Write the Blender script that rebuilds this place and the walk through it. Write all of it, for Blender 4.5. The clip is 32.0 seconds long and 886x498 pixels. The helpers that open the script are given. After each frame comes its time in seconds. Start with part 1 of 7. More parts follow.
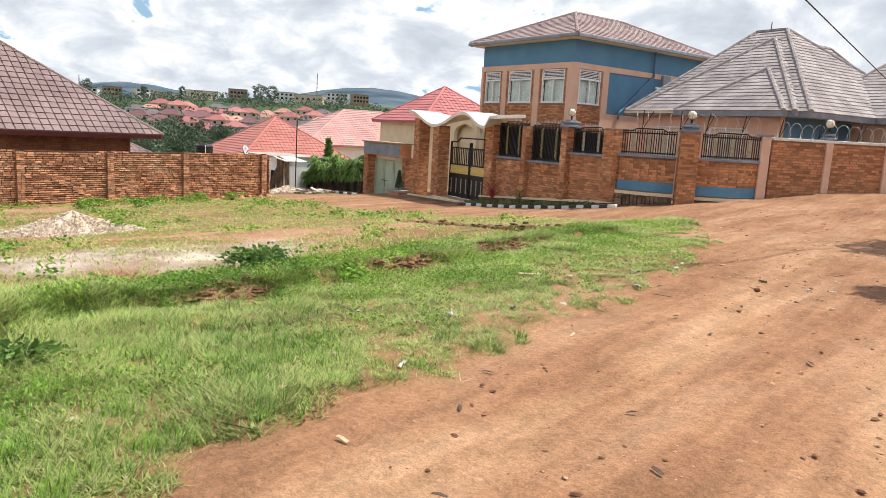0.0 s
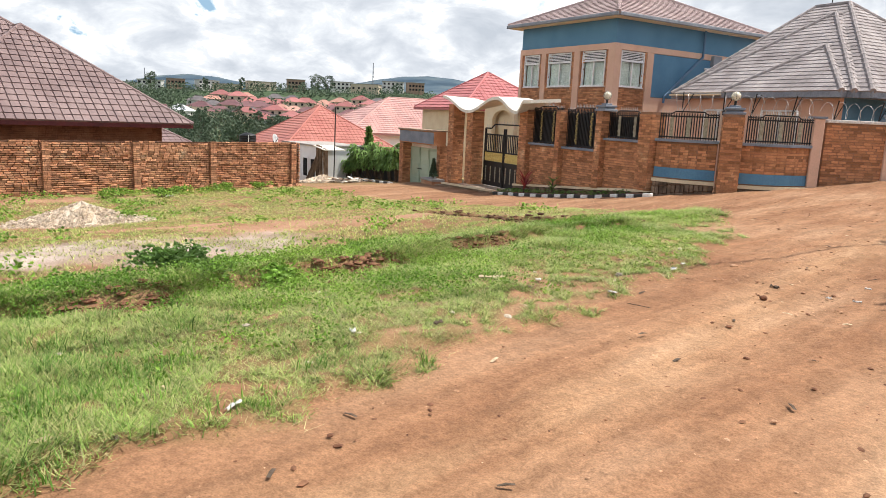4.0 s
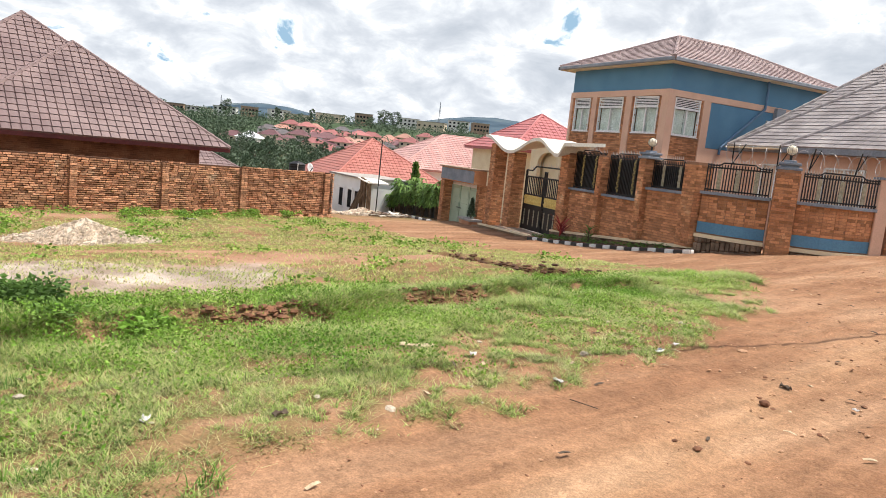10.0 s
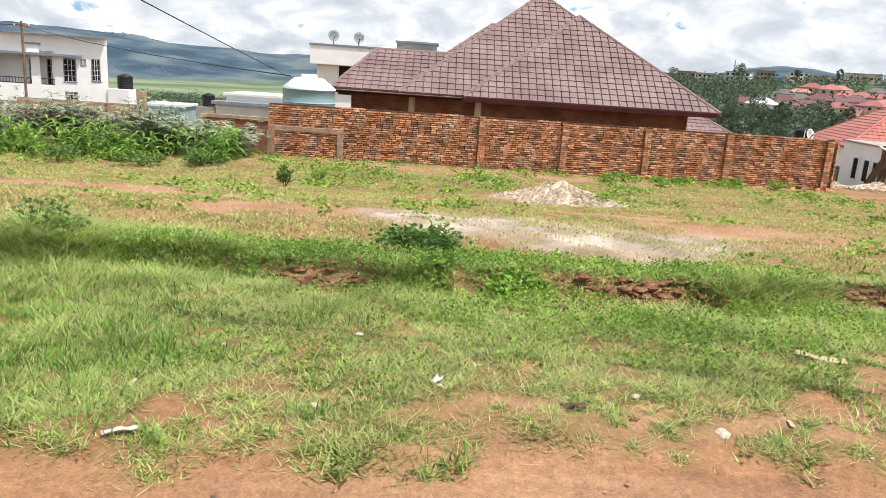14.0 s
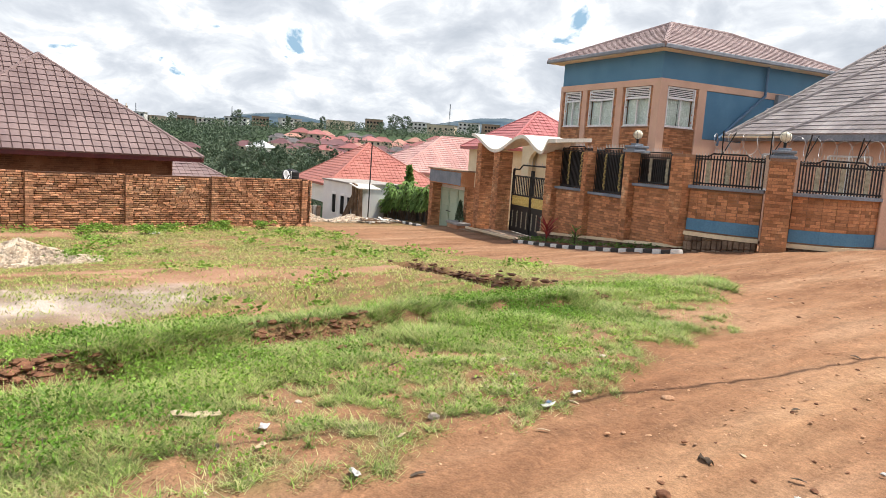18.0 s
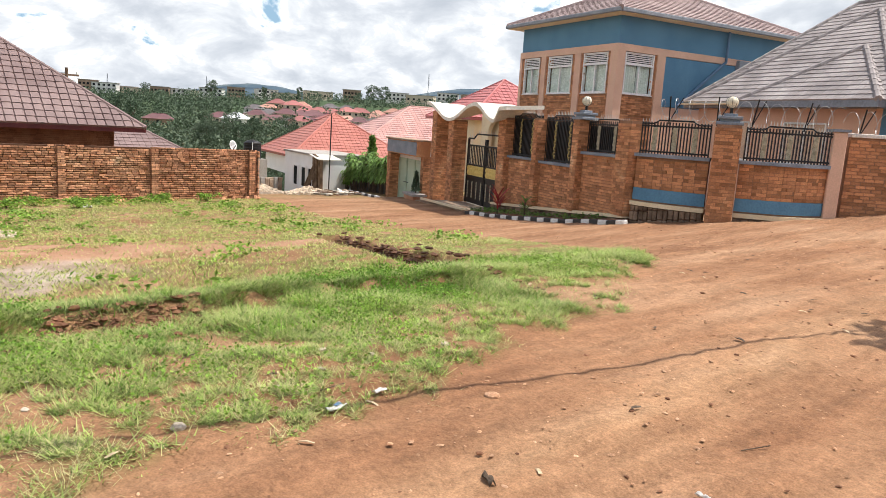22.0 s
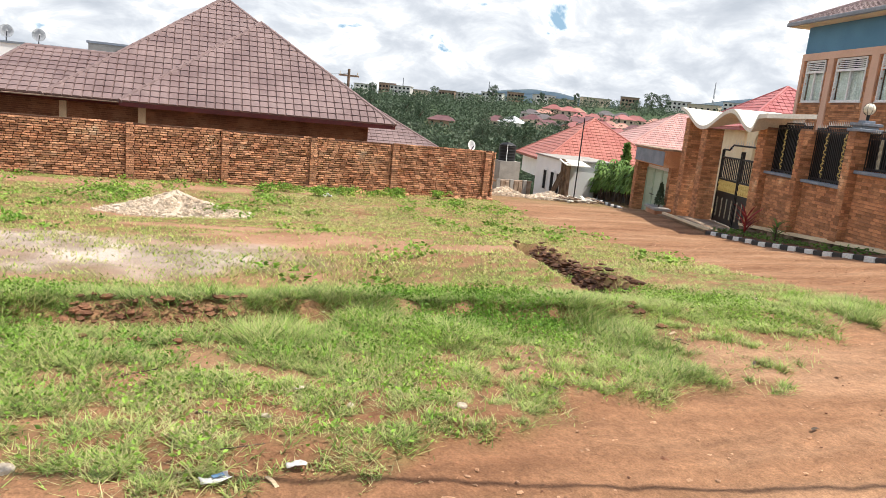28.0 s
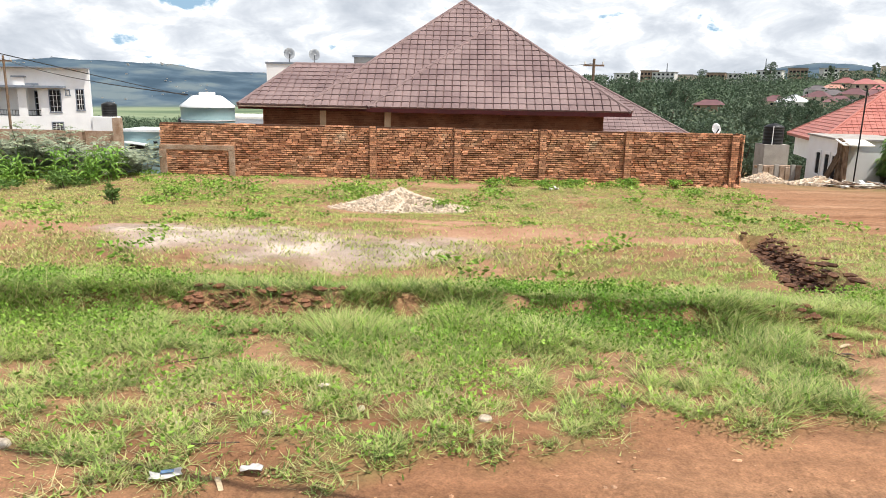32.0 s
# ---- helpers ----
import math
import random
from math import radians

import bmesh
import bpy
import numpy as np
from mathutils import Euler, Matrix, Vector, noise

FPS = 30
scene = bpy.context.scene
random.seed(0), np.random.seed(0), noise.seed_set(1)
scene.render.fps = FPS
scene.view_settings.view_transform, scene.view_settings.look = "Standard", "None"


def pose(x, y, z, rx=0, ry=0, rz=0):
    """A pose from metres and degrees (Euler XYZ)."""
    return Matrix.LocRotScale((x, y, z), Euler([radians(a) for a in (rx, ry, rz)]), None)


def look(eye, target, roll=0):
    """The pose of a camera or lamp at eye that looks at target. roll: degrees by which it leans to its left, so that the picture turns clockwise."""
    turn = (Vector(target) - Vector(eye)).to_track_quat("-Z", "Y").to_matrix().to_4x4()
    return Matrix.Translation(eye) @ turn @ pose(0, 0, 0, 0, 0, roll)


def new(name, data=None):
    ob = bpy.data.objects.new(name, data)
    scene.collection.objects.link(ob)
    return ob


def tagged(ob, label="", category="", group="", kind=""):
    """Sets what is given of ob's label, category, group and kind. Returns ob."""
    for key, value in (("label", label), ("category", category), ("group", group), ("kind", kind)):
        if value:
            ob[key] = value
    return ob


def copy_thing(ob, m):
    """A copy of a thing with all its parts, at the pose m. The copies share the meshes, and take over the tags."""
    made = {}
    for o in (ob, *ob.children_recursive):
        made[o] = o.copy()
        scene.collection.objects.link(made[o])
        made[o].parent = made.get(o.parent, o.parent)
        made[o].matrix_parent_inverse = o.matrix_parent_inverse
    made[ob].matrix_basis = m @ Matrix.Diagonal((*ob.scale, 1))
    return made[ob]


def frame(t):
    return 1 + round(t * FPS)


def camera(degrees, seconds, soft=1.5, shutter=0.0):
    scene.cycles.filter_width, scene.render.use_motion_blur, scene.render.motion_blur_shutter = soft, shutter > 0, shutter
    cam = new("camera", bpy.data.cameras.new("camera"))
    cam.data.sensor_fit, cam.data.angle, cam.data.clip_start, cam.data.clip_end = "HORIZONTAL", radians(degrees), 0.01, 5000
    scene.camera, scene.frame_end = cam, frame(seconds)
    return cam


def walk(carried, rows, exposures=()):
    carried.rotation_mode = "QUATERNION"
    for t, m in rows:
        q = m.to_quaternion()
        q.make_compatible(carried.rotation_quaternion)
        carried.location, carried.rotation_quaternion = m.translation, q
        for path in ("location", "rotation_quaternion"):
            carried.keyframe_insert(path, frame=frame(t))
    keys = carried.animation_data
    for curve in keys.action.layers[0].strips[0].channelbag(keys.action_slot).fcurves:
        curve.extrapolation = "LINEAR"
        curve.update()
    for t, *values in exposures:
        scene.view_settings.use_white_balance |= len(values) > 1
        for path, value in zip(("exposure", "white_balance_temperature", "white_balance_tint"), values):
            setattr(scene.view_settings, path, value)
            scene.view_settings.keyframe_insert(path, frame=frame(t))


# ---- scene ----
cam = camera(63.8, 32.0, soft=0.6)
PATH = [
    (0, (-0.019, -0.761, 1.406), (1.479, 0.525, 1.083), 3.2),
    (0.5, (0.283, -0.785, 1.359), (1.764, 0.518, 1.027), 2.7),
    (1, (0.522, -0.845, 1.373), (1.899, 0.568, 1.046), 2.8),
    (1.5, (0.61, -0.874, 1.38), (1.995, 0.527, 1.033), 2.8),
    (2, (0.791, -0.814, 1.386), (2.259, 0.507, 1.069), 4.7),
    (2.5, (0.941, -0.775, 1.382), (2.373, 0.582, 1.05), 3.3),
    (4.5, (1.562, -0.824, 1.383), (2.943, 0.575, 1.015), 2.8),
    (5, (1.644, -0.775, 1.379), (3.027, 0.619, 1.0), 3.7),
    (5.5, (1.765, -0.804, 1.371), (3.093, 0.644, 1.0), 3.3),
    (6, (1.964, -0.877, 1.375), (3.256, 0.618, 1.067), 2.1),
    (6.5, (2.061, -0.935, 1.385), (3.331, 0.586, 1.117), 2.6),
    (7, (2.163, -0.866, 1.38), (3.469, 0.612, 1.052), 3.9),
    (7.5, (2.317, -0.716, 1.384), (3.653, 0.747, 1.108), 6.7),
    (8, (2.468, -0.66, 1.376), (3.747, 0.853, 1.102), 3.5),
    (8.5, (2.742, -0.694, 1.357), (3.86, 0.935, 1.049), 1.8),
    (9, (2.882, -0.766, 1.368), (3.929, 0.9, 1.006), 2.3),
    (9.5, (2.958, -0.723, 1.364), (4.159, 0.844, 1.044), 4.3),
    (10, (3.113, -0.553, 1.372), (4.388, 0.965, 1.105), 5.9),
    (10.5, (3.26, -0.488, 1.37), (4.524, 1.034, 1.078), 3.9),
    (11, (3.466, -0.52, 1.363), (4.623, 1.088, 1.091), 3.8),
    (11.5, (3.611, -0.567, 1.364), (4.638, 1.124, 1.07), 3.2),
    (12, (3.682, -0.496, 1.358), (4.685, 1.19, 0.966), 3.4),
    (12.4, (3.685, -0.22, 1.358), (4.511, 1.57, 1.021), 5.7),
    (12.5, (3.736, -0.242, 1.353), (4.486, 1.581, 1.017), 5.3),
    (12.6, (3.774, -0.248, 1.335), (4.448, 1.606, 1.007), 4.8),
    (13, (3.759, -0.155, 1.313), (4.245, 1.752, 0.96), 4.5),
    (13.5, (3.897, -0.187, 1.298), (4.055, 1.755, 0.848), 4.1),
    (14, (4.077, -0.283, 1.337), (4.118, 1.661, 0.868), 3.9),
    (14.5, (4.175, -0.271, 1.344), (4.526, 1.631, 0.834), 1.5),
    (16.5, (4.504, -0.255, 1.412), (5.248, 1.561, 1.026), 1.3),
    (17, (4.716, -0.302, 1.404), (5.585, 1.456, 1.012), 1.0),
    (17.5, (4.837, -0.296, 1.41), (5.955, 1.323, 1.051), 1.8),
    (18, (5.003, -0.211, 1.416), (6.243, 1.336, 1.153), 3.8),
    (18.5, (5.13, -0.193, 1.407), (6.444, 1.283, 1.095), 1.5),
    (19, (5.361, -0.301, 1.401), (6.658, 1.182, 1.056), 0.5),
    (19.5, (5.542, -0.375, 1.409), (6.814, 1.13, 1.066), 1.6),
    (20, (5.657, -0.329, 1.39), (6.999, 1.108, 1.024), 3.3),
    (20.5, (5.799, -0.261, 1.425), (7.179, 1.147, 1.087), 4.6),
    (21, (5.895, -0.2, 1.416), (7.265, 1.234, 1.159), 4.5),
    (21.5, (6.079, -0.267, 1.407), (7.46, 1.155, 1.143), 2.8),
    (22, (6.288, -0.334, 1.398), (7.565, 1.167, 1.06), 3.6),
    (22.5, (6.361, -0.346, 1.413), (7.59, 1.179, 1.01), 3.5),
    (23, (6.502, -0.239, 1.428), (7.739, 1.287, 1.053), 5.0),
    (23.5, (6.611, -0.193, 1.446), (7.853, 1.346, 1.145), 3.0),
    (24, (6.757, -0.356, 1.507), (7.999, 1.177, 1.18), 1.2),
    (24.5, (7.002, -0.541, 1.588), (8.296, 0.93, 1.188), -0.2),
    (26.5, (7.585, -0.519, 1.562), (8.833, 1.024, 1.313), 4.3),
    (27, (7.751, -0.437, 1.513), (8.773, 1.255, 1.212), 4.3),
    (27.5, (7.918, -0.177, 1.422), (8.865, 1.551, 1.084), 7.0),
    (28, (8.041, 0.045, 1.387), (8.686, 1.9, 1.008), 5.6),
    (28.5, (8.176, 0.242, 1.318), (8.39, 2.194, 0.938), 4.8),
    (29, (8.374, 0.236, 1.307), (8.272, 2.197, 0.928), 3.6),
    (29.5, (8.472, 0.249, 1.308), (8.231, 2.194, 0.912), 2.1),
    (30, (8.554, 0.436, 1.265), (8.363, 2.352, 0.724), 4.0),
    (30.5, (8.646, 0.498, 1.285), (8.444, 2.391, 0.67), 3.5),
    (31, (8.77, 0.502, 1.279), (8.492, 2.398, 0.705), 1.9),
    (31.5, (9.047, 0.397, 1.302), (8.842, 2.329, 0.826), 2.5),
    (32, (9.184, 0.287, 1.345), (9.116, 2.238, 0.909), 1.1),
]
walk(cam, [(t, look(eye, target, roll)) for t, eye, target, roll in PATH])

# ---- sky, sun, exposure ----
SUN_TO = Vector((0.36, -0.22, 0.91)).normalized()
world = bpy.data.worlds.new("sky_world")
scene.world = world
world.use_nodes = True
wn = world.node_tree.nodes
sky = wn.new("ShaderNodeTexSky")
sky.sky_type = "NISHITA"
sky.sun_disc = False
sky.sun_elevation = math.asin(SUN_TO.z)
sky.sun_rotation = math.atan2(SUN_TO.x, SUN_TO.y)
sky.air_density, sky.dust_density = 1.0, 2.0
wn["Background"].inputs[1].default_value = 0.15
world.node_tree.links.new(sky.outputs[0], wn["Background"].inputs[0])
sun_data = bpy.data.lights.new("sun", "SUN")
sun_data.energy, sun_data.angle, sun_data.color = 4.2, radians(0.45), (1.0, 0.95, 0.87)
sun = new("sun", sun_data)
sun.matrix_world = look((0, 0, 60), Vector((0, 0, 60)) - SUN_TO)
scene.view_settings.exposure = 0.45


# ---- building helpers ----
def nodes_of(m):
    return m.node_tree.nodes, m.node_tree.links


def pbr(name, c1, c2, scale=3.0, fine=40.0, rough=0.8, bump=0.3, vary=0.0, metal=0.0, dark=0.25, dist=0.02, third=None, gloss_var=0.1):
    """A procedural surface: two colours mixed by a coarse noise, fine grain over it, relief, and a shift of tone piece by piece."""
    m = bpy.data.materials.new(name)
    m.use_nodes = True
    n, k = nodes_of(m)
    b = n["Principled BSDF"]
    tc = n.new("ShaderNodeTexCoord")
    big = n.new("ShaderNodeTexNoise")
    big.inputs["Scale"].default_value, big.inputs["Detail"].default_value = scale, 5.0
    small = n.new("ShaderNodeTexNoise")
    small.inputs["Scale"].default_value, small.inputs["Detail"].default_value = fine, 4.0
    for t in (big, small):
        k.new(tc.outputs["Object"], t.inputs["Vector"])
    ramp = n.new("ShaderNodeValToRGB")
    ramp.color_ramp.elements[0].position, ramp.color_ramp.elements[1].position = 0.36, 0.64
    ramp.color_ramp.elements[0].color, ramp.color_ramp.elements[1].color = (*c1, 1), (*c2, 1)
    if third:
        el = ramp.color_ramp.elements.new(0.72)
        el.color = (*third, 1)
    k.new(big.outputs["Fac"], ramp.inputs["Fac"])
    grain = n.new("ShaderNodeMapRange")
    grain.inputs["From Min"].default_value, grain.inputs["From Max"].default_value = 0.3, 0.7
    grain.inputs["To Min"].default_value, grain.inputs["To Max"].default_value = 1.0 - dark, 1.0 + dark * 0.6
    k.new(small.outputs["Fac"], grain.inputs["Value"])
    value = grain.outputs["Result"]
    if vary:
        oi, ge = n.new("ShaderNodeObjectInfo"), n.new("ShaderNodeNewGeometry")
        add = n.new("ShaderNodeMath")
        add.operation = "ADD"
        k.new(oi.outputs["Random"], add.inputs[0])
        k.new(ge.outputs["Random Per Island"], add.inputs[1])
        fr = n.new("ShaderNodeMath")
        fr.operation = "FRACT"
        k.new(add.outputs[0], fr.inputs[0])
        mr = n.new("ShaderNodeMapRange")
        mr.inputs["To Min"].default_value, mr.inputs["To Max"].default_value = 1.0 - vary, 1.0 + vary
        k.new(fr.outputs[0], mr.inputs["Value"])
        mul = n.new("ShaderNodeMath")
        mul.operation = "MULTIPLY"
        k.new(value, mul.inputs[0])
        k.new(mr.outputs["Result"], mul.inputs[1])
        value = mul.outputs[0]
    tint = n.new("ShaderNodeVectorMath")
    tint.operation = "SCALE"
    k.new(ramp.outputs["Color"], tint.inputs[0])
    k.new(value, tint.inputs["Scale"])
    k.new(tint.outputs["Vector"], b.inputs["Base Color"])
    rr = n.new("ShaderNodeMapRange")
    rr.inputs["To Min"].default_value, rr.inputs["To Max"].default_value = max(0.05, rough - gloss_var), min(1.0, rough + gloss_var)
    k.new(big.outputs["Fac"], rr.inputs["Value"])
    k.new(rr.outputs["Result"], b.inputs["Roughness"])
    b.inputs["Metallic"].default_value = metal
    b.inputs["Specular IOR Level"].default_value = 0.3
    if bump:
        bu = n.new("ShaderNodeBump")
        bu.inputs["Strength"].default_value, bu.inputs["Distance"].default_value = bump, dist
        k.new(small.outputs["Fac"], bu.inputs["Height"])
        k.new(bu.outputs["Normal"], b.inputs["Normal"])
    return m


def leafy(name, c1, c2, vary=0.3, through_light=0.35, dry=None):
    """Leaf and grass: thin, a little light comes through; dry: a colour towards which some blades have turned."""
    m = pbr(name, c1, c2, scale=0.7, fine=9.0, rough=0.6, bump=0, vary=vary)
    n, k = nodes_of(m)
    b = n["Principled BSDF"]
    if dry:
        ge, fade, mixed = n.new("ShaderNodeNewGeometry"), n.new("ShaderNodeMapRange"), n.new("ShaderNodeMix")
        times, part_of = n.new("ShaderNodeMath"), n.new("ShaderNodeMath")
        times.operation, part_of.operation = "MULTIPLY", "FRACT"
        times.inputs[1].default_value = 17.3
        k.new(ge.outputs["Random Per Island"], times.inputs[0])
        k.new(times.outputs[0], part_of.inputs[0])
        fade.inputs["From Min"].default_value, fade.inputs["From Max"].default_value, fade.inputs["To Max"].default_value = 0.35, 1.0, 0.9
        k.new(part_of.outputs[0], fade.inputs["Value"])
        mixed.data_type = "RGBA"
        k.new(fade.outputs["Result"], mixed.inputs["Factor"])
        k.new(b.inputs["Base Color"].links[0].from_socket, mixed.inputs["A"])
        mixed.inputs["B"].default_value = (*dry, 1)
        k.new(mixed.outputs["Result"], b.inputs["Base Color"])
    tr = n.new("ShaderNodeBsdfTranslucent")
    mix = n.new("ShaderNodeMixShader")
    mix.inputs[0].default_value = through_light
    k.new(b.inputs["Base Color"].links[0].from_socket, tr.inputs["Color"])
    k.new(b.outputs[0], mix.inputs[1])
    k.new(tr.outputs[0], mix.inputs[2])
    k.new(mix.outputs[0], n["Material Output"].inputs[0])
    return m


def mesh_np(name, verts, quads, mat=None, smooth=False):
    """A mesh from arrays of points and of faces with equal corner counts."""
    verts, quads = np.asarray(verts, np.float32).reshape(-1, 3), np.asarray(quads, np.int32)
    me = bpy.data.meshes.new(name)
    me.vertices.add(len(verts))
    me.vertices.foreach_set("co", verts.ravel())
    me.loops.add(quads.size)
    me.loops.foreach_set("vertex_index", quads.ravel())
    me.polygons.add(len(quads))
    me.polygons.foreach_set("loop_start", np.arange(0, quads.size, quads.shape[1], dtype=np.int32))
    me.update(calc_edges=True)
    me.validate()
    me.polygons.foreach_set("use_smooth", np.full(len(quads), bool(smooth)))
    if mat:
        me.materials.append(mat)
    return me


def bm_mesh(name, bm, mat, smooth=False):
    me = bpy.data.meshes.new(name)
    bmesh.ops.recalc_face_normals(bm, faces=bm.faces[:])
    if smooth:
        for f in bm.faces:
            f.smooth = True
    bm.to_mesh(me)
    bm.free()
    me.materials.append(mat)
    return me


def part(name, bm, mat, parent, label="", smooth=False):
    """One mesh under a thing or a part; the points are in the thing's own space."""
    me = bm_mesh(name, bm, mat, smooth) if isinstance(bm, bmesh.types.BMesh) else bm
    ob = new(name, me)
    ob.parent = parent
    return tagged(ob, label)


def thing(name, m, label, category, group="", kind=""):
    ob = new(name)
    ob.empty_display_size = 0.2
    ob.matrix_world = m
    return tagged(ob, label, category, group, kind)


def box(x0, x1, y0, y1, z0, z1, bevel=0.0, bm=None, m=None):
    bm = bm or bmesh.new()
    t = Matrix.Translation(((x0 + x1) / 2, (y0 + y1) / 2, (z0 + z1) / 2)) @ Matrix.Diagonal((x1 - x0, y1 - y0, z1 - z0, 1))
    made = bmesh.ops.create_cube(bm, size=1, matrix=(m @ t) if m else t)
    if bevel:
        edges = {e for v in made["verts"] for e in v.link_edges}
        bmesh.ops.bevel(bm, geom=list(edges), offset=bevel, segments=1, affect="EDGES")
    return bm


def rod(a, b, r, sides=8, bm=None, r2=None):
    bm = bm or bmesh.new()
    a, b = Vector(a), Vector(b)
    m = Matrix.Translation((a + b) / 2) @ (b - a).to_track_quat("Z", "Y").to_matrix().to_4x4()
    bmesh.ops.create_cone(bm, segments=sides, radius1=r, radius2=r if r2 is None else r2, depth=(b - a).length, cap_ends=True, matrix=m)
    return bm


def ball(c, r, bm=None, u=16, v=10, squash=1.0):
    bm = bm or bmesh.new()
    bmesh.ops.create_uvsphere(bm, u_segments=u, v_segments=v, radius=r, matrix=Matrix.Translation(c) @ Matrix.Diagonal((1, 1, squash, 1)))
    return bm


def prism(points, y0, y1, bm=None, m=None):
    """An outline in x and z, drawn out along y."""
    bm = bm or bmesh.new()
    m = m or Matrix()
    a = [bm.verts.new(m @ Vector((x, y0, z))) for x, z in points]
    b = [bm.verts.new(m @ Vector((x, y1, z))) for x, z in points]
    n = len(points)
    bm.faces.new(a)
    bm.faces.new(b[::-1])
    for i in range(n):
        bm.faces.new((a[i], b[i], b[(i + 1) % n], a[(i + 1) % n]))
    return bm


def tube(points, r, mat, name, parent=None, sides=5):
    """A round bar or cable along points."""
    cu = bpy.data.curves.new(name, "CURVE")
    cu.dimensions, cu.bevel_depth, cu.bevel_resolution = "3D", r, 1
    sp = cu.splines.new("POLY")
    sp.points.add(len(points) - 1)
    for q, p in zip(sp.points, points):
        q.co = (*p, 1)
    cu.materials.append(mat)
    ob = new(name, cu)
    ob.parent = parent
    return ob


BOX_FACES = np.array(((0, 1, 5, 4), (4, 5, 7, 6), (0, 4, 6, 2), (1, 3, 7, 5), (2, 6, 7, 3)))


def boxes_np(name, centres, sizes, turns, mat, back=False):
    """Many small blocks in one mesh; x along the wall, y into it, z up; the hidden back is left out."""
    c, s = np.asarray(centres, float), np.asarray(sizes, float)
    corner = np.array([(x, y, z) for y in (-0.5, 0.5) for z in (-0.5, 0.5) for x in (-0.5, 0.5)])
    corner = corner[[0, 1, 2, 3, 4, 5, 6, 7]]
    p = corner[None] * s[:, None]
    a = np.asarray(turns, float)[:, None]
    x, z = p[..., 0] * np.cos(a) - p[..., 2] * np.sin(a), p[..., 0] * np.sin(a) + p[..., 2] * np.cos(a)
    p = np.stack((x, p[..., 1], z), -1) + c[:, None]
    front = np.array(((0, 1, 3, 2), (0, 4, 5, 1), (2, 3, 7, 6), (0, 2, 6, 4), (1, 5, 7, 3)))
    q = (front[None] + (np.arange(len(c)) * 8)[:, None, None]).reshape(-1, 4)
    return mesh_np(name, p, q, mat)


def brick_face(parent, x0, x1, low, high, mat, y=0.0, size=(0.22, 0.07), joint=0.012, depth=0.03, jitter=0.004, tilt=0.01, picked=0, pick=None, holes=(), m=None, seed=1, name="brick"):
    """Laid courses on the plane y of the parent's space (seen from its -y side). low and high give the foot and the top along x.
    The picked ones become bricks of their own, the rest one mesh."""
    rng = np.random.default_rng(seed)
    L, H = size
    xs = np.linspace(x0, x1, 9)
    z0, z1 = min(low(x) for x in xs), max(high(x) for x in xs)
    cs, ss, ts, own = [], [], [], []
    row, z = 0, z0
    while z < z1 - 0.01:
        x = x0 - (0.5 * L if row % 2 else 0.0)
        while x < x1 - 0.015:
            w = L * rng.uniform(0.85, 1.12)
            a, b = max(x, x0), min(x + w, x1)
            mid = (a + b) / 2
            zc = z + H / 2
            if b - a > 0.04 and low(mid) - 0.3 * H <= zc <= high(mid) - 0.45 * H and not any(h[0] < mid < h[1] and h[2] < zc < h[3] for h in holes):
                c = (mid, y - depth / 2 + 0.006 + rng.normal() * jitter, zc)
                s = (b - a - joint, depth + 0.012, H - joint)
                own.append(bool(pick and pick(mid, zc)))
                cs.append(c), ss.append(s), ts.append(rng.normal() * tilt)
            x += w
        row += 1
        z += H
    order = [i for i in range(len(cs)) if own[i]][:picked]
    shapes = {}
    for i in order:
        key = round(ss[i][0] / 0.03)
        if key not in shapes:
            shapes[key] = box(-ss[i][0] / 2, ss[i][0] / 2, -ss[i][1] / 2, ss[i][1] / 2, -ss[i][2] / 2, ss[i][2] / 2, 0.006)
            shapes[key] = bm_mesh(name, shapes[key], mat)
        b = new(name, shapes[key])
        b.parent = parent
        b.matrix_local = (m or Matrix()) @ pose(*cs[i], 0, -math.degrees(ts[i]), 0)
    taken = set(order)
    rest = [i for i in range(len(cs)) if i not in taken]
    if rest:
        r = new(name + "work", boxes_np(name + "work", [cs[i] for i in rest], [ss[i] for i in rest], [ts[i] for i in rest], mat))
        r.parent = parent
        if m:
            r.matrix_local = m
        tagged(r, kind="stuff")


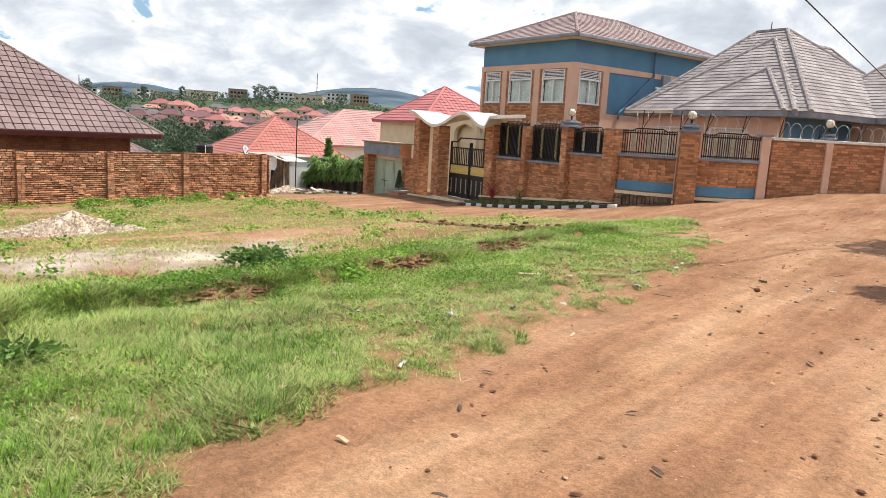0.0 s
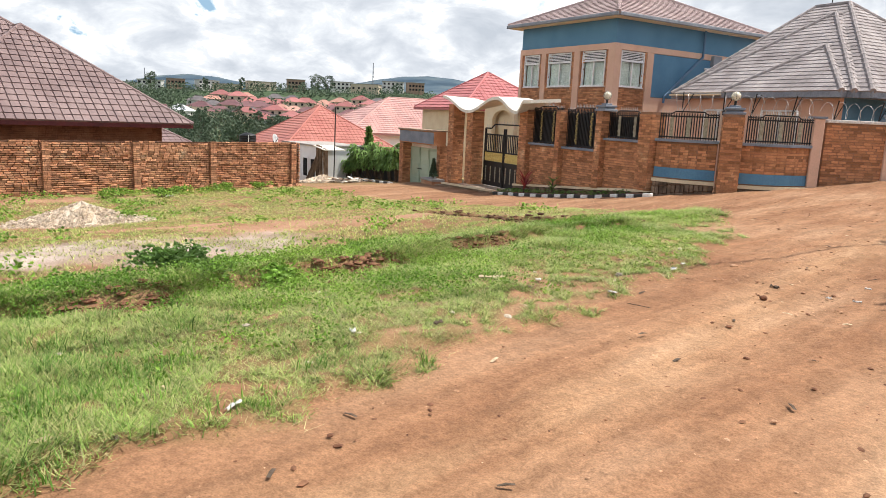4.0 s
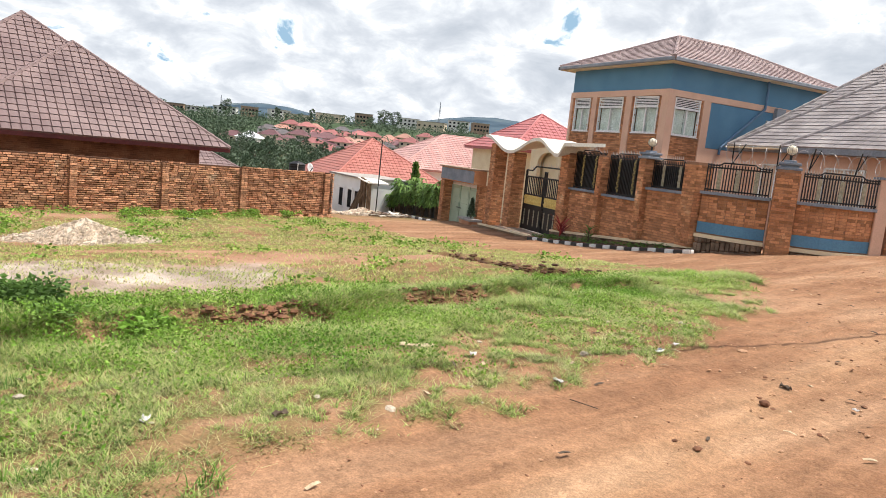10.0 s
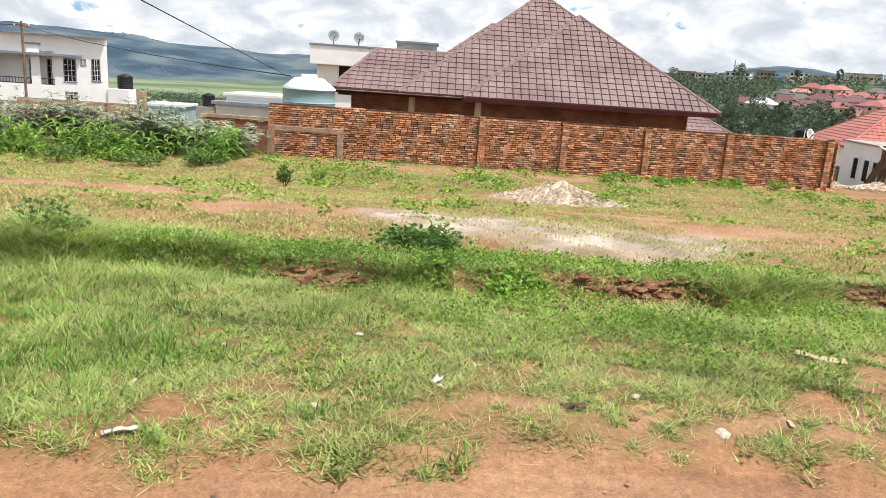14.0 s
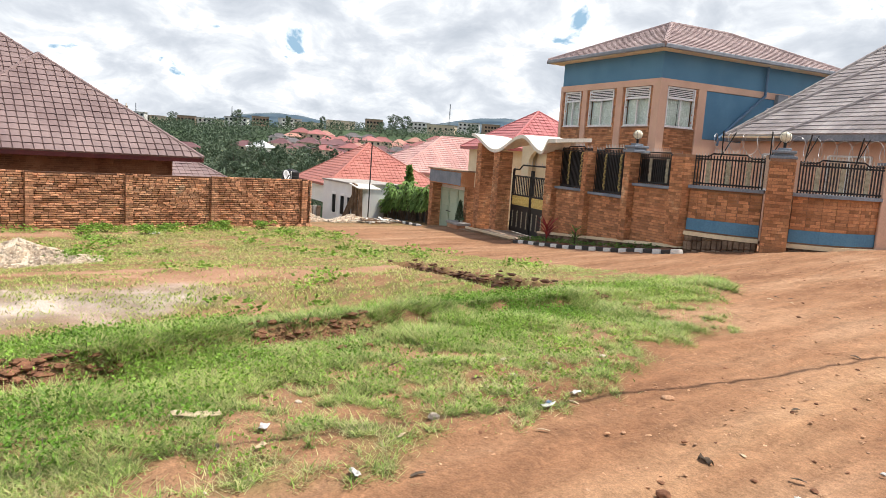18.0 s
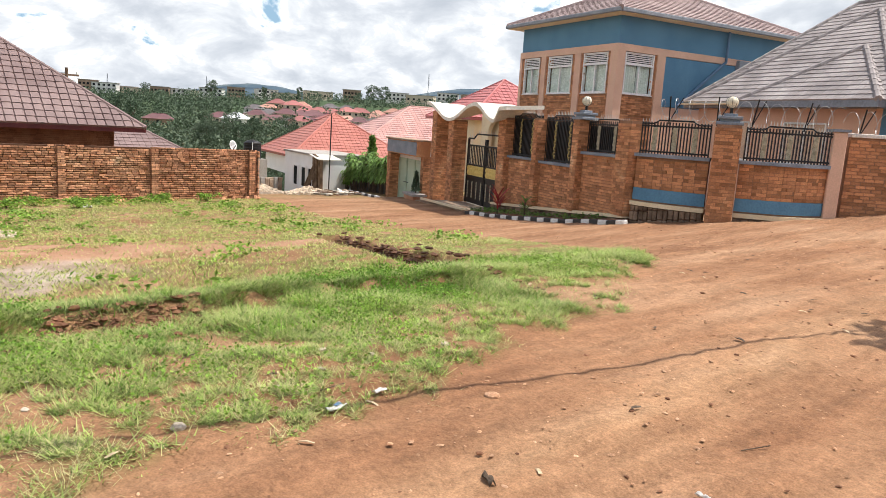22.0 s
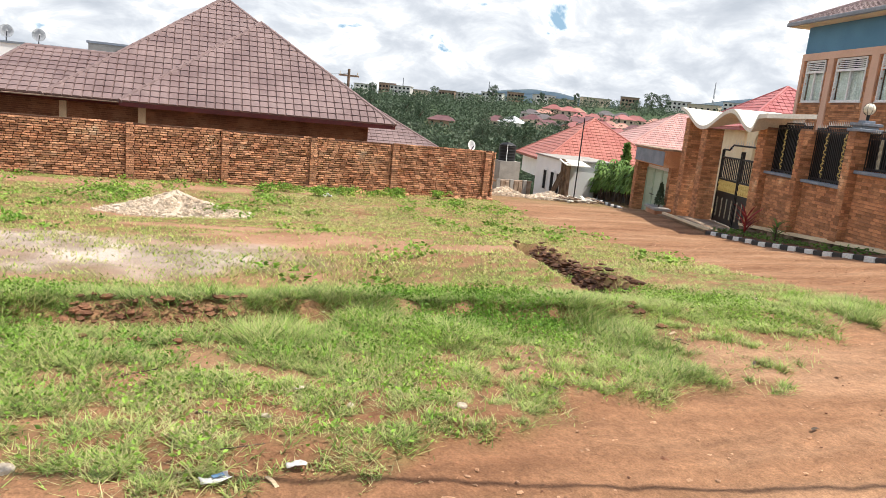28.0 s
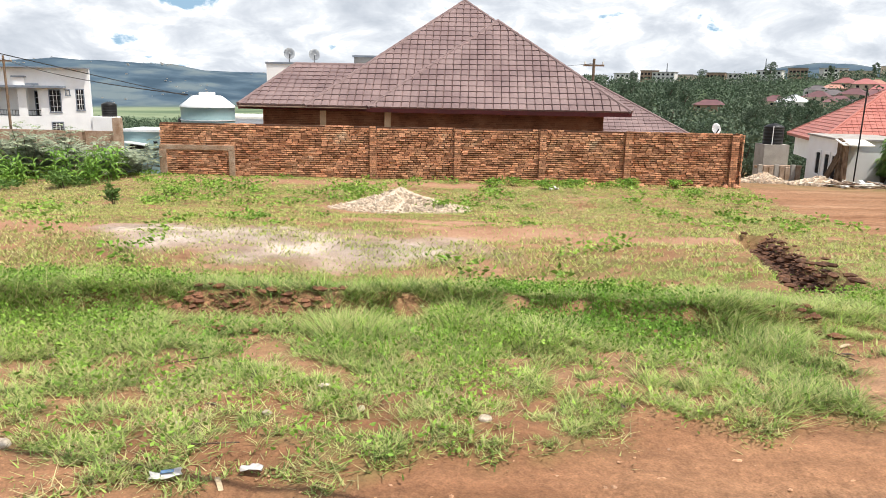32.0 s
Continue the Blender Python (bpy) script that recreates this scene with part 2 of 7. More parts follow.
def tiled(parent, name, a, b, c, d, mat, tw=0.33, th=0.36, lift=0.035, wave=0.02, cols=4, slab=None):
    """A tiled slope: eave from a to b, ridge from d to c (d may be c). Each tile has a curved back and a lip that laps the one below."""
    a, b, c, d = (np.array(p, float) for p in (a, b, c, d))
    along = (b - a) / np.linalg.norm(b - a)
    up = d - a
    up = up - along * (up @ along)
    height = np.linalg.norm(up)
    up /= height
    nrm = np.cross(along, up)
    nrm = nrm if nrm[2] > 0 else -nrm
    uL1, uR0, uR1 = (d - a) @ along, (b - a) @ along, (c - a) @ along
    rows = max(1, int(round(height / th)))
    V, Q = [], []
    for j in range(rows):
        v0, v1 = height * j / rows, height * (j + 1) / rows
        lo = min(0, uL1)
        n0, n1 = int(math.floor(lo / tw)), int(math.ceil(max(uR0, uR1) / tw))
        for i in range(n0, n1):
            L0, R0 = uL1 * v0 / height, uR0 + (uR1 - uR0) * v0 / height
            L1, R1 = uL1 * v1 / height, uR0 + (uR1 - uR0) * v1 / height
            if min((i + 1) * tw, R0) - max(i * tw, L0) < 0.01 and min((i + 1) * tw, R1) - max(i * tw, L1) < 0.01:
                continue
            k = len(V)
            for v, h, L, R in ((v0 - 0.02, 0.0, L0, R0), (v0 - 0.02, lift, L0, R0), (v1, 0.004, L1, R1)):
                for s in range(cols + 1):
                    g = (0.0, 0.08, 0.5, 0.92, 1.0)[s]
                    u = min(max((i + g) * tw, L), R)
                    hump = wave * (0.0, 0.93, 1.0, 0.93, 0.0)[s] if h != 0.0 else 0.0
                    V.append(a + along * u + up * v + nrm * (h + hump + 0.01))
            w = cols + 1
            for r in (0, 1):
                for s in range(cols):
                    Q.append((k + r * w + s, k + r * w + s + 1, k + (r + 1) * w + s + 1, k + (r + 1) * w + s))
    ob = new(name, mesh_np(name, V, Q, mat))
    ob.parent = parent
    tagged(ob, kind="stuff")
    under = bmesh.new()
    top = [under.verts.new(p) for p in ((a, b, c, d) if np.linalg.norm(c - d) > 0.01 else (a, b, c))]
    bot = [under.verts.new(Vector(v.co) - Vector(nrm) * 0.06) for v in top]
    under.faces.new(top), under.faces.new(bot[::-1])
    for i in range(len(top)):
        under.faces.new((top[i], bot[i], bot[(i + 1) % len(top)], top[(i + 1) % len(top)]))
    part("roof_deck", under, slab or mat, parent)
    return ob


CAP_SHAPES = {}


def cap(parent, a, b, mat, r=0.09, seg=0.4, split=True):
    """Ridge or hip caps: short round backed pieces that lap each other."""
    a, b = Vector(a), Vector(b)
    if not split:
        part("ridge_cap", rod(a, b, r, 8), mat, parent)
        return
    n = max(1, int((b - a).length / seg))
    step = (b - a).length / n
    key = (round(step, 2), mat.name, r)
    if key not in CAP_SHAPES:
        CAP_SHAPES[key] = bm_mesh("ridge_cap", rod((0, 0, -step * 0.54), (0, 0, step * 0.54), r * 1.14, 8, None, r), mat)
    turn = (b - a).to_track_quat("Z", "Y").to_matrix().to_4x4()
    for i in range(n):
        o = part("ridge_cap", CAP_SHAPES[key], None, parent)
        o.matrix_local = Matrix.Translation(a.lerp(b, (i + 0.5) / n)) @ turn


# ---- materials ----
M_SOIL_LUMP = pbr("red_earth_lumps", (0.13, 0.055, 0.03), (0.24, 0.115, 0.062), 6, 30, 0.95, 0.6, vary=0.2)
# dug red earth, darkened further to paint the trench's shadow
M_DUG = pbr("shade_dark_dug_earth", (0.075, 0.036, 0.022), (0.15, 0.075, 0.042), 6, 30, 0.95, 0.6, vary=0.25)
M_BRICK_OLD = pbr("rough_fired_brick", (0.47, 0.215, 0.115), (0.64, 0.345, 0.20), 1.2, 40, 0.92, 0.5, vary=0.45, dark=0.35, third=(0.62, 0.43, 0.28))
# brown brick; on pilaster sides and under the eaves its darkness paints shade
M_BRICK_DARK = pbr("brown_and_shade_brick", (0.20, 0.09, 0.05), (0.32, 0.16, 0.09), 1.2, 40, 0.92, 0.5, vary=0.25, dark=0.25)
M_MORTAR_OLD = pbr("earth_mortar", (0.075, 0.036, 0.02), (0.13, 0.065, 0.035), 5, 50, 0.95, 0.6)
M_BRICK = pbr("pressed_brick", (0.40, 0.175, 0.082), (0.52, 0.255, 0.125), 1.5, 50, 0.85, 0.3, vary=0.38, dark=0.3, third=(0.60, 0.38, 0.22))
M_MORTAR = pbr("brick_mortar", (0.23, 0.12, 0.07), (0.33, 0.19, 0.12), 4, 50, 0.9, 0.4)
M_PEACH = pbr("peach_render", (0.62, 0.40, 0.29), (0.69, 0.46, 0.34), 1.2, 30, 0.85, 0.15, dark=0.1)
M_CREAM = pbr("cream_render", (0.72, 0.58, 0.38), (0.78, 0.66, 0.46), 1.5, 30, 0.85, 0.15, dark=0.12)
M_BLUE = pbr("blue_wall_paint", (0.085, 0.205, 0.32), (0.11, 0.25, 0.375), 0.9, 25, 0.75, 0.2, dark=0.15)
M_WHITE = pbr("white_wall_paint", (0.82, 0.82, 0.81), (0.88, 0.88, 0.87), 1.0, 20, 0.8, 0.1, dark=0.06)
M_CANOPY = pbr("weathered_white_concrete", (0.70, 0.66, 0.56), (0.82, 0.79, 0.70), 0.8, 15, 0.8, 0.15, dark=0.12)
M_GREY_CON = pbr("grey_concrete", (0.30, 0.28, 0.25), (0.40, 0.37, 0.33), 1.5, 25, 0.9, 0.4)
M_BAND = pbr("stained_concrete_band", (0.30, 0.20, 0.13), (0.42, 0.32, 0.24), 2.5, 25, 0.95, 0.5, dark=0.35)
M_SILL = pbr("grey_blue_coping", (0.17, 0.20, 0.24), (0.25, 0.28, 0.32), 2.0, 30, 0.7, 0.2)
M_IRON = pbr("black_painted_iron", (0.012, 0.012, 0.013), (0.022, 0.021, 0.02), 4, 60, 0.45, 0.05)
M_GOLD = pbr("gold_paint", (0.62, 0.46, 0.13), (0.75, 0.60, 0.22), 12, 60, 0.45, 0.3, metal=0.1)
M_SILVER = pbr("silver_paint", (0.50, 0.49, 0.46), (0.66, 0.65, 0.6), 12, 60, 0.4, 0.2, metal=0.4)
M_GREEN_GATE = pbr("pale_green_gate_paint", (0.36, 0.45, 0.33), (0.42, 0.52, 0.39), 1.2, 30, 0.55, 0.1, dark=0.1)
M_STONE = pbr("rough_plinth_stone", (0.13, 0.085, 0.055), (0.28, 0.19, 0.13), 4, 25, 0.9, 0.6, vary=0.35)
M_TILE_BROWN = pbr("brown_metal_tile", (0.175, 0.118, 0.11), (0.23, 0.162, 0.15), 0.8, 20, 0.5, 0.05, vary=0.07, dark=0.1)
M_TILE_GREY = pbr("grey_stone_coated_tile", (0.23, 0.20, 0.192), (0.36, 0.32, 0.305), 1.0, 40, 0.8, 0.3, vary=0.10, dark=0.2)
M_TILE_MAROON = pbr("faded_maroon_tile", (0.25, 0.18, 0.172), (0.35, 0.27, 0.255), 1.0, 40, 0.8, 0.3, vary=0.10, dark=0.2)
M_TILE_RED = pbr("bright_red_tile", (0.38, 0.115, 0.11), (0.45, 0.155, 0.145), 0.8, 20, 0.5, 0.05, vary=0.07, dark=0.08)
M_TILE_ORANGE = pbr("orange_red_tile", (0.37, 0.125, 0.095), (0.43, 0.165, 0.125), 0.8, 20, 0.5, 0.05, vary=0.07, dark=0.08)
M_TILE_PINK = pbr("pale_red_tile", (0.46, 0.25, 0.22), (0.54, 0.32, 0.28), 0.8, 20, 0.5, 0.05, vary=0.07, dark=0.08)
M_FASCIA_RED = pbr("dark_red_fascia", (0.10, 0.022, 0.022), (0.14, 0.03, 0.028), 2, 20, 0.6, 0.05)
M_GUTTER = pbr("grey_gutter_paint", (0.20, 0.22, 0.25), (0.27, 0.29, 0.32), 2, 20, 0.5, 0.05)
M_DISH = pbr("grey_dish_paint", (0.36, 0.38, 0.40), (0.44, 0.46, 0.48), 2, 20, 0.5, 0.05)
M_PIPE = pbr("blue_downpipe_paint", (0.09, 0.17, 0.27), (0.12, 0.21, 0.32), 2, 20, 0.45, 0.05)
M_TANK = pbr("pale_green_tank_plastic", (0.24, 0.36, 0.37), (0.28, 0.40, 0.41), 0.8, 10, 0.5, 0.03, dark=0.06)
M_TANK_TOP = pbr("faded_white_tank_plastic", (0.62, 0.65, 0.66), (0.72, 0.75, 0.75), 0.8, 10, 0.5, 0.03, dark=0.06)
M_BLACK_PLASTIC = pbr("black_tank_plastic", (0.012, 0.012, 0.013), (0.02, 0.02, 0.02), 2, 20, 0.5, 0.05)
# near-black sheets at the openings paint the darkness of unlit rooms
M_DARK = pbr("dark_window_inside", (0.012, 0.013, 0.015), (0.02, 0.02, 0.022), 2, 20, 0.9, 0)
M_CURTAIN = pbr("pale_curtain", (0.60, 0.64, 0.56), (0.74, 0.76, 0.70), 3, 20, 0.9, 0.1)
M_FRAME = pbr("white_window_frame", (0.75, 0.75, 0.74), (0.82, 0.82, 0.81), 3, 30, 0.5, 0)
M_WOOD = pbr("weathered_timber", (0.13, 0.085, 0.055), (0.26, 0.18, 0.12), 3, 40, 0.9, 0.4, vary=0.3)
M_BARK = pbr("bark", (0.07, 0.05, 0.035), (0.14, 0.10, 0.07), 5, 30, 0.95, 0.6)
M_SAND = pbr("pale_gravel_heap", (0.58, 0.46, 0.34), (0.76, 0.64, 0.50), 5, 60, 0.95, 0.8, vary=0.25)
M_ROADSTONE = pbr("road_pebbles", (0.36, 0.19, 0.10), (0.50, 0.31, 0.19), 20, 80, 0.95, 0.3, vary=0.3)
M_PALESTONE = pbr("pale_stones", (0.42, 0.35, 0.26), (0.58, 0.50, 0.40), 20, 80, 0.95, 0.3, vary=0.2)
M_PAPER = pbr("dirty_white_paper", (0.46, 0.44, 0.41), (0.60, 0.585, 0.56), 8, 60, 0.8, 0.2)
M_CARD = pbr("faded_cardboard", (0.46, 0.35, 0.22), (0.56, 0.45, 0.30), 8, 60, 0.9, 0.3)
M_WIRE = pbr("galvanised_wire", (0.40, 0.40, 0.40), (0.58, 0.58, 0.58), 8, 60, 0.4, 0, metal=0.8)
M_CABLE = pbr("black_cable", (0.015, 0.015, 0.015), (0.03, 0.03, 0.03), 8, 60, 0.6, 0)
M_KERB_W = pbr("white_kerb_paint", (0.62, 0.60, 0.55), (0.75, 0.73, 0.68), 5, 40, 0.8, 0.2)
M_KERB_B = pbr("black_kerb_paint", (0.03, 0.03, 0.03), (0.06, 0.055, 0.05), 5, 40, 0.8, 0.2)
M_GRASS = leafy("grass_blades", (0.185, 0.29, 0.055), (0.32, 0.43, 0.11), 0.6, dry=(0.56, 0.51, 0.24))
M_GRASS_LUSH = leafy("lush_grass_blades", (0.18, 0.35, 0.04), (0.32, 0.50, 0.085), 0.5)
M_GRASS_DEEP = leafy("rank_grass_blades", (0.095, 0.215, 0.03), (0.19, 0.34, 0.055), 0.45)
M_GRASS_FIELD = leafy("sunny_field_grass", (0.25, 0.34, 0.065), (0.39, 0.46, 0.12), 0.4, dry=(0.52, 0.46, 0.20))
M_ORNAMENT = pbr("dull_gilt_ornament", (0.30, 0.27, 0.19), (0.46, 0.42, 0.31), 14, 60, 0.5, 0.4, metal=0.2)
M_GRASS_DRY = leafy("dry_grass_blades", (0.38, 0.36, 0.15), (0.54, 0.48, 0.26), 0.45)
M_WEED = leafy("weed_leaves", (0.16, 0.31, 0.04), (0.30, 0.45, 0.08), 0.5)
M_LEAF = leafy("shrub_leaves", (0.09, 0.18, 0.035), (0.18, 0.29, 0.07), 0.4)
M_LEAF_GLOSSY = leafy("long_glossy_leaves", (0.13, 0.24, 0.05), (0.24, 0.37, 0.10), 0.45)
# valley tree leaves greyed: distance haze mixed into their base colour
M_LEAF_DARK = leafy("tree_leaves", (0.055, 0.09, 0.052), (0.10, 0.145, 0.08), 0.3, 0.2)
M_LEAF_HAZED = leafy("hazed_tree_leaves", (0.08, 0.115, 0.07), (0.125, 0.165, 0.10), 0.3, 0.2)
M_LEAF_GREY = leafy("grey_green_leaves", (0.27, 0.32, 0.20), (0.40, 0.44, 0.30), 0.35, 0.25)
M_MAIZE = leafy("maize_leaves", (0.16, 0.32, 0.05), (0.28, 0.44, 0.09), 0.35)
M_LEAF_RED = leafy("red_plant_leaves", (0.25, 0.03, 0.035), (0.40, 0.07, 0.06), 0.3)
M_GLASS = bpy.data.materials.new("window_glass")
M_GLASS.use_nodes = True
g_b = M_GLASS.node_tree.nodes["Principled BSDF"]
g_b.inputs["Base Color"].default_value = (0.9, 0.95, 0.95, 1)
g_b.inputs["Roughness"].default_value = 0.03
g_b.inputs["Transmission Weight"].default_value = 1.0
g_b.inputs["IOR"].default_value = 1.1
M_GLOBE = pbr("cream_glass_globe", (0.72, 0.66, 0.50), (0.80, 0.75, 0.60), 3, 20, 0.25, 0)


# ---- the ground: one sheet ----
def smooth_step(a, b, v):
    t = np.clip((np.asarray(v, float) - a) / (b - a), 0, 1)
    return t * t * (3 - 2 * t)


PROFILE_Y = (-400, -60, -8, 2.5, 5.0, 7.35, 10.3, 13.4, 18.0, 25.7, 28.5, 34, 45, 60, 90, 130, 200, 300, 350, 400, 450, 500, 620, 900)
PROFILE_Z = (6.0, 1.5, 0.1, -0.06, -0.14, -0.50, -0.86, -1.16, -1.55, -1.85, -2.4, -3.4, -5.2, -8.0, -14, -16, -15, -11.5, -9.5, -5.5, -0.5, 3.5, 9.0, 9.0)


def ground_height(x, y):
    x, y = np.asarray(x, float), np.asarray(y, float)
    z = np.interp(y, PROFILE_Y, PROFILE_Z)
    # the bank on the near side of the plot and the hollow behind it
    west = 1 - smooth_step(10.0, 13.5, x)
    line = 4.45 + 0.045 * (x - 3) + 0.16 * np.sin(x * 0.9) + 0.09 * np.sin(x * 2.7 + 1)
    rise = smooth_step(0.0, 0.22, y - line) * (1 - smooth_step(0.5, 1.7, y - line)) - 0.25 * np.exp(-((y - line + 0.12) / 0.16) ** 2)
    z = z + west * 0.12 * rise * smooth_step(-14, -2, x)
    z = z + west * 0.018 * np.exp(-((y - line - 0.1) / 0.35) ** 2) * (np.sin(7.3 * x + 2 * np.sin(1.9 * x)) * np.sin(9.1 * y + x) + 0.8 * np.sin(15 * x + 5 * y) * np.sin(13 * y - 4 * x))
    z = z - west * 0.42 * np.exp(-((y - 8.6) / 2.3) ** 2)
    z = z - 0.12 * west * np.exp(-((y - 17) / 5.0) ** 2)
    # the road climbs to the east
    z = z + 0.42 * smooth_step(15, 31, x) * (1 - smooth_step(3, 10, y)) * smooth_step(-30, -5, y) + 0.18 * smooth_step(15, 22, x) * np.exp(-((y - 9) / 3.5) ** 2)
    # the lane falls away to the north east
    z = z + 0.9 * smooth_step(18.4, 20.0, x) * smooth_step(26, 36, y) * (1 - smooth_step(45, 80, y))
    # far country: hills to the north east, a wide plain to the north west
    far = np.hypot(x, y)
    ang = np.degrees(np.arctan2(x, np.maximum(y, 1e-6)))
    open_west = (1 - smooth_step(-14, 4, ang)) * smooth_step(60, 260, far) * (y > 0)
    z = z * (1 - open_west) + open_west * (-62.0)
    east_hill = smooth_step(250, 650, far) * smooth_step(10, 48, ang) * (y > 0)
    z = z + east_hill * 20.0
    mount = (y > 0) * smooth_step(2250, 3200, far) * (1 - smooth_step(-12, 8, ang)) * 1.09 * (100 + 42 * np.exp(-((ang + 28) / 8.0) ** 2) + 6 * np.sin(ang * 0.9 + far * 0.003) + 3 * np.sin(ang * 2.7))
    z = z + mount
    blue_hill = (y > 0) * smooth_step(1500, 2600, far) * smooth_step(12, 19, ang) * (86 * np.exp(-((ang - 25) / 6.5) ** 2) + 112 * np.exp(-((ang - 43) / 9.0) ** 2))
    z = z + blue_hill
    # lumps and ruts
    near = np.exp(-(np.maximum(far - 25, 0) / 10) ** 2)
    z = z + near * (0.018 * np.sin(x * 2.1 + 1.3 * np.sin(y * 1.7)) * np.sin(y * 1.9 + x * 0.6) + 0.010 * np.sin(x * 5.3 + y * 3.1) * np.sin(y * 6.1 - x * 1.2))
    rut = (1 - smooth_step(1.6, 2.2, y)) * near
    z = z - rut * 0.03 * (np.exp(-((y - 1.15 + 0.1 * np.sin(x * 0.4)) / 0.28) ** 2) + np.exp(-((y + 0.45 + 0.1 * np.sin(x * 0.4)) / 0.28) ** 2))
    z = z + 0.10 * smooth_step(60, 200, far) * np.sin(x * 0.05) * np.sin(y * 0.043) * 20 * smooth_step(100, 400, far)
    # a low broken lip where the turf ends
    z = z + 0.035 * near * grass_mask(x, y)
    # the short trench in the plot
    t_a, t_b = np.array((14.2, 12.9)), np.array((12.7, 7.1))
    d = t_b - t_a
    s = np.clip(((x - t_a[0]) * d[0] + (y - t_a[1]) * d[1]) / (d @ d), 0, 1)
    off = np.hypot(x - t_a[0] - s * d[0], y - t_a[1] - s * d[1])
    z = z - 0.36 * np.exp(-(off / 0.24) ** 4)
    return z


def gz(x, y):
    return float(ground_height(x, y))


GRASS_EDGE = ((-40, -0.6), (-6, 0.9), (-2, 1.5), (0.5, 1.80), (3, 1.98), (6.2, 2.26), (8.2, 2.52), (9.6, 2.92), (11.4, 3.35), (12.9, 4.2), (14.6, 5.2), (15.7, 6.6), (16.2, 9.0), (16.6, 11), (16.9, 14), (17.6, 18.5), (18.3, 22.5), (19.0, 25.6))


def grass_mask(x, y):
    """1 in the grown plot, 0 on the bare road; frayed along the edge."""
    x, y = np.asarray(x, float), np.asarray(y, float)
    fray = 0.10 * np.sin(x * 2.3 + 0.7 * np.sin(y * 3.1)) + 0.10 * np.sin(x * 6.1 + y * 4.3) + 0.07 * np.sin(x * 13.7 - y * 9.1)
    ex = np.array([p[0] for p in GRASS_EDGE])
    ey = np.array([p[1] for p in GRASS_EDGE])
    south = y - np.interp(x, ex[:11], ey[:11])
    east = np.interp(y, ey[10:], ex[10:]) - x
    inside = np.minimum(np.where(x > 14.6, np.minimum(south, east), south), np.where(y > 5.2, east, 9.0))
    return smooth_step(-0.10, 0.16, inside + 0.7 * fray) * (y < 27)


def bare_patch(x, y):
    """Bare places within the plot: (red earth, pale grey sand)."""
    x, y = np.asarray(x, float), np.asarray(y, float)
    wob = 0.5 * np.sin(x * 1.3 + y * 0.7) + 0.35 * np.sin(x * 2.9 - y * 2.1) + 0.2 * np.sin(x * 5.7 + y * 4.9)

    def spot(cx, cy, rx, ry, turn=0.0):
        dx, dy = x - cx, y - cy
        a, b = dx * math.cos(turn) + dy * math.sin(turn), -dx * math.sin(turn) + dy * math.cos(turn)
        return 1 - np.hypot(a / rx, b / ry) + 0.30 * wob

    red = np.maximum.reduce([spot(10.2, 13.0, 2.3, 1.5), spot(8.6, 14.9, 3.4, 0.5, -0.15), spot(12.2, 11.9, 2.0, 0.7, -0.1), spot(1.6, 12.2, 2.6, 1.0), spot(5.0, 23.9, 9.0, 0.9), spot(-3, 14, 4.0, 1.0), spot(7.0, 17.9, 2.0, 1.2)])
    pale = np.maximum.reduce([spot(7.4, 10.9, 2.2, 1.4), spot(5.2, 11.9, 2.6, 1.4, 0.15), spot(3.9, 12.2, 1.6, 0.7)])
    return smooth_step(-0.05, 0.5, red), smooth_step(-0.15, 0.65, pale)


def lattice_noise(x, y, scale, seed):
    """Smooth value noise between 0 and 1."""
    table = np.random.default_rng(seed).random((64, 64))
    u, v = np.asarray(x, float) * scale, np.asarray(y, float) * scale
    i, j = np.floor(u).astype(int), np.floor(v).astype(int)
    a, b = u - i, v - j
    a, b = a * a * (3 - 2 * a), b * b * (3 - 2 * b)
    t = lambda p, q: table[p % 64, q % 64]
    return (t(i, j) * (1 - a) + t(i + 1, j) * a) * (1 - b) + (t(i, j + 1) * (1 - a) + t(i + 1, j + 1) * a) * b


def cover(x, y):
    """How thick the growth stands."""
    red, pale = bare_patch(x, y)
    thin = lattice_noise(x, y, 1.3, 21) * 0.26 + lattice_noise(x, y, 4.3, 22) * 0.34 + lattice_noise(x, y, 10.0, 29) * 0.40
    open_edge = 1.35 - 1.35 * smooth_step(3.0, 6.0, x) + smooth_step(3.0, 6.0, x) * smooth_step(0.0, 1.7, y - np.interp(x, [p[0] for p in GRASS_EDGE[:11]], [p[1] for p in GRASS_EDGE[:11]]))
    tramp = smooth_step(0.36 + 0.14 * (1 - open_edge), 0.44 + 0.13 * (1 - open_edge), thin)
    line = 4.45 + 0.045 * (x - 3) + 0.16 * np.sin(x * 0.9) + 0.09 * np.sin(x * 2.7 + 1)
    bank = np.exp(-((y - line - 0.08) / 0.24) ** 2) * (x < 11) * smooth_step(0.40, 0.55, lattice_noise(x, y, 0.9, 89))
    trench = np.exp(-((x - 13.45 + 0.259 * (10 - y)) / 0.42) ** 2) * ((y > 6.9) & (y < 13.0))
    return grass_mask(x, y) * (1 - 0.93 * red) * (1 - 0.80 * pale * smooth_step(0.3, 0.6, lattice_noise(x, y, 2.1, 37))) * np.clip(tramp, 0.06, 1) * (1 - 0.85 * bank) * (1 - 0.8 * trench)


def axis(lo, a, b, hi, step, grow=1.17):
    mid = list(np.arange(a, b + 1e-6, step))
    left, right, d = [], [], step
    p = a
    while p > lo:
        d *= grow
        p -= d
        left.append(max(p, lo))
    d, p = step, b
    while p < hi:
        d = min(d * grow, 60)
        p += d
        right.append(min(p, hi))
    return np.array(left[::-1] + mid + right)


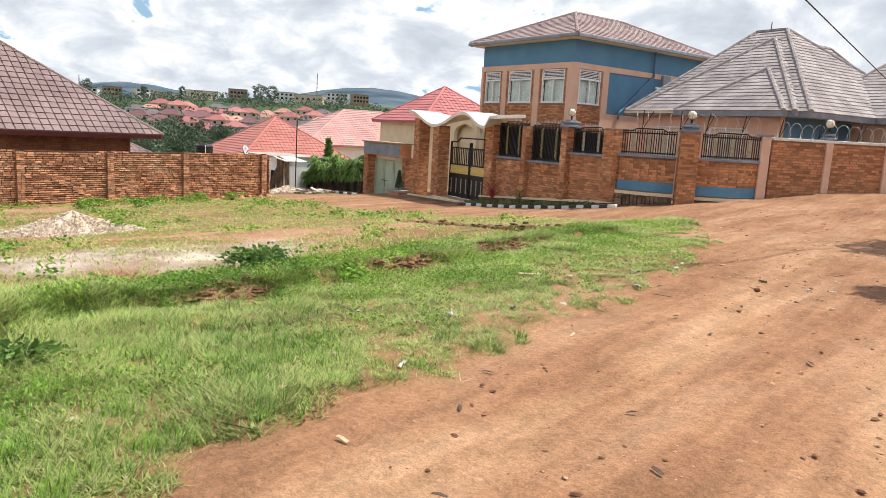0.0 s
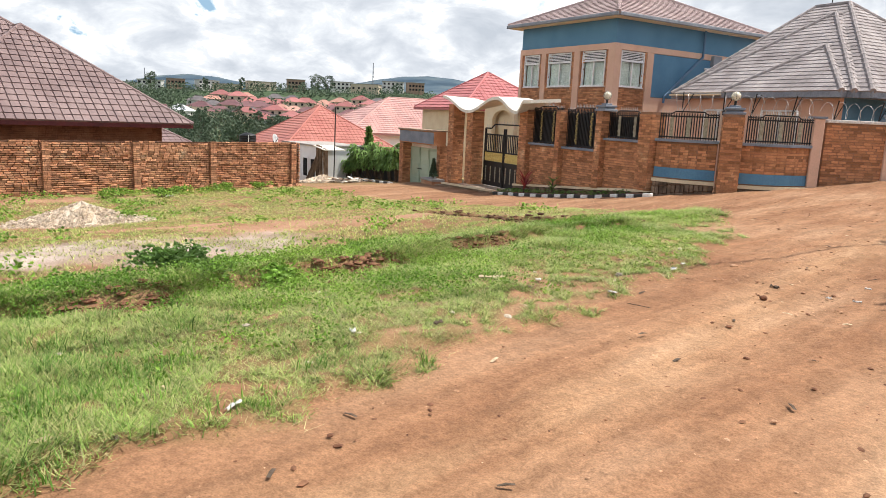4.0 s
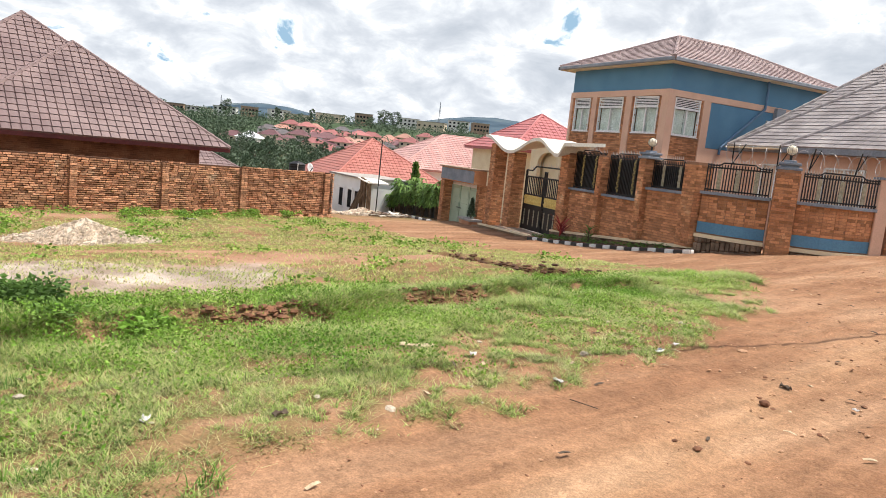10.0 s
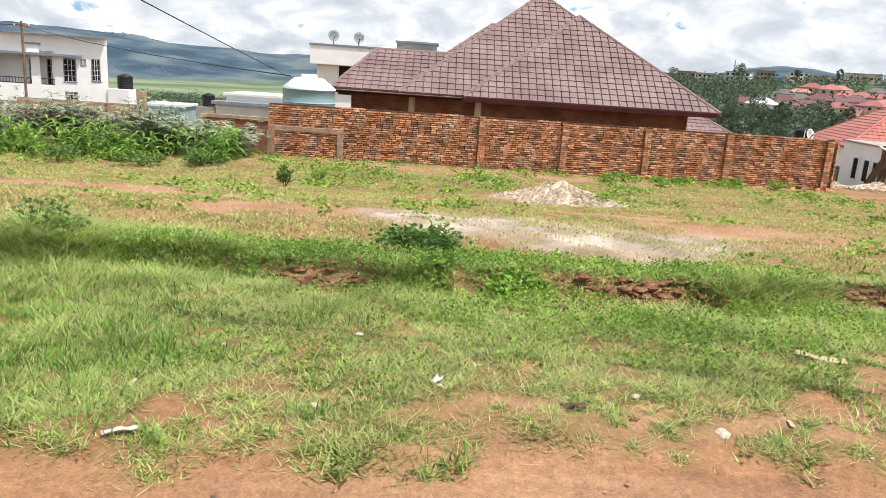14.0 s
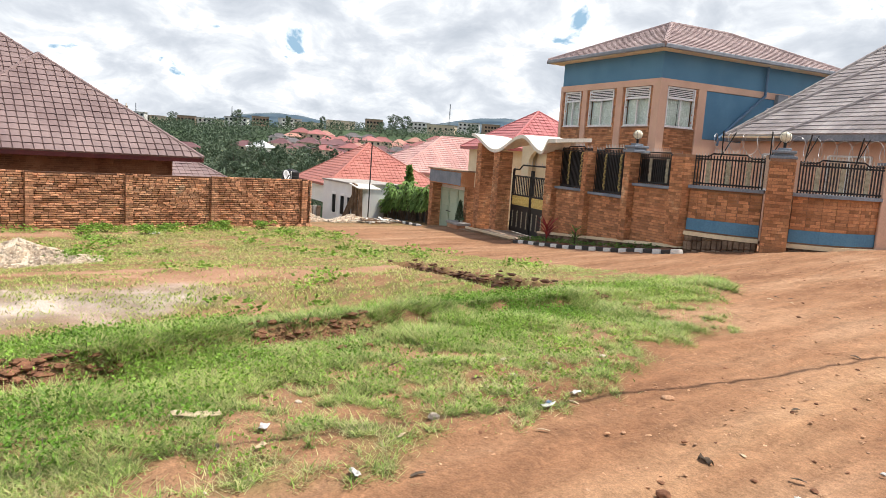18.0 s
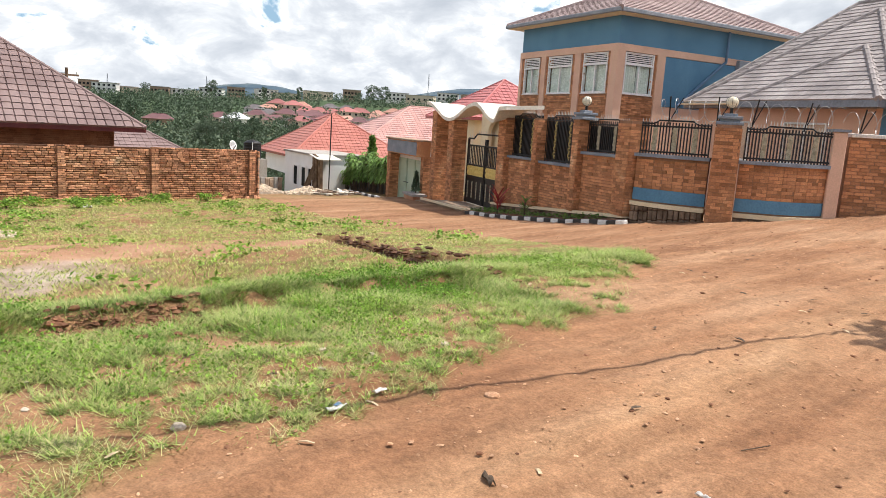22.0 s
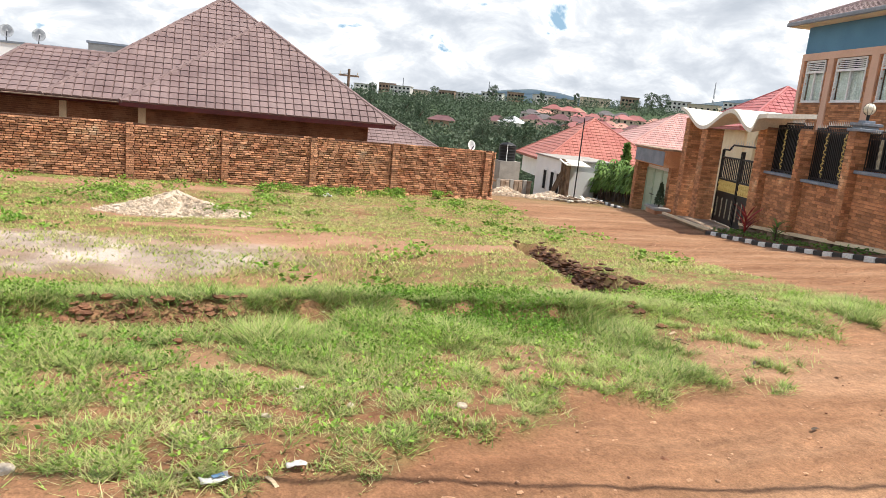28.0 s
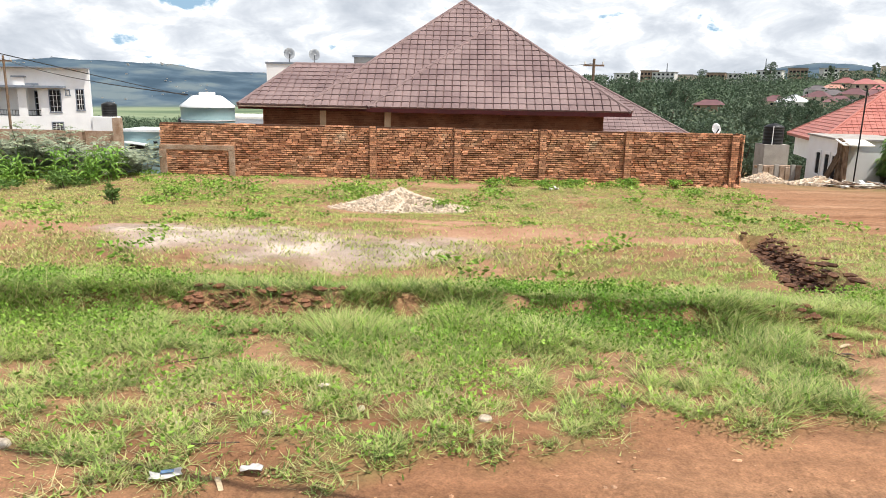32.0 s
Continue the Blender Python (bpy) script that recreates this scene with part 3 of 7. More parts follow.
gx, gy = axis(-3600, -4, 22, 3600, 0.11), axis(-1500, -2.5, 20, 4200, 0.11)
GX, GY = np.meshgrid(gx, gy)
GZ = ground_height(GX, GY)
w_ = len(gx)
idx = np.arange(GX.size).reshape(GX.shape)
g_quads = np.stack((idx[:-1, :-1], idx[:-1, 1:], idx[1:, 1:], idx[1:, :-1]), -1).reshape(-1, 4)
fine = np.random.default_rng(3).normal(size=GX.shape) * 0.009 * (np.hypot(GX - 9, GY - 8) < 25)
ground_me = mesh_np("ground", np.stack((GX, GY, GZ + fine), -1), g_quads, None, smooth=True)
g_red, g_pale = bare_patch(GX, GY)
far_ = np.hypot(GX, GY)
g_mask = np.maximum(np.clip(1.25 * cover(GX, GY), 0, 1), smooth_step(30, 45, far_) * (GY > 20))
g_track = (1 - smooth_step(9, 22, GX)) * (np.exp(-((GY - 1.25 - 0.08 * np.maximum(GX - 5, 0) + 0.1 * np.sin(GX * 0.4)) / 0.30) ** 2) + np.exp(-((GY + 0.35 - 0.05 * np.maximum(GX - 5, 0) + 0.1 * np.sin(GX * 0.4)) / 0.36) ** 2))
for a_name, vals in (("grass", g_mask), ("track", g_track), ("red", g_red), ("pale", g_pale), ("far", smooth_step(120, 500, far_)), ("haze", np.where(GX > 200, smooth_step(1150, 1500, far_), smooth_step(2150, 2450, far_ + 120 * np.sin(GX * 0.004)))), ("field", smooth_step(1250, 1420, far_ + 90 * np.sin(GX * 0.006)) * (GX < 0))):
    at = ground_me.attributes.new(a_name, "FLOAT", "POINT")
    at.data.foreach_set("value", vals.astype(np.float32).ravel())


def ground_material():
    m = bpy.data.materials.new("red_earth_ground")
    m.use_nodes = True
    n, k = nodes_of(m)
    b = n["Principled BSDF"]
    b.inputs["Roughness"].default_value = 0.95
    b.inputs["Specular IOR Level"].default_value = 0.15
    tc = n.new("ShaderNodeTexCoord")

    def noise_(scale, detail=6.0, stretch=None):
        t = n.new("ShaderNodeTexNoise")
        t.inputs["Scale"].default_value, t.inputs["Detail"].default_value = scale, detail
        if stretch:
            mp = n.new("ShaderNodeMapping")
            mp.inputs["Scale"].default_value = stretch
            k.new(tc.outputs["Object"], mp.inputs["Vector"])
            k.new(mp.outputs[0], t.inputs["Vector"])
        else:
            k.new(tc.outputs["Object"], t.inputs["Vector"])
        return t.outputs["Fac"]

    def ramp_(src, stops):
        r = n.new("ShaderNodeValToRGB")
        els = r.color_ramp.elements
        while len(els) < len(stops):
            els.new(0.5)
        for el, (p, c) in zip(els, stops):
            el.position, el.color = p, (*c, 1)
        k.new(src, r.inputs["Fac"])
        return r.outputs["Color"]

    def mix_(fac, a, c):
        x = n.new("ShaderNodeMix")
        x.data_type = "RGBA"
        k.new(fac, x.inputs["Factor"])
        k.new(a, x.inputs["A"])
        k.new(c, x.inputs["B"])
        return x.outputs["Result"]

    def attr(a_name):
        a = n.new("ShaderNodeAttribute")
        a.attribute_name = a_name
        return a.outputs["Fac"]

    def mul_(c, src, lo, hi):
        mr = n.new("ShaderNodeMapRange")
        mr.inputs["From Min"].default_value, mr.inputs["From Max"].default_value = 0.3, 0.7
        mr.inputs["To Min"].default_value, mr.inputs["To Max"].default_value = lo, hi
        k.new(src, mr.inputs["Value"])
        v = n.new("ShaderNodeVectorMath")
        v.operation = "SCALE"
        k.new(c, v.inputs[0])
        k.new(mr.outputs[0], v.inputs["Scale"])
        return v.outputs[0]

    grain = noise_(45.0, 8.0)
    # wheels have drawn the dust out along the road and polished two pale tracks
    road = ramp_(noise_(0.8, 6.0, (0.35, 1.5, 1)), [(0.30, (0.215, 0.103, 0.053)), (0.5, (0.30, 0.158, 0.085)), (0.68, (0.38, 0.225, 0.132))])
    worn = ramp_(noise_(1.6, 6.0, (0.4, 1.5, 1)), [(0.34, (0.285, 0.15, 0.08)), (0.5, (0.365, 0.21, 0.115)), (0.66, (0.43, 0.265, 0.155))])
    road = mix_(attr("track"), road, worn)
    road = mul_(road, noise_(3.2, 9.0, (0.3, 2.6, 1)), 0.80, 1.16)
    road = mul_(road, noise_(9.0, 9.0), 0.86, 1.10)
    road = mul_(road, noise_(30.0, 5.0), 0.80, 1.14)
    road = mul_(road, noise_(110.0, 3.0), 0.76, 1.18)
    turf = ramp_(noise_(1.6, 6.0), [(0.34, (0.30, 0.175, 0.092)), (0.50, (0.22, 0.145, 0.066)), (0.66, (0.15, 0.13, 0.046))])
    turf = mul_(turf, grain, 0.75, 1.2)
    red = mul_(ramp_(noise_(1.2), [(0.3, (0.29, 0.155, 0.088)), (0.7, (0.40, 0.24, 0.15))]), grain, 0.8, 1.15)
    pale = mul_(ramp_(noise_(1.5), [(0.35, (0.255, 0.20, 0.15)), (0.50, (0.36, 0.29, 0.235)), (0.66, (0.52, 0.43, 0.36))]), grain, 0.8, 1.15)
    woods = ramp_(noise_(0.02, 8.0), [(0.35, (0.03, 0.05, 0.025)), (0.52, (0.055, 0.085, 0.04)), (0.68, (0.08, 0.115, 0.055))])
    plain = ramp_(noise_(0.006, 9.0, (0.7, 1.2, 1)), [(0.35, (0.085, 0.125, 0.07)), (0.5, (0.145, 0.19, 0.105)), (0.66, (0.21, 0.24, 0.145))])
    # blue grey for far slopes: distance haze put into the ground's base colour
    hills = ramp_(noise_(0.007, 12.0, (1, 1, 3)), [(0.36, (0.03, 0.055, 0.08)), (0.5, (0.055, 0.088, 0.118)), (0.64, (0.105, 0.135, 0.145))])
    c = mix_(attr("grass"), road, turf)
    c = mix_(attr("red"), c, red)
    c = mix_(attr("pale"), c, pale)
    c = mix_(attr("far"), c, mix_(attr("field"), woods, plain))
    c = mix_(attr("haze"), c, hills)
    k.new(c, b.inputs["Base Color"])
    bu = n.new("ShaderNodeBump")
    bu.inputs["Strength"].default_value, bu.inputs["Distance"].default_value = 0.55, 0.03
    k.new(grain, bu.inputs["Height"])
    bu2 = n.new("ShaderNodeBump")
    bu2.inputs["Strength"].default_value, bu2.inputs["Distance"].default_value = 0.45, 0.05
    k.new(noise_(7.0, 6.0), bu2.inputs["Height"])
    k.new(bu.outputs["Normal"], bu2.inputs["Normal"])
    k.new(bu2.outputs["Normal"], b.inputs["Normal"])
    return m


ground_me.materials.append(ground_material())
tagged(new("ground", ground_me), "red earth road and grassy plot sloping to a wooded valley", "ground", kind="structure")


# ---- backdrop of clouded sky ----
def sky_backdrop():
    R, low, high = 4300.0, -300.0, 3600.0
    n = 72
    V = [(R * math.sin(2 * math.pi * i / n), R * math.cos(2 * math.pi * i / n), z) for z in (low, high) for i in range(n)]
    Q = [(i, (i + 1) % n, n + (i + 1) % n, n + i) for i in range(n)]
    m = bpy.data.materials.new("clouded_sky")
    m.use_nodes = True
    nn, k = nodes_of(m)
    nn.remove(nn["Principled BSDF"])
    # a flat layer of cumulus seen in perspective: places on the layer are x and y over the height of the line of sight
    tc = nn.new("ShaderNodeTexCoord")
    sep = nn.new("ShaderNodeSeparateXYZ")
    k.new(tc.outputs["Object"], sep.inputs[0])
    lift = nn.new("ShaderNodeMath")
    lift.operation, lift.inputs[1].default_value = "ADD", 1800.0
    k.new(sep.outputs["Z"], lift.inputs[0])
    flat = nn.new("ShaderNodeCombineXYZ")
    for axis_name in ("X", "Y"):
        over = nn.new("ShaderNodeMath")
        over.operation = "DIVIDE"
        k.new(sep.outputs[axis_name], over.inputs[0])
        k.new(lift.outputs[0], over.inputs[1])
        k.new(over.outputs[0], flat.inputs[axis_name])
    big = nn.new("ShaderNodeTexNoise")
    big.inputs["Scale"].default_value, big.inputs["Detail"].default_value, big.inputs["Roughness"].default_value = 5.2, 12.0, 0.58
    big.inputs["Distortion"].default_value = 0.35
    k.new(flat.outputs[0], big.inputs["Vector"])
    cover = nn.new("ShaderNodeValToRGB")
    cover.color_ramp.elements[0].position, cover.color_ramp.elements[1].position = 0.33, 0.40
    k.new(big.outputs["Fac"], cover.inputs["Fac"])
    # thin edges are white, thick bases grey
    tone = nn.new("ShaderNodeValToRGB")
    els = tone.color_ramp.elements
    els[0].position, els[0].color = 0.405, (1.0, 1.0, 1.0, 1)
    els[1].position, els[1].color = 0.68, (0.40, 0.435, 0.485, 1)
    e2 = els.new(0.46)
    e2.color = (0.62, 0.645, 0.675, 1)
    e3 = els.new(0.545)
    e3.color = (0.50, 0.53, 0.575, 1)
    k.new(big.outputs["Fac"], tone.inputs["Fac"])
    blue = nn.new("ShaderNodeRGB")
    blue.outputs[0].default_value = (0.25, 0.385, 0.51, 1)
    mix = nn.new("ShaderNodeMix")
    mix.data_type = "RGBA"
    k.new(cover.outputs["Color"], mix.inputs["Factor"])
    k.new(blue.outputs[0], mix.inputs["A"])
    k.new(tone.outputs["Color"], mix.inputs["B"])
    em = nn.new("ShaderNodeEmission")
    em.inputs["Strength"].default_value = 1.12
    k.new(mix.outputs["Result"], em.inputs["Color"])
    k.new(em.outputs[0], nn["Material Output"].inputs[0])
    tagged(new("backdrop", mesh_np("backdrop", V, Q, m, smooth=True)), "bright sky full of white and grey clouds", "sky", kind="structure")


sky_backdrop()


# ---- old brick boundary wall of the plot ----
def plot_wall():
    m = pose(0, 25.71, 0)
    w = new("wall_north", bm_mesh("wall_north", box(-1.93, 18.62, 0.0, 0.2, -2.6, 0.03), M_MORTAR_OLD))
    w.matrix_world = m
    tagged(w, "old rough orange brick boundary wall with pilasters", "wall", kind="structure")
    low = lambda x: gz(x, 25.6) - 0.1
    top = lambda x: 0.05 + 0.012 * math.sin(x * 1.7) + 0.04 * (x > 14.6)
    brick_face(w, -1.95, 18.65, low, top, M_BRICK_OLD, 0.0, (0.22, 0.074), 0.022, 0.06, 0.018, 0.035, 300, lambda x, z: 8.8 < x < 12.6, seed=4)
    for x in (5.62, 8.62, 11.62, 14.6, 18.27):
        p = part("pilaster", box(x + 0.02, x + 0.25, -0.12, -0.002, -2.5, 0.05), M_MORTAR_OLD, w)
        brick_face(p, x + 0.01, x + 0.26, low, lambda q: 0.07, M_BRICK_OLD, -0.12, (0.24, 0.074), 0.014, 0.04, 0.006, 0.02, seed=int(x * 9))
        # left faces laid in darker brick, the pilaster's shade put into the colour
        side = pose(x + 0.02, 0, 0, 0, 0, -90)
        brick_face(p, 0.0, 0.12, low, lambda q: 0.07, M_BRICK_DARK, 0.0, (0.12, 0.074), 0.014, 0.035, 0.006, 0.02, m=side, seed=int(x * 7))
    # concrete repair band at the low end
    part("concrete_band", box(-1.96, 0.75, -0.10, -0.03, -0.92, -0.74, 0.01), M_BAND, w, "rough grey concrete band")
    part("concrete_post", box(-1.98, -1.72, -0.105, -0.03, -2.2, -0.92, 0.01), M_BAND, w)
    part("concrete_post", box(0.54, 0.76, -0.103, -0.03, -2.2, -0.92, 0.01), M_BAND, w)
    # side of the end
    end = pose(18.65, 0, 0, 0, 0, 90)
    brick_face(w, -0.17, 0.22, low, lambda q: 0.07, M_BRICK_OLD, 0.0, (0.2, 0.074), 0.014, 0.04, 0.006, 0.02, m=end, seed=77)
    rng = random.Random(8)
    for i in range(26):
        x = rng.uniform(10, 18.6)
        s = rng.uniform(0.08, 0.2)
        st = part("foot_stone", ball((0, 0, 0), s, u=6, v=4, squash=0.6), M_BRICK_OLD, w)
        st.location = (x, -0.25 - rng.uniform(0, 0.12), gz(x, 25.4) + s * 0.1)
        st.rotation_euler = (rng.random(), rng.random(), rng.random() * 6)


plot_wall()


# ---- roofs ----
def hip_roof(parent, x0, x1, y0, y1, ez, rz, mat, cap_mat, ridge=None, over=0.0, tw=0.33, th=0.36, fascia=None, fh=0.16, wave=0.02, lift=0.035, faces="fblr", split=True):
    """A hipped roof over a rectangle. ridge: (xa, ya, xb, yb); a point makes a pyramid."""
    xa, ya, xb, yb = ridge
    e = [(x0, y0, ez), (x1, y0, ez), (x1, y1, ez), (x0, y1, ez)]
    ra, rb = (xa, ya, rz), (xb, yb, rz)
    along_y = abs(yb - ya) > abs(xb - xa)
    kw = dict(tw=tw, th=th, wave=wave, lift=lift)
    if along_y:
        planes = {"f": (e[0], e[1], ra, ra), "r": (e[1], e[2], rb, ra), "b": (e[2], e[3], rb, rb), "l": (e[3], e[0], ra, rb)}
        hips = ((e[0], ra), (e[1], ra), (e[2], rb), (e[3], rb), (ra, rb))
    else:
        planes = {"f": (e[0], e[1], rb, ra), "r": (e[1], e[2], rb, rb), "b": (e[2], e[3], ra, rb), "l": (e[3], e[0], ra, ra)}
        hips = ((e[0], ra), (e[1], rb), (e[2], rb), (e[3], ra), (ra, rb))
    for key, p in planes.items():
        if key in faces:
            tiled(parent, "tile_slope", *p, mat, **kw)
    for a, b in hips:
        if (Vector(b) - Vector(a)).length > 0.05:
            cap(parent, Vector(a) + Vector((0, 0, 0.03)), Vector(b) + Vector((0, 0, 0.03)), cap_mat, split=split)
    if fascia:
        for a, b, key in ((e[0], e[1], "f"), (e[1], e[2], "r"), (e[2], e[3], "b"), (e[3], e[0], "l")):
            if key in faces:
                horiz = key in "fb"
                xs, ys = sorted((a[0], b[0])), sorted((a[1], b[1]))
                bm = box(xs[0] - 0.02, xs[1] + 0.02, ys[0] - 0.02, ys[0] + 0.02, ez - fh, ez + 0.03) if horiz else box(xs[0] - 0.02, xs[0] + 0.02, ys[0] + 0.02, ys[1] - 0.02, ez - fh, ez + 0.03)
                part("fascia", bm, fascia, parent)


def brown_house():
    h = thing("house", pose(0, 0, 0), "brick house with a brown metal tile hip roof behind the wall", "house")
    ez = 0.60
    # walls
    part("wall", box(5.7, 14.6, 30.0, 30.2, -3.3, ez - 0.05), M_BRICK_OLD, h)
    part("wall", box(14.4, 14.6, 30.2, 41.5, -3.5, ez - 0.05), M_BRICK_OLD, h)
    part("wall", box(2.9, 5.7, 30.5, 30.7, -3.3, ez - 0.05), M_BRICK_OLD, h)
    part("wall", box(0.4, 2.9, 30.6, 30.8, -3.3, ez - 0.05), M_BRICK_OLD, h)
    part("wall", box(0.4, 0.6, 30.8, 41.5, -3.5, ez - 0.05), M_BRICK_OLD, h)
    part("corner_render", box(2.86, 3.1, 30.42, 30.5, -3.0, ez - 0.05), M_CREAM, h)
    part("corner_render", box(5.64, 5.9, 29.92, 30.0, -3.0, ez - 0.05), M_CREAM, h)
    # facing kept dark, the shadow of the eaves painted into the brick colour
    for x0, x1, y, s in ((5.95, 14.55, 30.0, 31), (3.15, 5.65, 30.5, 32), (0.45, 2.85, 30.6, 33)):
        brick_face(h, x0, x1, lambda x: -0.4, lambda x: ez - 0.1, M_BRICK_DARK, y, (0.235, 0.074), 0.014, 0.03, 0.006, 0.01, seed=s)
    part("soffit", box(-0.3, 15.3, 28.95, 42.3, ez - 0.05, ez - 0.02), M_WOOD, h)
    kw = dict(tw=0.33, th=0.36, fascia=M_FASCIA_RED, wave=0.05, lift=0.036)
    # front wing, main hip, west wing, and the ridge behind
    hip_roof(h, 5.1, 15.45, 28.85, 37.5, ez, 4.34, M_TILE_BROWN, M_TILE_BROWN, (10.27, 33.5, 10.27, 37.4), faces="flr", **kw)
    hip_roof(h, 2.45, 15.35, 29.5, 42.4, ez, 5.46, M_TILE_BROWN, M_TILE_BROWN, (8.76, 35.9, 8.76, 36.2), **kw)
    hip_roof(h, -0.4, 6.0, 29.9, 36.6, ez, 2.32, M_TILE_BROWN, M_TILE_BROWN, (1.2, 33.2, 6.0, 33.2), faces="fl", **kw)
    hip_roof(h, 2.0, 10.5, 31.5, 41.5, ez, 3.95, M_TILE_BROWN, M_TILE_BROWN, (6.5, 36.5, 8.0, 36.5), faces="fl", **kw)


brown_house()


# ---- two storey blue and brick house ----
def window_unit(parent, x0, x1, z0, z1, y, panes=2, louvre=True, curtain=True):
    """A white framed sliding window with a slatted vent over it, in a wall seen from -y."""
    w = new("window")
    w.parent = parent
    zl = z1 - (0.44 if louvre else 0.0)
    f = 0.055
    fr = bmesh.new()
    for a in ((x0, x0 + f, z0, z1), (x1 - f, x1, z0, z1), (x0 + f, x1 - f, z0, z0 + f), (x0 + f, x1 - f, z1 - f * 0.6, z1), (x0 + f, x1 - f, zl - f / 2, zl + f / 2)):
        box(a[0], a[1], y - 0.06, y + 0.05, a[2], a[3], 0.0, fr)
    for i in range(1, panes):
        xm = x0 + (x1 - x0) * i / panes
        box(xm - 0.03, xm + 0.03, y - 0.05, y + 0.04, z0 + f, zl - f / 2, 0.0, fr)
    part("window_frame", fr, M_FRAME, w)
    part("window_sill", box(x0 - 0.05, x1 + 0.05, y - 0.075, y - 0.002, z0 - 0.035, z0 - 0.002, 0.006), M_FRAME, w)
    for i in range(panes):
        a, b = x0 + f + (x1 - x0 - 2 * f) * i / panes, x0 + f + (x1 - x0 - 2 * f) * (i + 1) / panes
        pn = part("pane", box(a + 0.03, b - 0.03, y - 0.008, y, z0 + f, zl - f / 2), M_GLASS, w)
        pn.visible_shadow = False
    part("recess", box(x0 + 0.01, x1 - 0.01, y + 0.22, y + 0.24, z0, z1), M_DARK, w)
    if curtain:
        V, Q = [], []
        for c0, c1 in ((x0 + f, x0 + (x1 - x0) * 0.495), (x0 + (x1 - x0) * 0.505, x1 - f)):
            n = 24
            k = len(V)
            for i in range(n + 1):
                x = c0 + (c1 - c0) * i / n
                yy = y + 0.11 + 0.025 * math.sin(i * 1.6)
                V += [(x, yy, z0 + 0.02), (x, yy, zl - 0.03)]
            Q += [(k + 2 * i, k + 2 * i + 2, k + 2 * i + 3, k + 2 * i + 1) for i in range(n)]
        part("curtain", mesh_np("curtain", V, Q, M_CURTAIN, True), None, w)
    if louvre:
        for i in range(6):
            z = zl + 0.05 + i * (0.34 / 5)
            s = part("slat", box(x0 + f, x1 - f, y - 0.03, y - 0.012, z - 0.018, z + 0.018), M_FRAME, w)
    return w


def blue_house():
    h = thing("house", pose(28.9, 16.8, 0, 0, 0, -102), "two storey blue, peach and brick house with a hip roof", "house")
    W, D = 6.46, 10.0
    zb, z1, z2, ze = -1.6, 2.55, 4.90, 5.92
    wins_f = ((-6.16, -5.00), (-4.34, -2.72), (-1.98, -0.52))
    # front wall: piers between the openings, spandrels, blue attic band
    def wall_with(openings, x0, x1, m, mat, zlo, zhi, zo0, zo1, t=0.25):
        bm = bmesh.new()
        p = x0
        for a, b in openings:
            box(p, a, 0, t, zo0, zo1, 0, bm, m)
            p = b
        box(p, x1, 0, t, zo0, zo1, 0, bm, m)
        box(x0, x1, 0, t, zlo, zo0, 0, bm, m)
        box(x0, x1, 0, t, zo1, zhi, 0, bm, m)
        return part("wall", bm, mat, h)

    M0 = Matrix()
    MS = pose(0, 0.25, 0, 0, 0, 90)
    wall_with(wins_f, -W, 0, M0, M_MORTAR, zb, z2, 3.05, 4.64)
    wall_with(((0.08, 1.58),), 0.0, D - 0.25, MS, M_MORTAR, zb, z2, 3.05, 4.64)
    # brick facing
    holes = [(a, b, 3.0, 4.66) for a, b in wins_f]
    brick_face(h, -W, 0.0, lambda x: 0.2, lambda x: 4.66, M_BRICK, 0.0, (0.23, 0.075), 0.012, 0.02, 0.002, 0.0, holes=holes, seed=51)
    brick_face(h, 0.0, 1.7, lambda x: 0.2, lambda x: 4.66, M_BRICK, 0.0, (0.23, 0.075), 0.012, 0.02, 0.002, 0.0, holes=[(0.08, 1.58, 3.0, 4.66)], m=MS, seed=52)
    # peach piers and band
    for a, b in ((-W - 0.02, -W + 0.14), (-4.82, -4.50), (-2.50, -2.12), (-0.34, 0.0)):
        part("pier", box(a, b, -0.075, 0.0, zb, 4.64), M_PEACH, h)
    part("pier", box(0.0, 0.075, -0.075, 0.30, zb, 4.64), M_PEACH, h)
    part("pier", box(0.0, 0.075, 1.94, 2.36, zb, 4.64), M_PEACH, h)
    part("band", box(-W - 0.02, 0.08, -0.08, 0.0, 4.64, z2), M_PEACH, h)
    part("band", box(0.0, 0.08, 0.0, D, 4.64, z2), M_PEACH, h)
    part("attic_wall", box(-W, 0.0, 0.0, 0.25, z2, ze), M_BLUE, h, "smooth blue painted band under the eaves")
    part("attic_wall", box(-0.25, 0.0, 0.25, D, z2, ze), M_BLUE, h)
    part("side_panel", box(0.0, 0.05, 2.36, D, 2.72, 4.62), M_BLUE, h, "blue painted recessed side panel")
    part("side_band", box(0.0, 0.07, 2.36, D, zb, 2.70), M_PEACH, h)
    part("wall", box(-W, -W + 0.25, 0.25, D, zb, ze), M_PEACH, h)
    part("wall", box(-W, 0, D, D + 0.2, zb, ze), M_PEACH, h)
    for a, b in wins_f:
        window_unit(h, a, b, 3.08, 4.62, 0.02)
    w = window_unit(h, 0.10, 1.56, 3.08, 4.62, 0.02)
    w.matrix_local = MS
    part("eave_soffit", box(-W - 0.5, 0.5, -0.5, D + 0.5, ze + 0.0, ze + 0.06), M_CREAM, h)
    part("gutter", box(-W - 0.56, 0.56, -0.62, -0.5, ze + 0.02, ze + 0.17, 0.02), M_GUTTER, h)
    part("gutter", box(0.5, 0.62, -0.5, D + 0.56, ze + 0.02, ze + 0.17, 0.02), M_GUTTER, h)
    part("gutter", box(-W - 0.62, -W - 0.5, -0.62, D, ze + 0.02, ze + 0.17, 0.02), M_GUTTER, h)
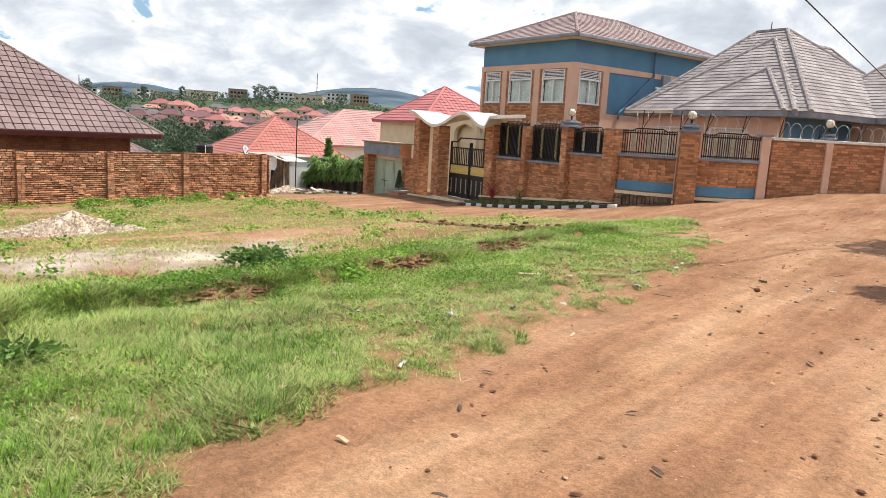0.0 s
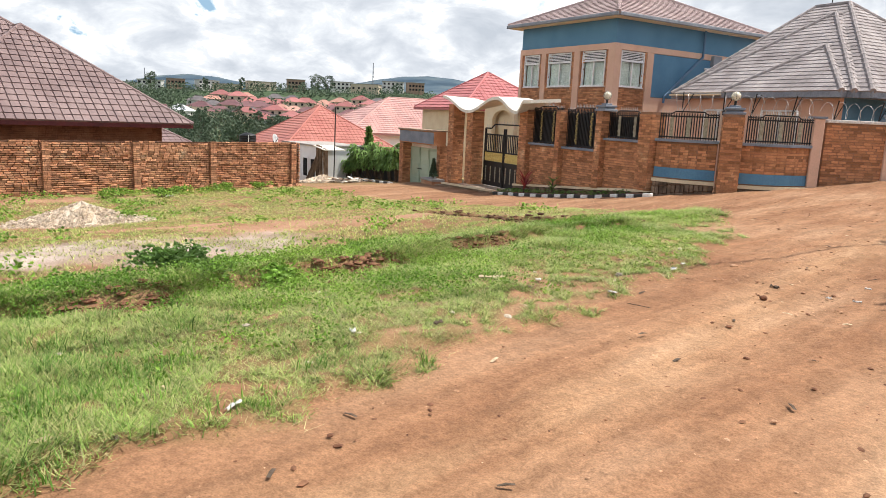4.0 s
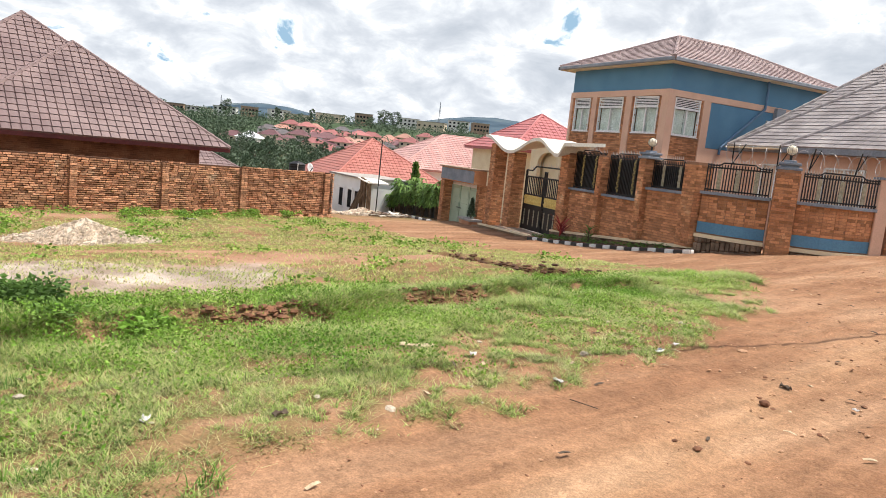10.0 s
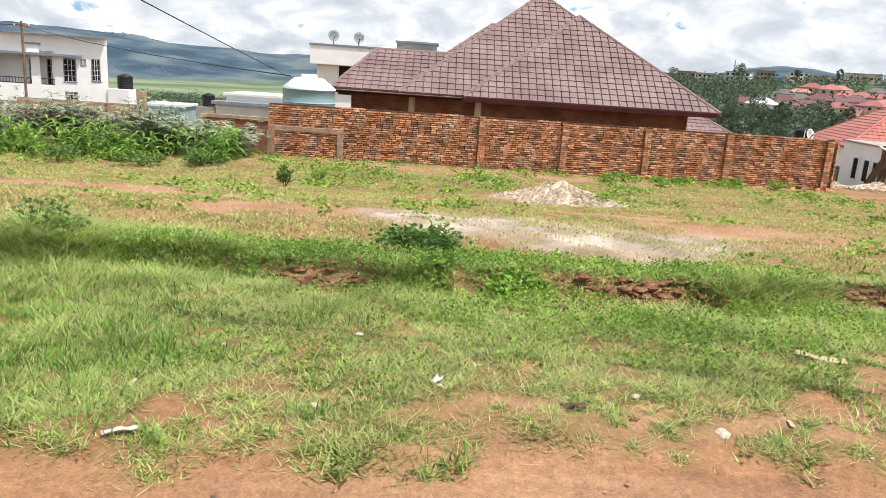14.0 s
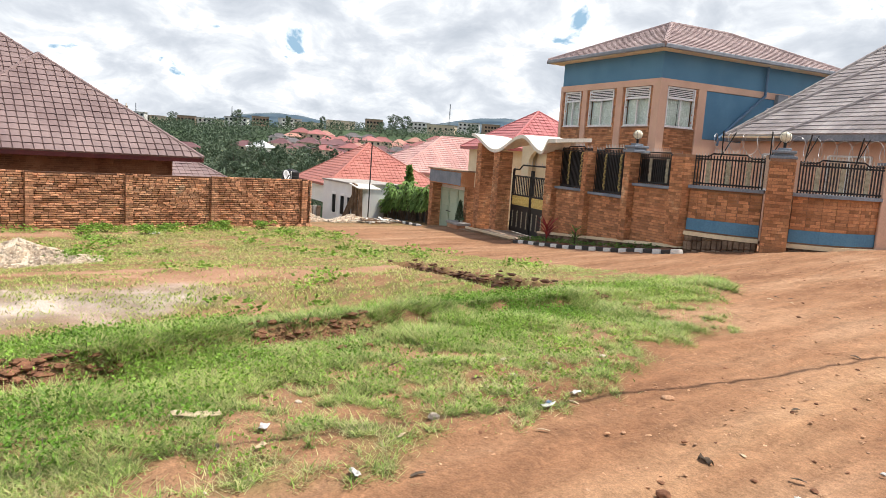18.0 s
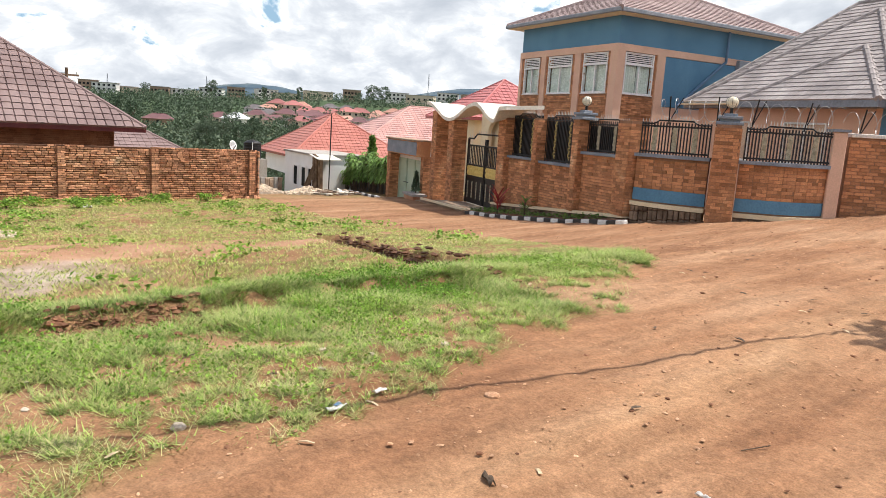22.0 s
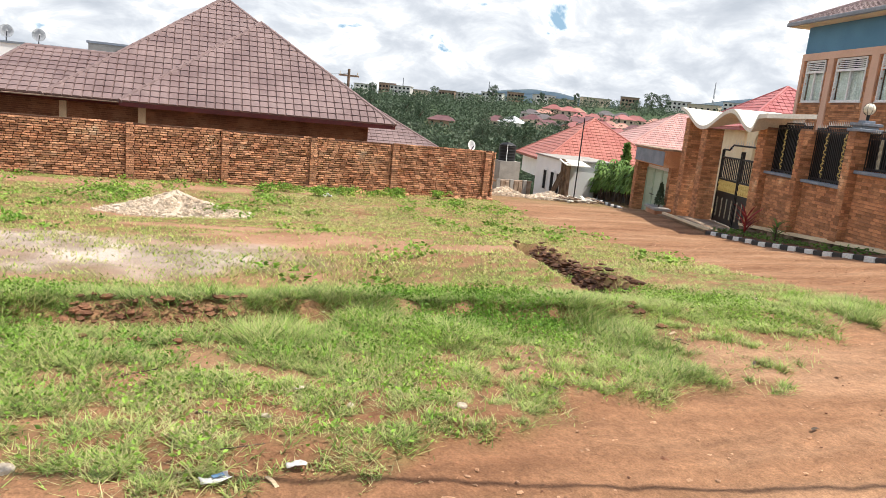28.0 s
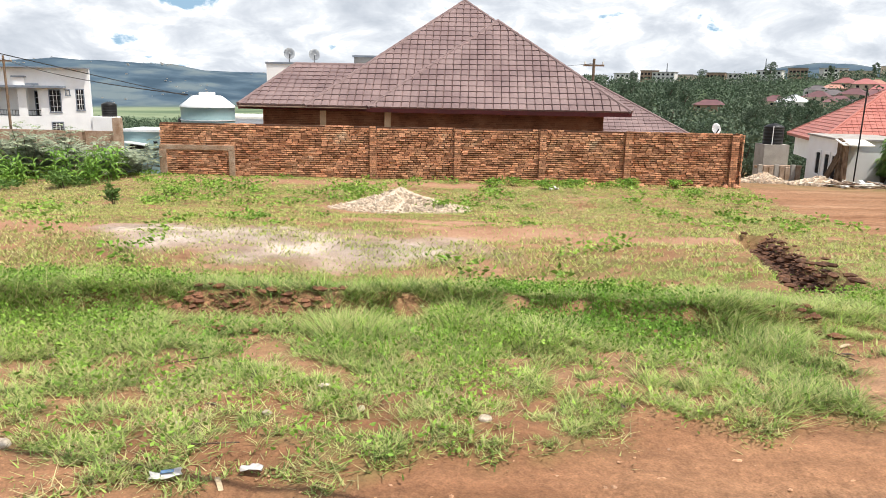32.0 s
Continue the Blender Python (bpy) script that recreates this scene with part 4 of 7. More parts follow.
    # roof
    e = [(-W - 0.55, -0.55), (0.55, -0.55), (0.55, D + 0.55), (-W - 0.55, D + 0.55)]
    rz, ez = 7.75, ze + 0.14
    mid = -W / 2
    ra, rb = (mid, 3.2, rz), (mid, D - 3.2, rz)
    E = [(x, y, ez) for x, y in e]
    for p in ((E[0], E[1], ra, ra), (E[1], E[2], rb, ra), (E[2], E[3], rb, rb), (E[3], E[0], ra, rb)):
        tiled(h, "tile_slope", *p, M_TILE_MAROON, 0.32, 0.28, 0.03, 0.022)
    for a, b in ((E[0], ra), (E[1], ra), (E[2], rb), (E[3], rb), (ra, rb)):
        cap(h, Vector(a) + Vector((0, 0, 0.03)), Vector(b) + Vector((0, 0, 0.03)), M_TILE_MAROON)
    # downpipe: straight from the gutter, then slanting along the lower roof
    bm = rod((0.14, 5.62, ze), (0.14, 5.62, 4.68), 0.055, 10)
    rod((0.14, 5.62, 4.72), (0.14, 3.2, 2.80), 0.055, 10, bm)
    rod((0.14, 3.2, 2.83), (0.14, 3.16, 2.5), 0.055, 10, bm)
    part("downpipe", bm, M_PIPE, h, "blue painted rain pipe")
    # small vent box on the side
    part("vent_box", box(0.0, 0.25, 6.3, 6.9, 4.35, 4.85, 0.02), M_GUTTER, h)
    part("vent_hood", prism([(0, 4.3), (0.5, 4.0), (0.5, 3.95), (0, 4.2)], 5.9, 7.6), M_FRAME, h)


blue_house()


# ---- grey roofed house beside it ----
def grey_house():
    h = thing("house", pose(28.05, 7.35, 0, 0, 0, -107), "single storey peach house under a broad grey tile roof", "house")
    ez = 2.86
    # local: x right along the front, y inward; front eave of the porch wing ends at the origin
    part("wall", box(-7.6, -0.5, 0.7, 0.95, -1.0, ez - 0.1), M_PEACH, h)
    part("wall", box(-0.75, -0.5, 0.95, 11.0, -1.0, ez - 0.1), M_BLUE, h, "dark blue painted side wall")
    part("wall", box(-7.6, -7.35, 0.95, 11.0, -1.0, ez - 0.1), M_PEACH, h)
    part("wall", box(-7.35, -0.75, 10.75, 11.0, -1.0, ez - 0.1), M_PEACH, h)
    part("soffit", box(-7.9, -0.05, 0.05, 11.6, ez - 0.1, ez - 0.04), M_CREAM, h)
    kw = dict(tw=0.30, th=0.25, fascia=M_GUTTER, wave=0.022, lift=0.028, fh=0.2)
    hip_roof(h, -5.0, 0.0, 0.0, 8.0, ez, 4.68, M_TILE_GREY, M_TILE_GREY, (-2.55, 2.5, -2.55, 8.0), faces="flr", **kw)
    hip_roof(h, -7.9, 0.25, 0.3, 10.0, ez, 6.22, M_TILE_GREY, M_TILE_GREY, (-3.9, 4.7, -3.9, 9.0), faces="flr", **kw)
    hip_roof(h, -8.3, 0.7, 0.6, 11.6, ez, 6.76, M_TILE_GREY, M_TILE_GREY, (-5.6, 5.8, -4.1, 5.8), **kw)
    hip_roof(h, -3.0, 4.6, 5.0, 13.0, ez, 5.5, M_TILE_GREY, M_TILE_GREY, (-1.0, 9.0, 1.4, 9.0), faces="fbr", **kw)
    part("wall", box(-0.5, 4.2, 5.6, 5.8, -1.0, ez - 0.1), M_PEACH, h)
    part("wall", box(4.0, 4.2, 5.8, 12.4, -1.0, ez - 0.1), M_PEACH, h)
    part("finial", rod((-4.9, 5.8, 6.75), (-4.9, 5.8, 7.2), 0.02), M_IRON, h)
    window_unit(h, -6.4, -5.0, 0.9, 2.2, 0.68, louvre=False)
    window_unit(h, -3.6, -2.0, 0.9, 2.2, 0.68, louvre=False)


grey_house()


# ---- brick and iron boundary wall of the villa, with its gates ----
WALL_TURN = -108.6
WALL = pose(24.2, 18.2, 0, 0, 0, WALL_TURN)


def wall_ground(x, y=0.0):
    p = WALL @ Vector((x, y, 0))
    return gz(p.x, p.y)


def brick_pillar(parent, x0, x1, y0, y1, z0, z1, seed, name="pillar", m=None, ledges=True):
    """A square brick pillar: core, faces of laid brick on the front and both sides."""
    p = part(name, box(x0 + 0.01, x1 - 0.01, y0 + 0.01, y1, z0, z1, 0, None, m), M_MORTAR, parent)
    base = m or Matrix()
    kw = dict(size=(0.22, 0.078), joint=0.009, depth=0.010, jitter=0.001, tilt=0.0)
    brick_face(p, x0, x1, lambda q: z0, lambda q: z1, M_BRICK, y0, m=base, seed=seed, **kw)
    brick_face(p, -y1, -y0, lambda q: z0, lambda q: z1, M_BRICK, 0.0, m=base @ pose(x0, 0, 0, 0, 0, -90), seed=seed + 1, **kw)
    brick_face(p, y0, y1, lambda q: z0, lambda q: z1, M_BRICK, 0.0, m=base @ pose(x1, 0, 0, 0, 0, 90), seed=seed + 2, **kw)
    return p


def railing(x0, x1, z0, z1, m, y=0.12, step=0.085, strips=2, gold=False, sheet=True):
    """Iron fence panel: rails, uprights, a stepped top with spikes, and cast ornament strips."""
    f = thing("fence_panel", m, "black iron fence panel with cast ornament strips on the wall", "fence", "iron fence panels on the villa wall")
    w = x1 - x0
    xs0, xs1 = x0 + 0.25 * w, x1 - 0.25 * w
    for z in (z0 + 0.06, z1 - 0.16):
        part("rail", box(x0, x1, y - 0.015, y + 0.015, z - 0.02, z + 0.02), M_IRON, f)
    part("top_rail", box(xs0, xs1, y - 0.015, y + 0.015, z1 - 0.04, z1), M_IRON, f)
    bm = rod((x0, y, z1 - 0.10), (xs0 - 0.12, y, z1 - 0.10), 0.018, 6)
    rod((xs0 - 0.12, y, z1 - 0.10), (xs0, y, z1 - 0.02), 0.018, 6, bm)
    rod((xs1, y, z1 - 0.02), (xs1 + 0.12, y, z1 - 0.10), 0.018, 6, bm)
    rod((xs1 + 0.12, y, z1 - 0.10), (x1, y, z1 - 0.10), 0.018, 6, bm)
    part("shoulder_rail", bm, M_IRON, f)
    n = max(3, int(w / step))
    bar = bm_mesh("bar", box(-0.014, 0.014, -0.012, 0.012, z0, z1 - 0.06), M_IRON)
    spike = bm_mesh("spike", rod((0, 0, 0), (0, 0, 0.13), 0.014, 5, None, 0.002), M_SILVER)
    for i in range(n + 1):
        x = x0 + w * i / n
        b = part("bar", bar, None, f)
        b.location = (x, y, 0)
        s = part("spike", spike, None, f)
        s.location = (x, y, (z1 - 0.01) if xs0 <= x <= xs1 else z1 - 0.10)
    for i in range(strips):
        x = x0 + w * (i + 0.7) / (strips + 0.4)
        o = box(x - 0.055, x + 0.055, y - 0.022, y - 0.014, z0 + 0.08, z1 - 0.19)
        part("ornament_strip", o, M_IRON if gold else M_ORNAMENT, f, "" if gold else "dull gilt cast ornament")
        zz, k = z0 + 0.16, 0
        sc = bmesh.new()
        while zz < z1 - 0.24:
            dx = 0.03 * (-1) ** k
            pts = [(x + dx + 0.032 * math.cos(q), y - 0.026, zz + 0.045 * math.sin(q)) for q in np.linspace(0.3, 5.6, 7)]
            for p_, q_ in zip(pts[:-1], pts[1:]):
                rod(p_, q_, 0.010, 4, sc)
            zz += 0.085
            k += 1
        part("scroll", sc, M_ORNAMENT if not gold else M_GOLD, f, "gold painted cast scroll" if gold else "")
    if sheet:
        part("back_sheet", box(x0, x1, y + 0.03, y + 0.036, z0 + 0.02, z1 - 0.2), M_IRON, f)
    return f


def wall_lamp(m):
    """A globe on a short iron neck."""
    l = thing("gate_lamp", m, "round cream globe lamp on a brick wall pillar", "lamp", "globe lamps on the wall")
    part("neck", rod((0, 0, 0), (0, 0, 0.14), 0.035, 10), M_IRON, l)
    part("globe", ball((0, 0, 0.26), 0.135, u=20, v=12), M_GLOBE, l, smooth=True)
    bm = bmesh.new()
    for a in range(4):
        c, s = math.cos(a * math.pi / 4), math.sin(a * math.pi / 4)
        pts = [(0.138 * math.sin(t) * c, 0.138 * math.sin(t) * s, 0.26 - 0.138 * math.cos(t)) for t in np.linspace(0, 2 * math.pi, 17)]
        for p, q in zip(pts[:-1], pts[1:]):
            rod(p, q, 0.004, 4, bm)
    part("cage", bm, M_IRON, l)
    return l


def pillar_cap(parent, cx, cy, z, w, m=None):
    for i, (g, z0, z1) in enumerate(((0.05, 0.0, 0.07), (-0.03, 0.07, 0.13), (0.02, 0.13, 0.20), (-0.10, 0.20, 0.26))):
        part("cap_slab", box(cx - w / 2 - g, cx + w / 2 + g, cy - w / 2 - g, cy + w / 2 + g, z + z0, z + z1, 0.01, None, m), M_SILL, parent)


def villa_wall():
    w = thing("wall_east", WALL, "orange brick villa wall with peach pillars on a stone plinth", "wall", kind="structure")
    ledge = lambda x: float(np.interp(x, (0.3, 4.96, 8.2), (-1.14, -0.79, -0.53)))
    # plinth of rough stone with a cream ledge on it
    xs = np.linspace(0.3, 8.2, 12)
    part("plinth_core", prism([(0.3, -2.6), (8.2, -2.2)] + [(x, ledge(x) - 0.08) for x in xs[::-1]], -0.10, 0.3), M_MORTAR_OLD, w)
    part("ledge", prism([(x, ledge(x) - 0.08) for x in xs] + [(x, ledge(x)) for x in xs[::-1]], -0.19, 0.02), M_CREAM, w, "cream plastered ledge")
    rng = random.Random(5)
    x = 0.3
    while x < 8.2:
        wdt = rng.uniform(0.22, 0.45)
        z = wall_ground(x, -0.2) - 0.1
        while z < ledge(x + wdt / 2) - 0.10:
            hgt = min(rng.uniform(0.16, 0.34), ledge(x + wdt / 2) - 0.085 - z)
            if hgt > 0.06:
                part("plinth_stone", box(x + 0.012, min(x + wdt, 8.2) - 0.012, -0.15 - rng.uniform(0, 0.03), -0.09, z + 0.01, z + hgt - 0.01, 0.02), M_STONE, w)
            z += hgt
        x += wdt
    # panels: brick below the coping, iron above
    panels = ((1.19, 3.12, 0.50, 2.00, 11), (3.42, 5.46, 0.46, 1.96, 12), (5.82, 7.64, 0.88, 1.88, 13))
    for x0, x1, sill, top, seed in panels:
        part("panel", prism([(x0, ledge(x0) - 0.05), (x1, ledge(x1) - 0.05), (x1, sill), (x0, sill)], 0.0, 0.2), M_MORTAR, w)
        brick_face(w, x0, x1, ledge, lambda q: sill + 0.02, M_BRICK, 0.0, (0.24, 0.080), 0.010, 0.012, 0.002, 0.0, 100, lambda q, z: True, seed=seed)
        part("coping", box(x0 - 0.02, x1 + 0.02, -0.10, 0.24, sill, sill + 0.08, 0.012), M_SILL, w, "grey blue coping slab")
        railing(x0, x1, sill + 0.08, top, WALL, gold=(seed < 13))
    for i, (x0, x1) in enumerate(((0.62, 1.17), (3.14, 3.40), (5.48, 5.80), (7.66, 8.20))):
        z0 = ledge((x0 + x1) / 2) - 0.02
        brick_pillar(w, x0, x1, -0.20, 0.35, z0, 1.84, 60 + 5 * i)
    pillar_cap(w, 5.64, 0.07, 1.84, 0.46)
    wall_lamp(WALL @ pose(5.64, 0.07, 2.10))

    # rounded corner: two bowed panels between the pillar, the lamp pillar and the corner pillar
    p3, lamp, corner = Vector((21.60, 10.42, 0)), Vector((22.02, 8.25, 0)), Vector((23.95, 6.62, 0))
    inv = WALL.inverted()

    def bowed(a, b, bulge, z_ledge, z_sill, z_top, band, seed):
        d = b - a
        out = Vector((d.y, -d.x, 0)).normalized()
        n = 7
        pts = [a.lerp(b, i / n) + out * bulge * math.sin(math.pi * i / n) for i in range(n + 1)]
        for i in range(n):
            p, q = pts[i], pts[i + 1]
            seg = (q - p)
            m = inv @ (Matrix.Translation(p) @ Matrix.Rotation(math.atan2(seg.y, seg.x), 4, "Z"))
            L = seg.length
            foot = gz(*p.xy) - 0.4
            part("panel", box(0, L, 0.0, 0.2, foot, z_sill, 0, None, m), M_MORTAR, w)
            brick_face(w, 0, L, lambda x: band + 0.30, lambda x: z_sill, M_BRICK, 0.0, (0.24, 0.080), 0.010, 0.012, 0.002, 0.0, m=m, seed=seed + i)
            part("painted_band", box(-0.005, L + 0.005, -0.025, 0.0, band, band + 0.30, 0, None, m), M_BLUE, w, "blue painted band along the foot")
            part("ledge", box(-0.02, L + 0.02, -0.10, 0.0, z_ledge, z_ledge + 0.10, 0, None, m), M_CREAM, w)
            part("coping", box(-0.02, L + 0.02, -0.10, 0.24, z_sill, z_sill + 0.08, 0, None, m), M_SILL, w)
            zz = foot
            while zz < z_ledge - 0.02:
                hh = min(0.24, z_ledge - zz)
                part("plinth_stone", box(0.01, L * 0.52, -0.07 - rng.uniform(0, 0.04), 0.0, zz + 0.01, zz + hh - 0.01, 0.015, None, m), M_STONE, w)
                part("plinth_stone", box(L * 0.54, L - 0.01, -0.06 - rng.uniform(0, 0.04), 0.0, zz + 0.01, zz + hh - 0.01, 0.015, None, m), M_STONE, w)
                zz += hh
        d2 = pts[-1] - pts[0]
        mm = Matrix.Translation(pts[0] - out * -bulge * 0.55) @ Matrix.Rotation(math.atan2(d2.y, d2.x), 4, "Z")
        railing(0.05, d2.length - 0.05, z_sill + 0.08, z_top, mm, y=0.10, step=0.075, strips=3, sheet=False)
        return pts

    bowed(p3 + Vector((0.0, -0.05, 0)), lamp + Vector((-0.1, 0.34, 0)), 0.14, -0.24, 0.98, 1.90, -0.10, 200)
    bowed(lamp + Vector((0.15, -0.28, 0)), corner + Vector((-0.10, 0.03, 0)), 0.30, -0.26, 0.98, 1.88, -0.12, 220)
    ml = Matrix.Translation((22.02, 8.25, 0)) @ Matrix.Rotation(math.radians(-62), 4, "Z")
    brick_pillar(w, -0.28, 0.28, -0.34, 0.34, -0.8, 1.84, 300, m=inv @ ml)
    pillar_cap(w, 0, 0, 1.84, 0.50, m=inv @ ml)
    wall_lamp(ml @ pose(0, 0, 2.10))
    mc = Matrix.Translation((23.95, 6.62, 0)) @ Matrix.Rotation(math.radians(-50), 4, "Z")
    part("corner_pillar", box(-0.15, 0.15, -0.20, 0.2, -0.9, 1.84, 0.02, None, inv @ mc), M_PEACH, w, "peach plastered corner pillar")
    part("coping", box(-0.19, 0.19, -0.24, 0.24, 1.84, 1.90, 0, None, inv @ mc), M_SILL, w)

    # straight wall on towards the east
    ms = Matrix.Translation((24.1, 6.5, 0)) @ Matrix.Rotation(math.atan2(-0.76, 0.65), 4, "Z")
    s = thing("wall_south", ms, "orange brick wall with peach posts and a white coping", "wall", kind="structure")
    foot = lambda x: gz(*(ms @ Vector((x, 0, 0))).xy) - 0.1
    part("wall_core", box(0.1, 14.0, 0.0, 0.2, -1.0, 1.74), M_MORTAR, s)
    brick_face(s, 0.1, 9.0, foot, lambda x: 1.72, M_BRICK, 0.0, (0.24, 0.080), 0.010, 0.012, 0.002, 0.0, 300, lambda x, z: x < 3.2, seed=401)
    part("coping", box(0.1, 14.0, -0.06, 0.24, 1.74, 1.83, 0.01), M_KERB_W, s, "white painted coping")
    for x in (1.9, 3.8, 5.7, 7.6, 9.5):
        part("post", box(x - 0.11, x + 0.11, -0.09, 0.0, -0.9, 1.74, 0.01), M_PEACH, s)
    for x in (1.9, 5.7):
        pillar_cap(s, x, 0.1, 1.83, 0.24)
        wall_lamp(ms @ pose(x, 0.1, 2.09))
    # coiled razor wire on slanting posts
    for mw, length, z, y in ((ms, 12.0, 2.02, 0.1), (Matrix.Translation((22.15, 8.0, 0)) @ Matrix.Rotation(math.atan2(-1.4, 1.8), 4, "Z"), 2.4, 2.1, 0.2), (Matrix.Translation((21.9, 10.2, 0)) @ Matrix.Rotation(math.atan2(-1.9, 0.1), 4, "Z"), 1.9, 2.12, 0.2)):
        c = thing("razor_wire", mw, "coil of silver razor wire along the wall top", "wire", "razor wire coils")
        n = int(length * 40)
        pts = [(length * i / n, y + 0.22 * math.cos(i * 0.42), z + 0.05 + 0.24 * math.sin(i * 0.42) + 0.03 * math.sin(i * 0.09)) for i in range(n)]
        tube(pts, 0.006, M_WIRE, "coil", c)
        x = 0.3
        while x < length:
            part("post", rod((x, y, z - 0.3), (x + 0.05, y - 0.12, z + 0.36), 0.018, 6), M_IRON, c)
            part("post", rod((x + 0.02, y, z - 0.22), (x + 0.3, y + 0.05, z + 0.34), 0.014, 6), M_IRON, c)
            x += 1.25


villa_wall()


def wave(t):
    return 0.5 - 0.5 * math.cos(math.pi * t)


def gate_canopy():
    c = thing("gate_canopy", WALL, "wavy white concrete canopy over the main gate", "canopy")
    keys = ((-5.65, 2.29), (-3.05, 1.63), (-0.62, 2.20), (1.02, 1.64), (1.50, 2.05), (2.0, 2.06))
    front = []
    for (xa, za), (xb, zb) in zip(keys[:-1], keys[1:]):
        for i in range(12):
            t = i / 12
            front.append((xa + (xb - xa) * t, za + (zb - za) * wave(t)))
    front.append(keys[-1])
    # a thin shell: the front edge dips, the back edge is nearly level
    V, Q = [], []
    for x, z in front:
        zb = 0.35 * z + 0.65 * 2.22
        V += [(x, -0.64, z), (x, -0.64, z + 0.13), (x, 0.75, zb + 0.13), (x, 0.75, zb)]
    for i in range(len(front) - 1):
        k = 4 * i
        Q += [(k + j, k + (j + 1) % 4, k + 4 + (j + 1) % 4, k + 4 + j) for j in range(4)]
    n = 4 * (len(front) - 1)
    Q += [(0, 1, 2, 3), (n + 3, n + 2, n + 1, n)]
    part("slab", mesh_np("slab", V, Q, M_CANOPY), None, c)
    return c


gate_canopy()
for x0, x1, z0 in ((-5.15, -4.62, -2.2), (-3.30, -2.74, -1.95)):
    p = thing("gate_pillar", WALL, "tall square orange brick gate pillar", "pillar", "main gate pillars")
    z1 = 2.02 if x0 < -4 else 1.70
    brick_pillar(p, x0, x1, -0.52, 0.05, z0, z1, int(700 + x0 * 10), "shaft")


def main_gate():
    g = thing("main_gate", WALL, "black iron gate with gold band, closed", "gate")
    x0, x1, zb = -2.66, 0.60, -1.46
    for i, (a, b) in enumerate(((x0, -1.00), (-0.94, x1))):
        leaf = part("leaf", box(a, b, 0.10, 0.13, zb, -0.42), M_IRON, g, "black iron gate leaf")
        part("frame_post", box(a, a + 0.04, 0.07, 0.16, zb, 1.02), M_IRON, leaf)
        part("frame_post", box(b - 0.04, b, 0.07, 0.16, zb, 1.02), M_IRON, leaf)
        for z in (-0.42, 0.02, 0.76):
            part("rail", box(a, b, 0.08, 0.15, z - 0.03, z + 0.03), M_IRON, leaf)
        part("gold_panel", box(a + 0.06, b - 0.06, 0.10, 0.125, -0.39, -0.01), M_GOLD, leaf, "gold painted scroll panel")
        o = bmesh.new()
        n = 9
        for k in range(n):
            xx = a + 0.12 + (b - a - 0.24) * k / (n - 1)
            for zc in (-0.29, -0.11):
                bmesh.ops.create_cone(o, segments=10, radius1=0.075, radius2=0.06, depth=0.02, cap_ends=True, matrix=Matrix.Translation((xx, 0.09, zc)) @ Matrix.Rotation(math.pi / 2, 4, "X"))
        part("scroll", o, M_GOLD, leaf)
        m = int((b - a) / 0.14)
        for k in range(1, m):
            xx = a + (b - a) * k / m
            part("bar", box(xx - 0.018, xx + 0.018, 0.10, 0.13, 0.02, 0.76), M_IRON, leaf)
        for k in range(4):
            xx = a + (b - a) * (k + 0.5) / 4
            st = bmesh.new()
            for zz in np.arange(zb + 0.25, -0.6, 0.11):
                bmesh.ops.create_uvsphere(st, u_segments=6, v_segments=4, radius=0.062, matrix=Matrix.Translation((xx, 0.09, zz)) @ Matrix.Diagonal((0.75, 0.3, 1, 1)))
            part("ornament_strip", st, M_ORNAMENT, leaf, "dull gilt cast ornament")
        zt = 1.05 if i == 0 else 1.18
        bm = rod((a, 0.115, 1.02), (a + 0.5 if i == 0 else a, 0.115, 1.02), 0.03, 8)
        if i == 0:
            rod((a + 0.5, 0.115, 1.02), (a + 0.8, 0.115, 1.2), 0.03, 8, bm)
            rod((a + 0.8, 0.115, 1.2), (b, 0.115, 1.2), 0.03, 8, bm)
        else:
            rod((a, 0.115, 1.2), (b, 0.115, 1.2), 0.03, 8, bm)
        part("top_rail", bm, M_IRON, leaf)
        for k in range(8):
            xx = a + (b - a) * (k + 0.5) / 8
            part("spike", rod((xx, 0.115, 1.2 if (i or k > 3) else 1.03), (xx, 0.115, 1.38 if (i or k > 3) else 1.2), 0.015, 5, None, 0.002), M_SILVER, leaf)
    part("threshold", box(x0, x1, -0.3, 0.3, zb - 0.4, zb - 0.02, 0.01), M_GREY_CON, g)
    # bright porch behind the gate
    h = thing("porch", WALL @ pose(-5.0, 0, 0), "cream plastered porch with an arch behind the gate", "porch")
    part("wall", box(-3.4, -2.6, 3.2, 3.4, -1.5, 2.2), M_CREAM, h)
    part("wall", box(-0.6, -0.4, 3.2, 3.4, -1.5, 2.2), M_CREAM, h)
    part("wall", prism([(-2.6, 1.3)] + [(-1.6 + 1.0 * math.cos(t), 1.3 + 0.6 * math.sin(t)) for t in np.linspace(math.pi, 0, 12)] + [(-0.6, 2.2), (-2.6, 2.2)], 3.2, 3.4), M_CREAM, h)
    part("back_wall", box(-3.4, -0.4, 3.6, 3.7, -1.5, 2.2), M_CREAM, h)
    part("porch_roof", box(-3.5, -0.4, 3.1, 3.8, 2.2, 2.3), M_CREAM, h)


main_gate()


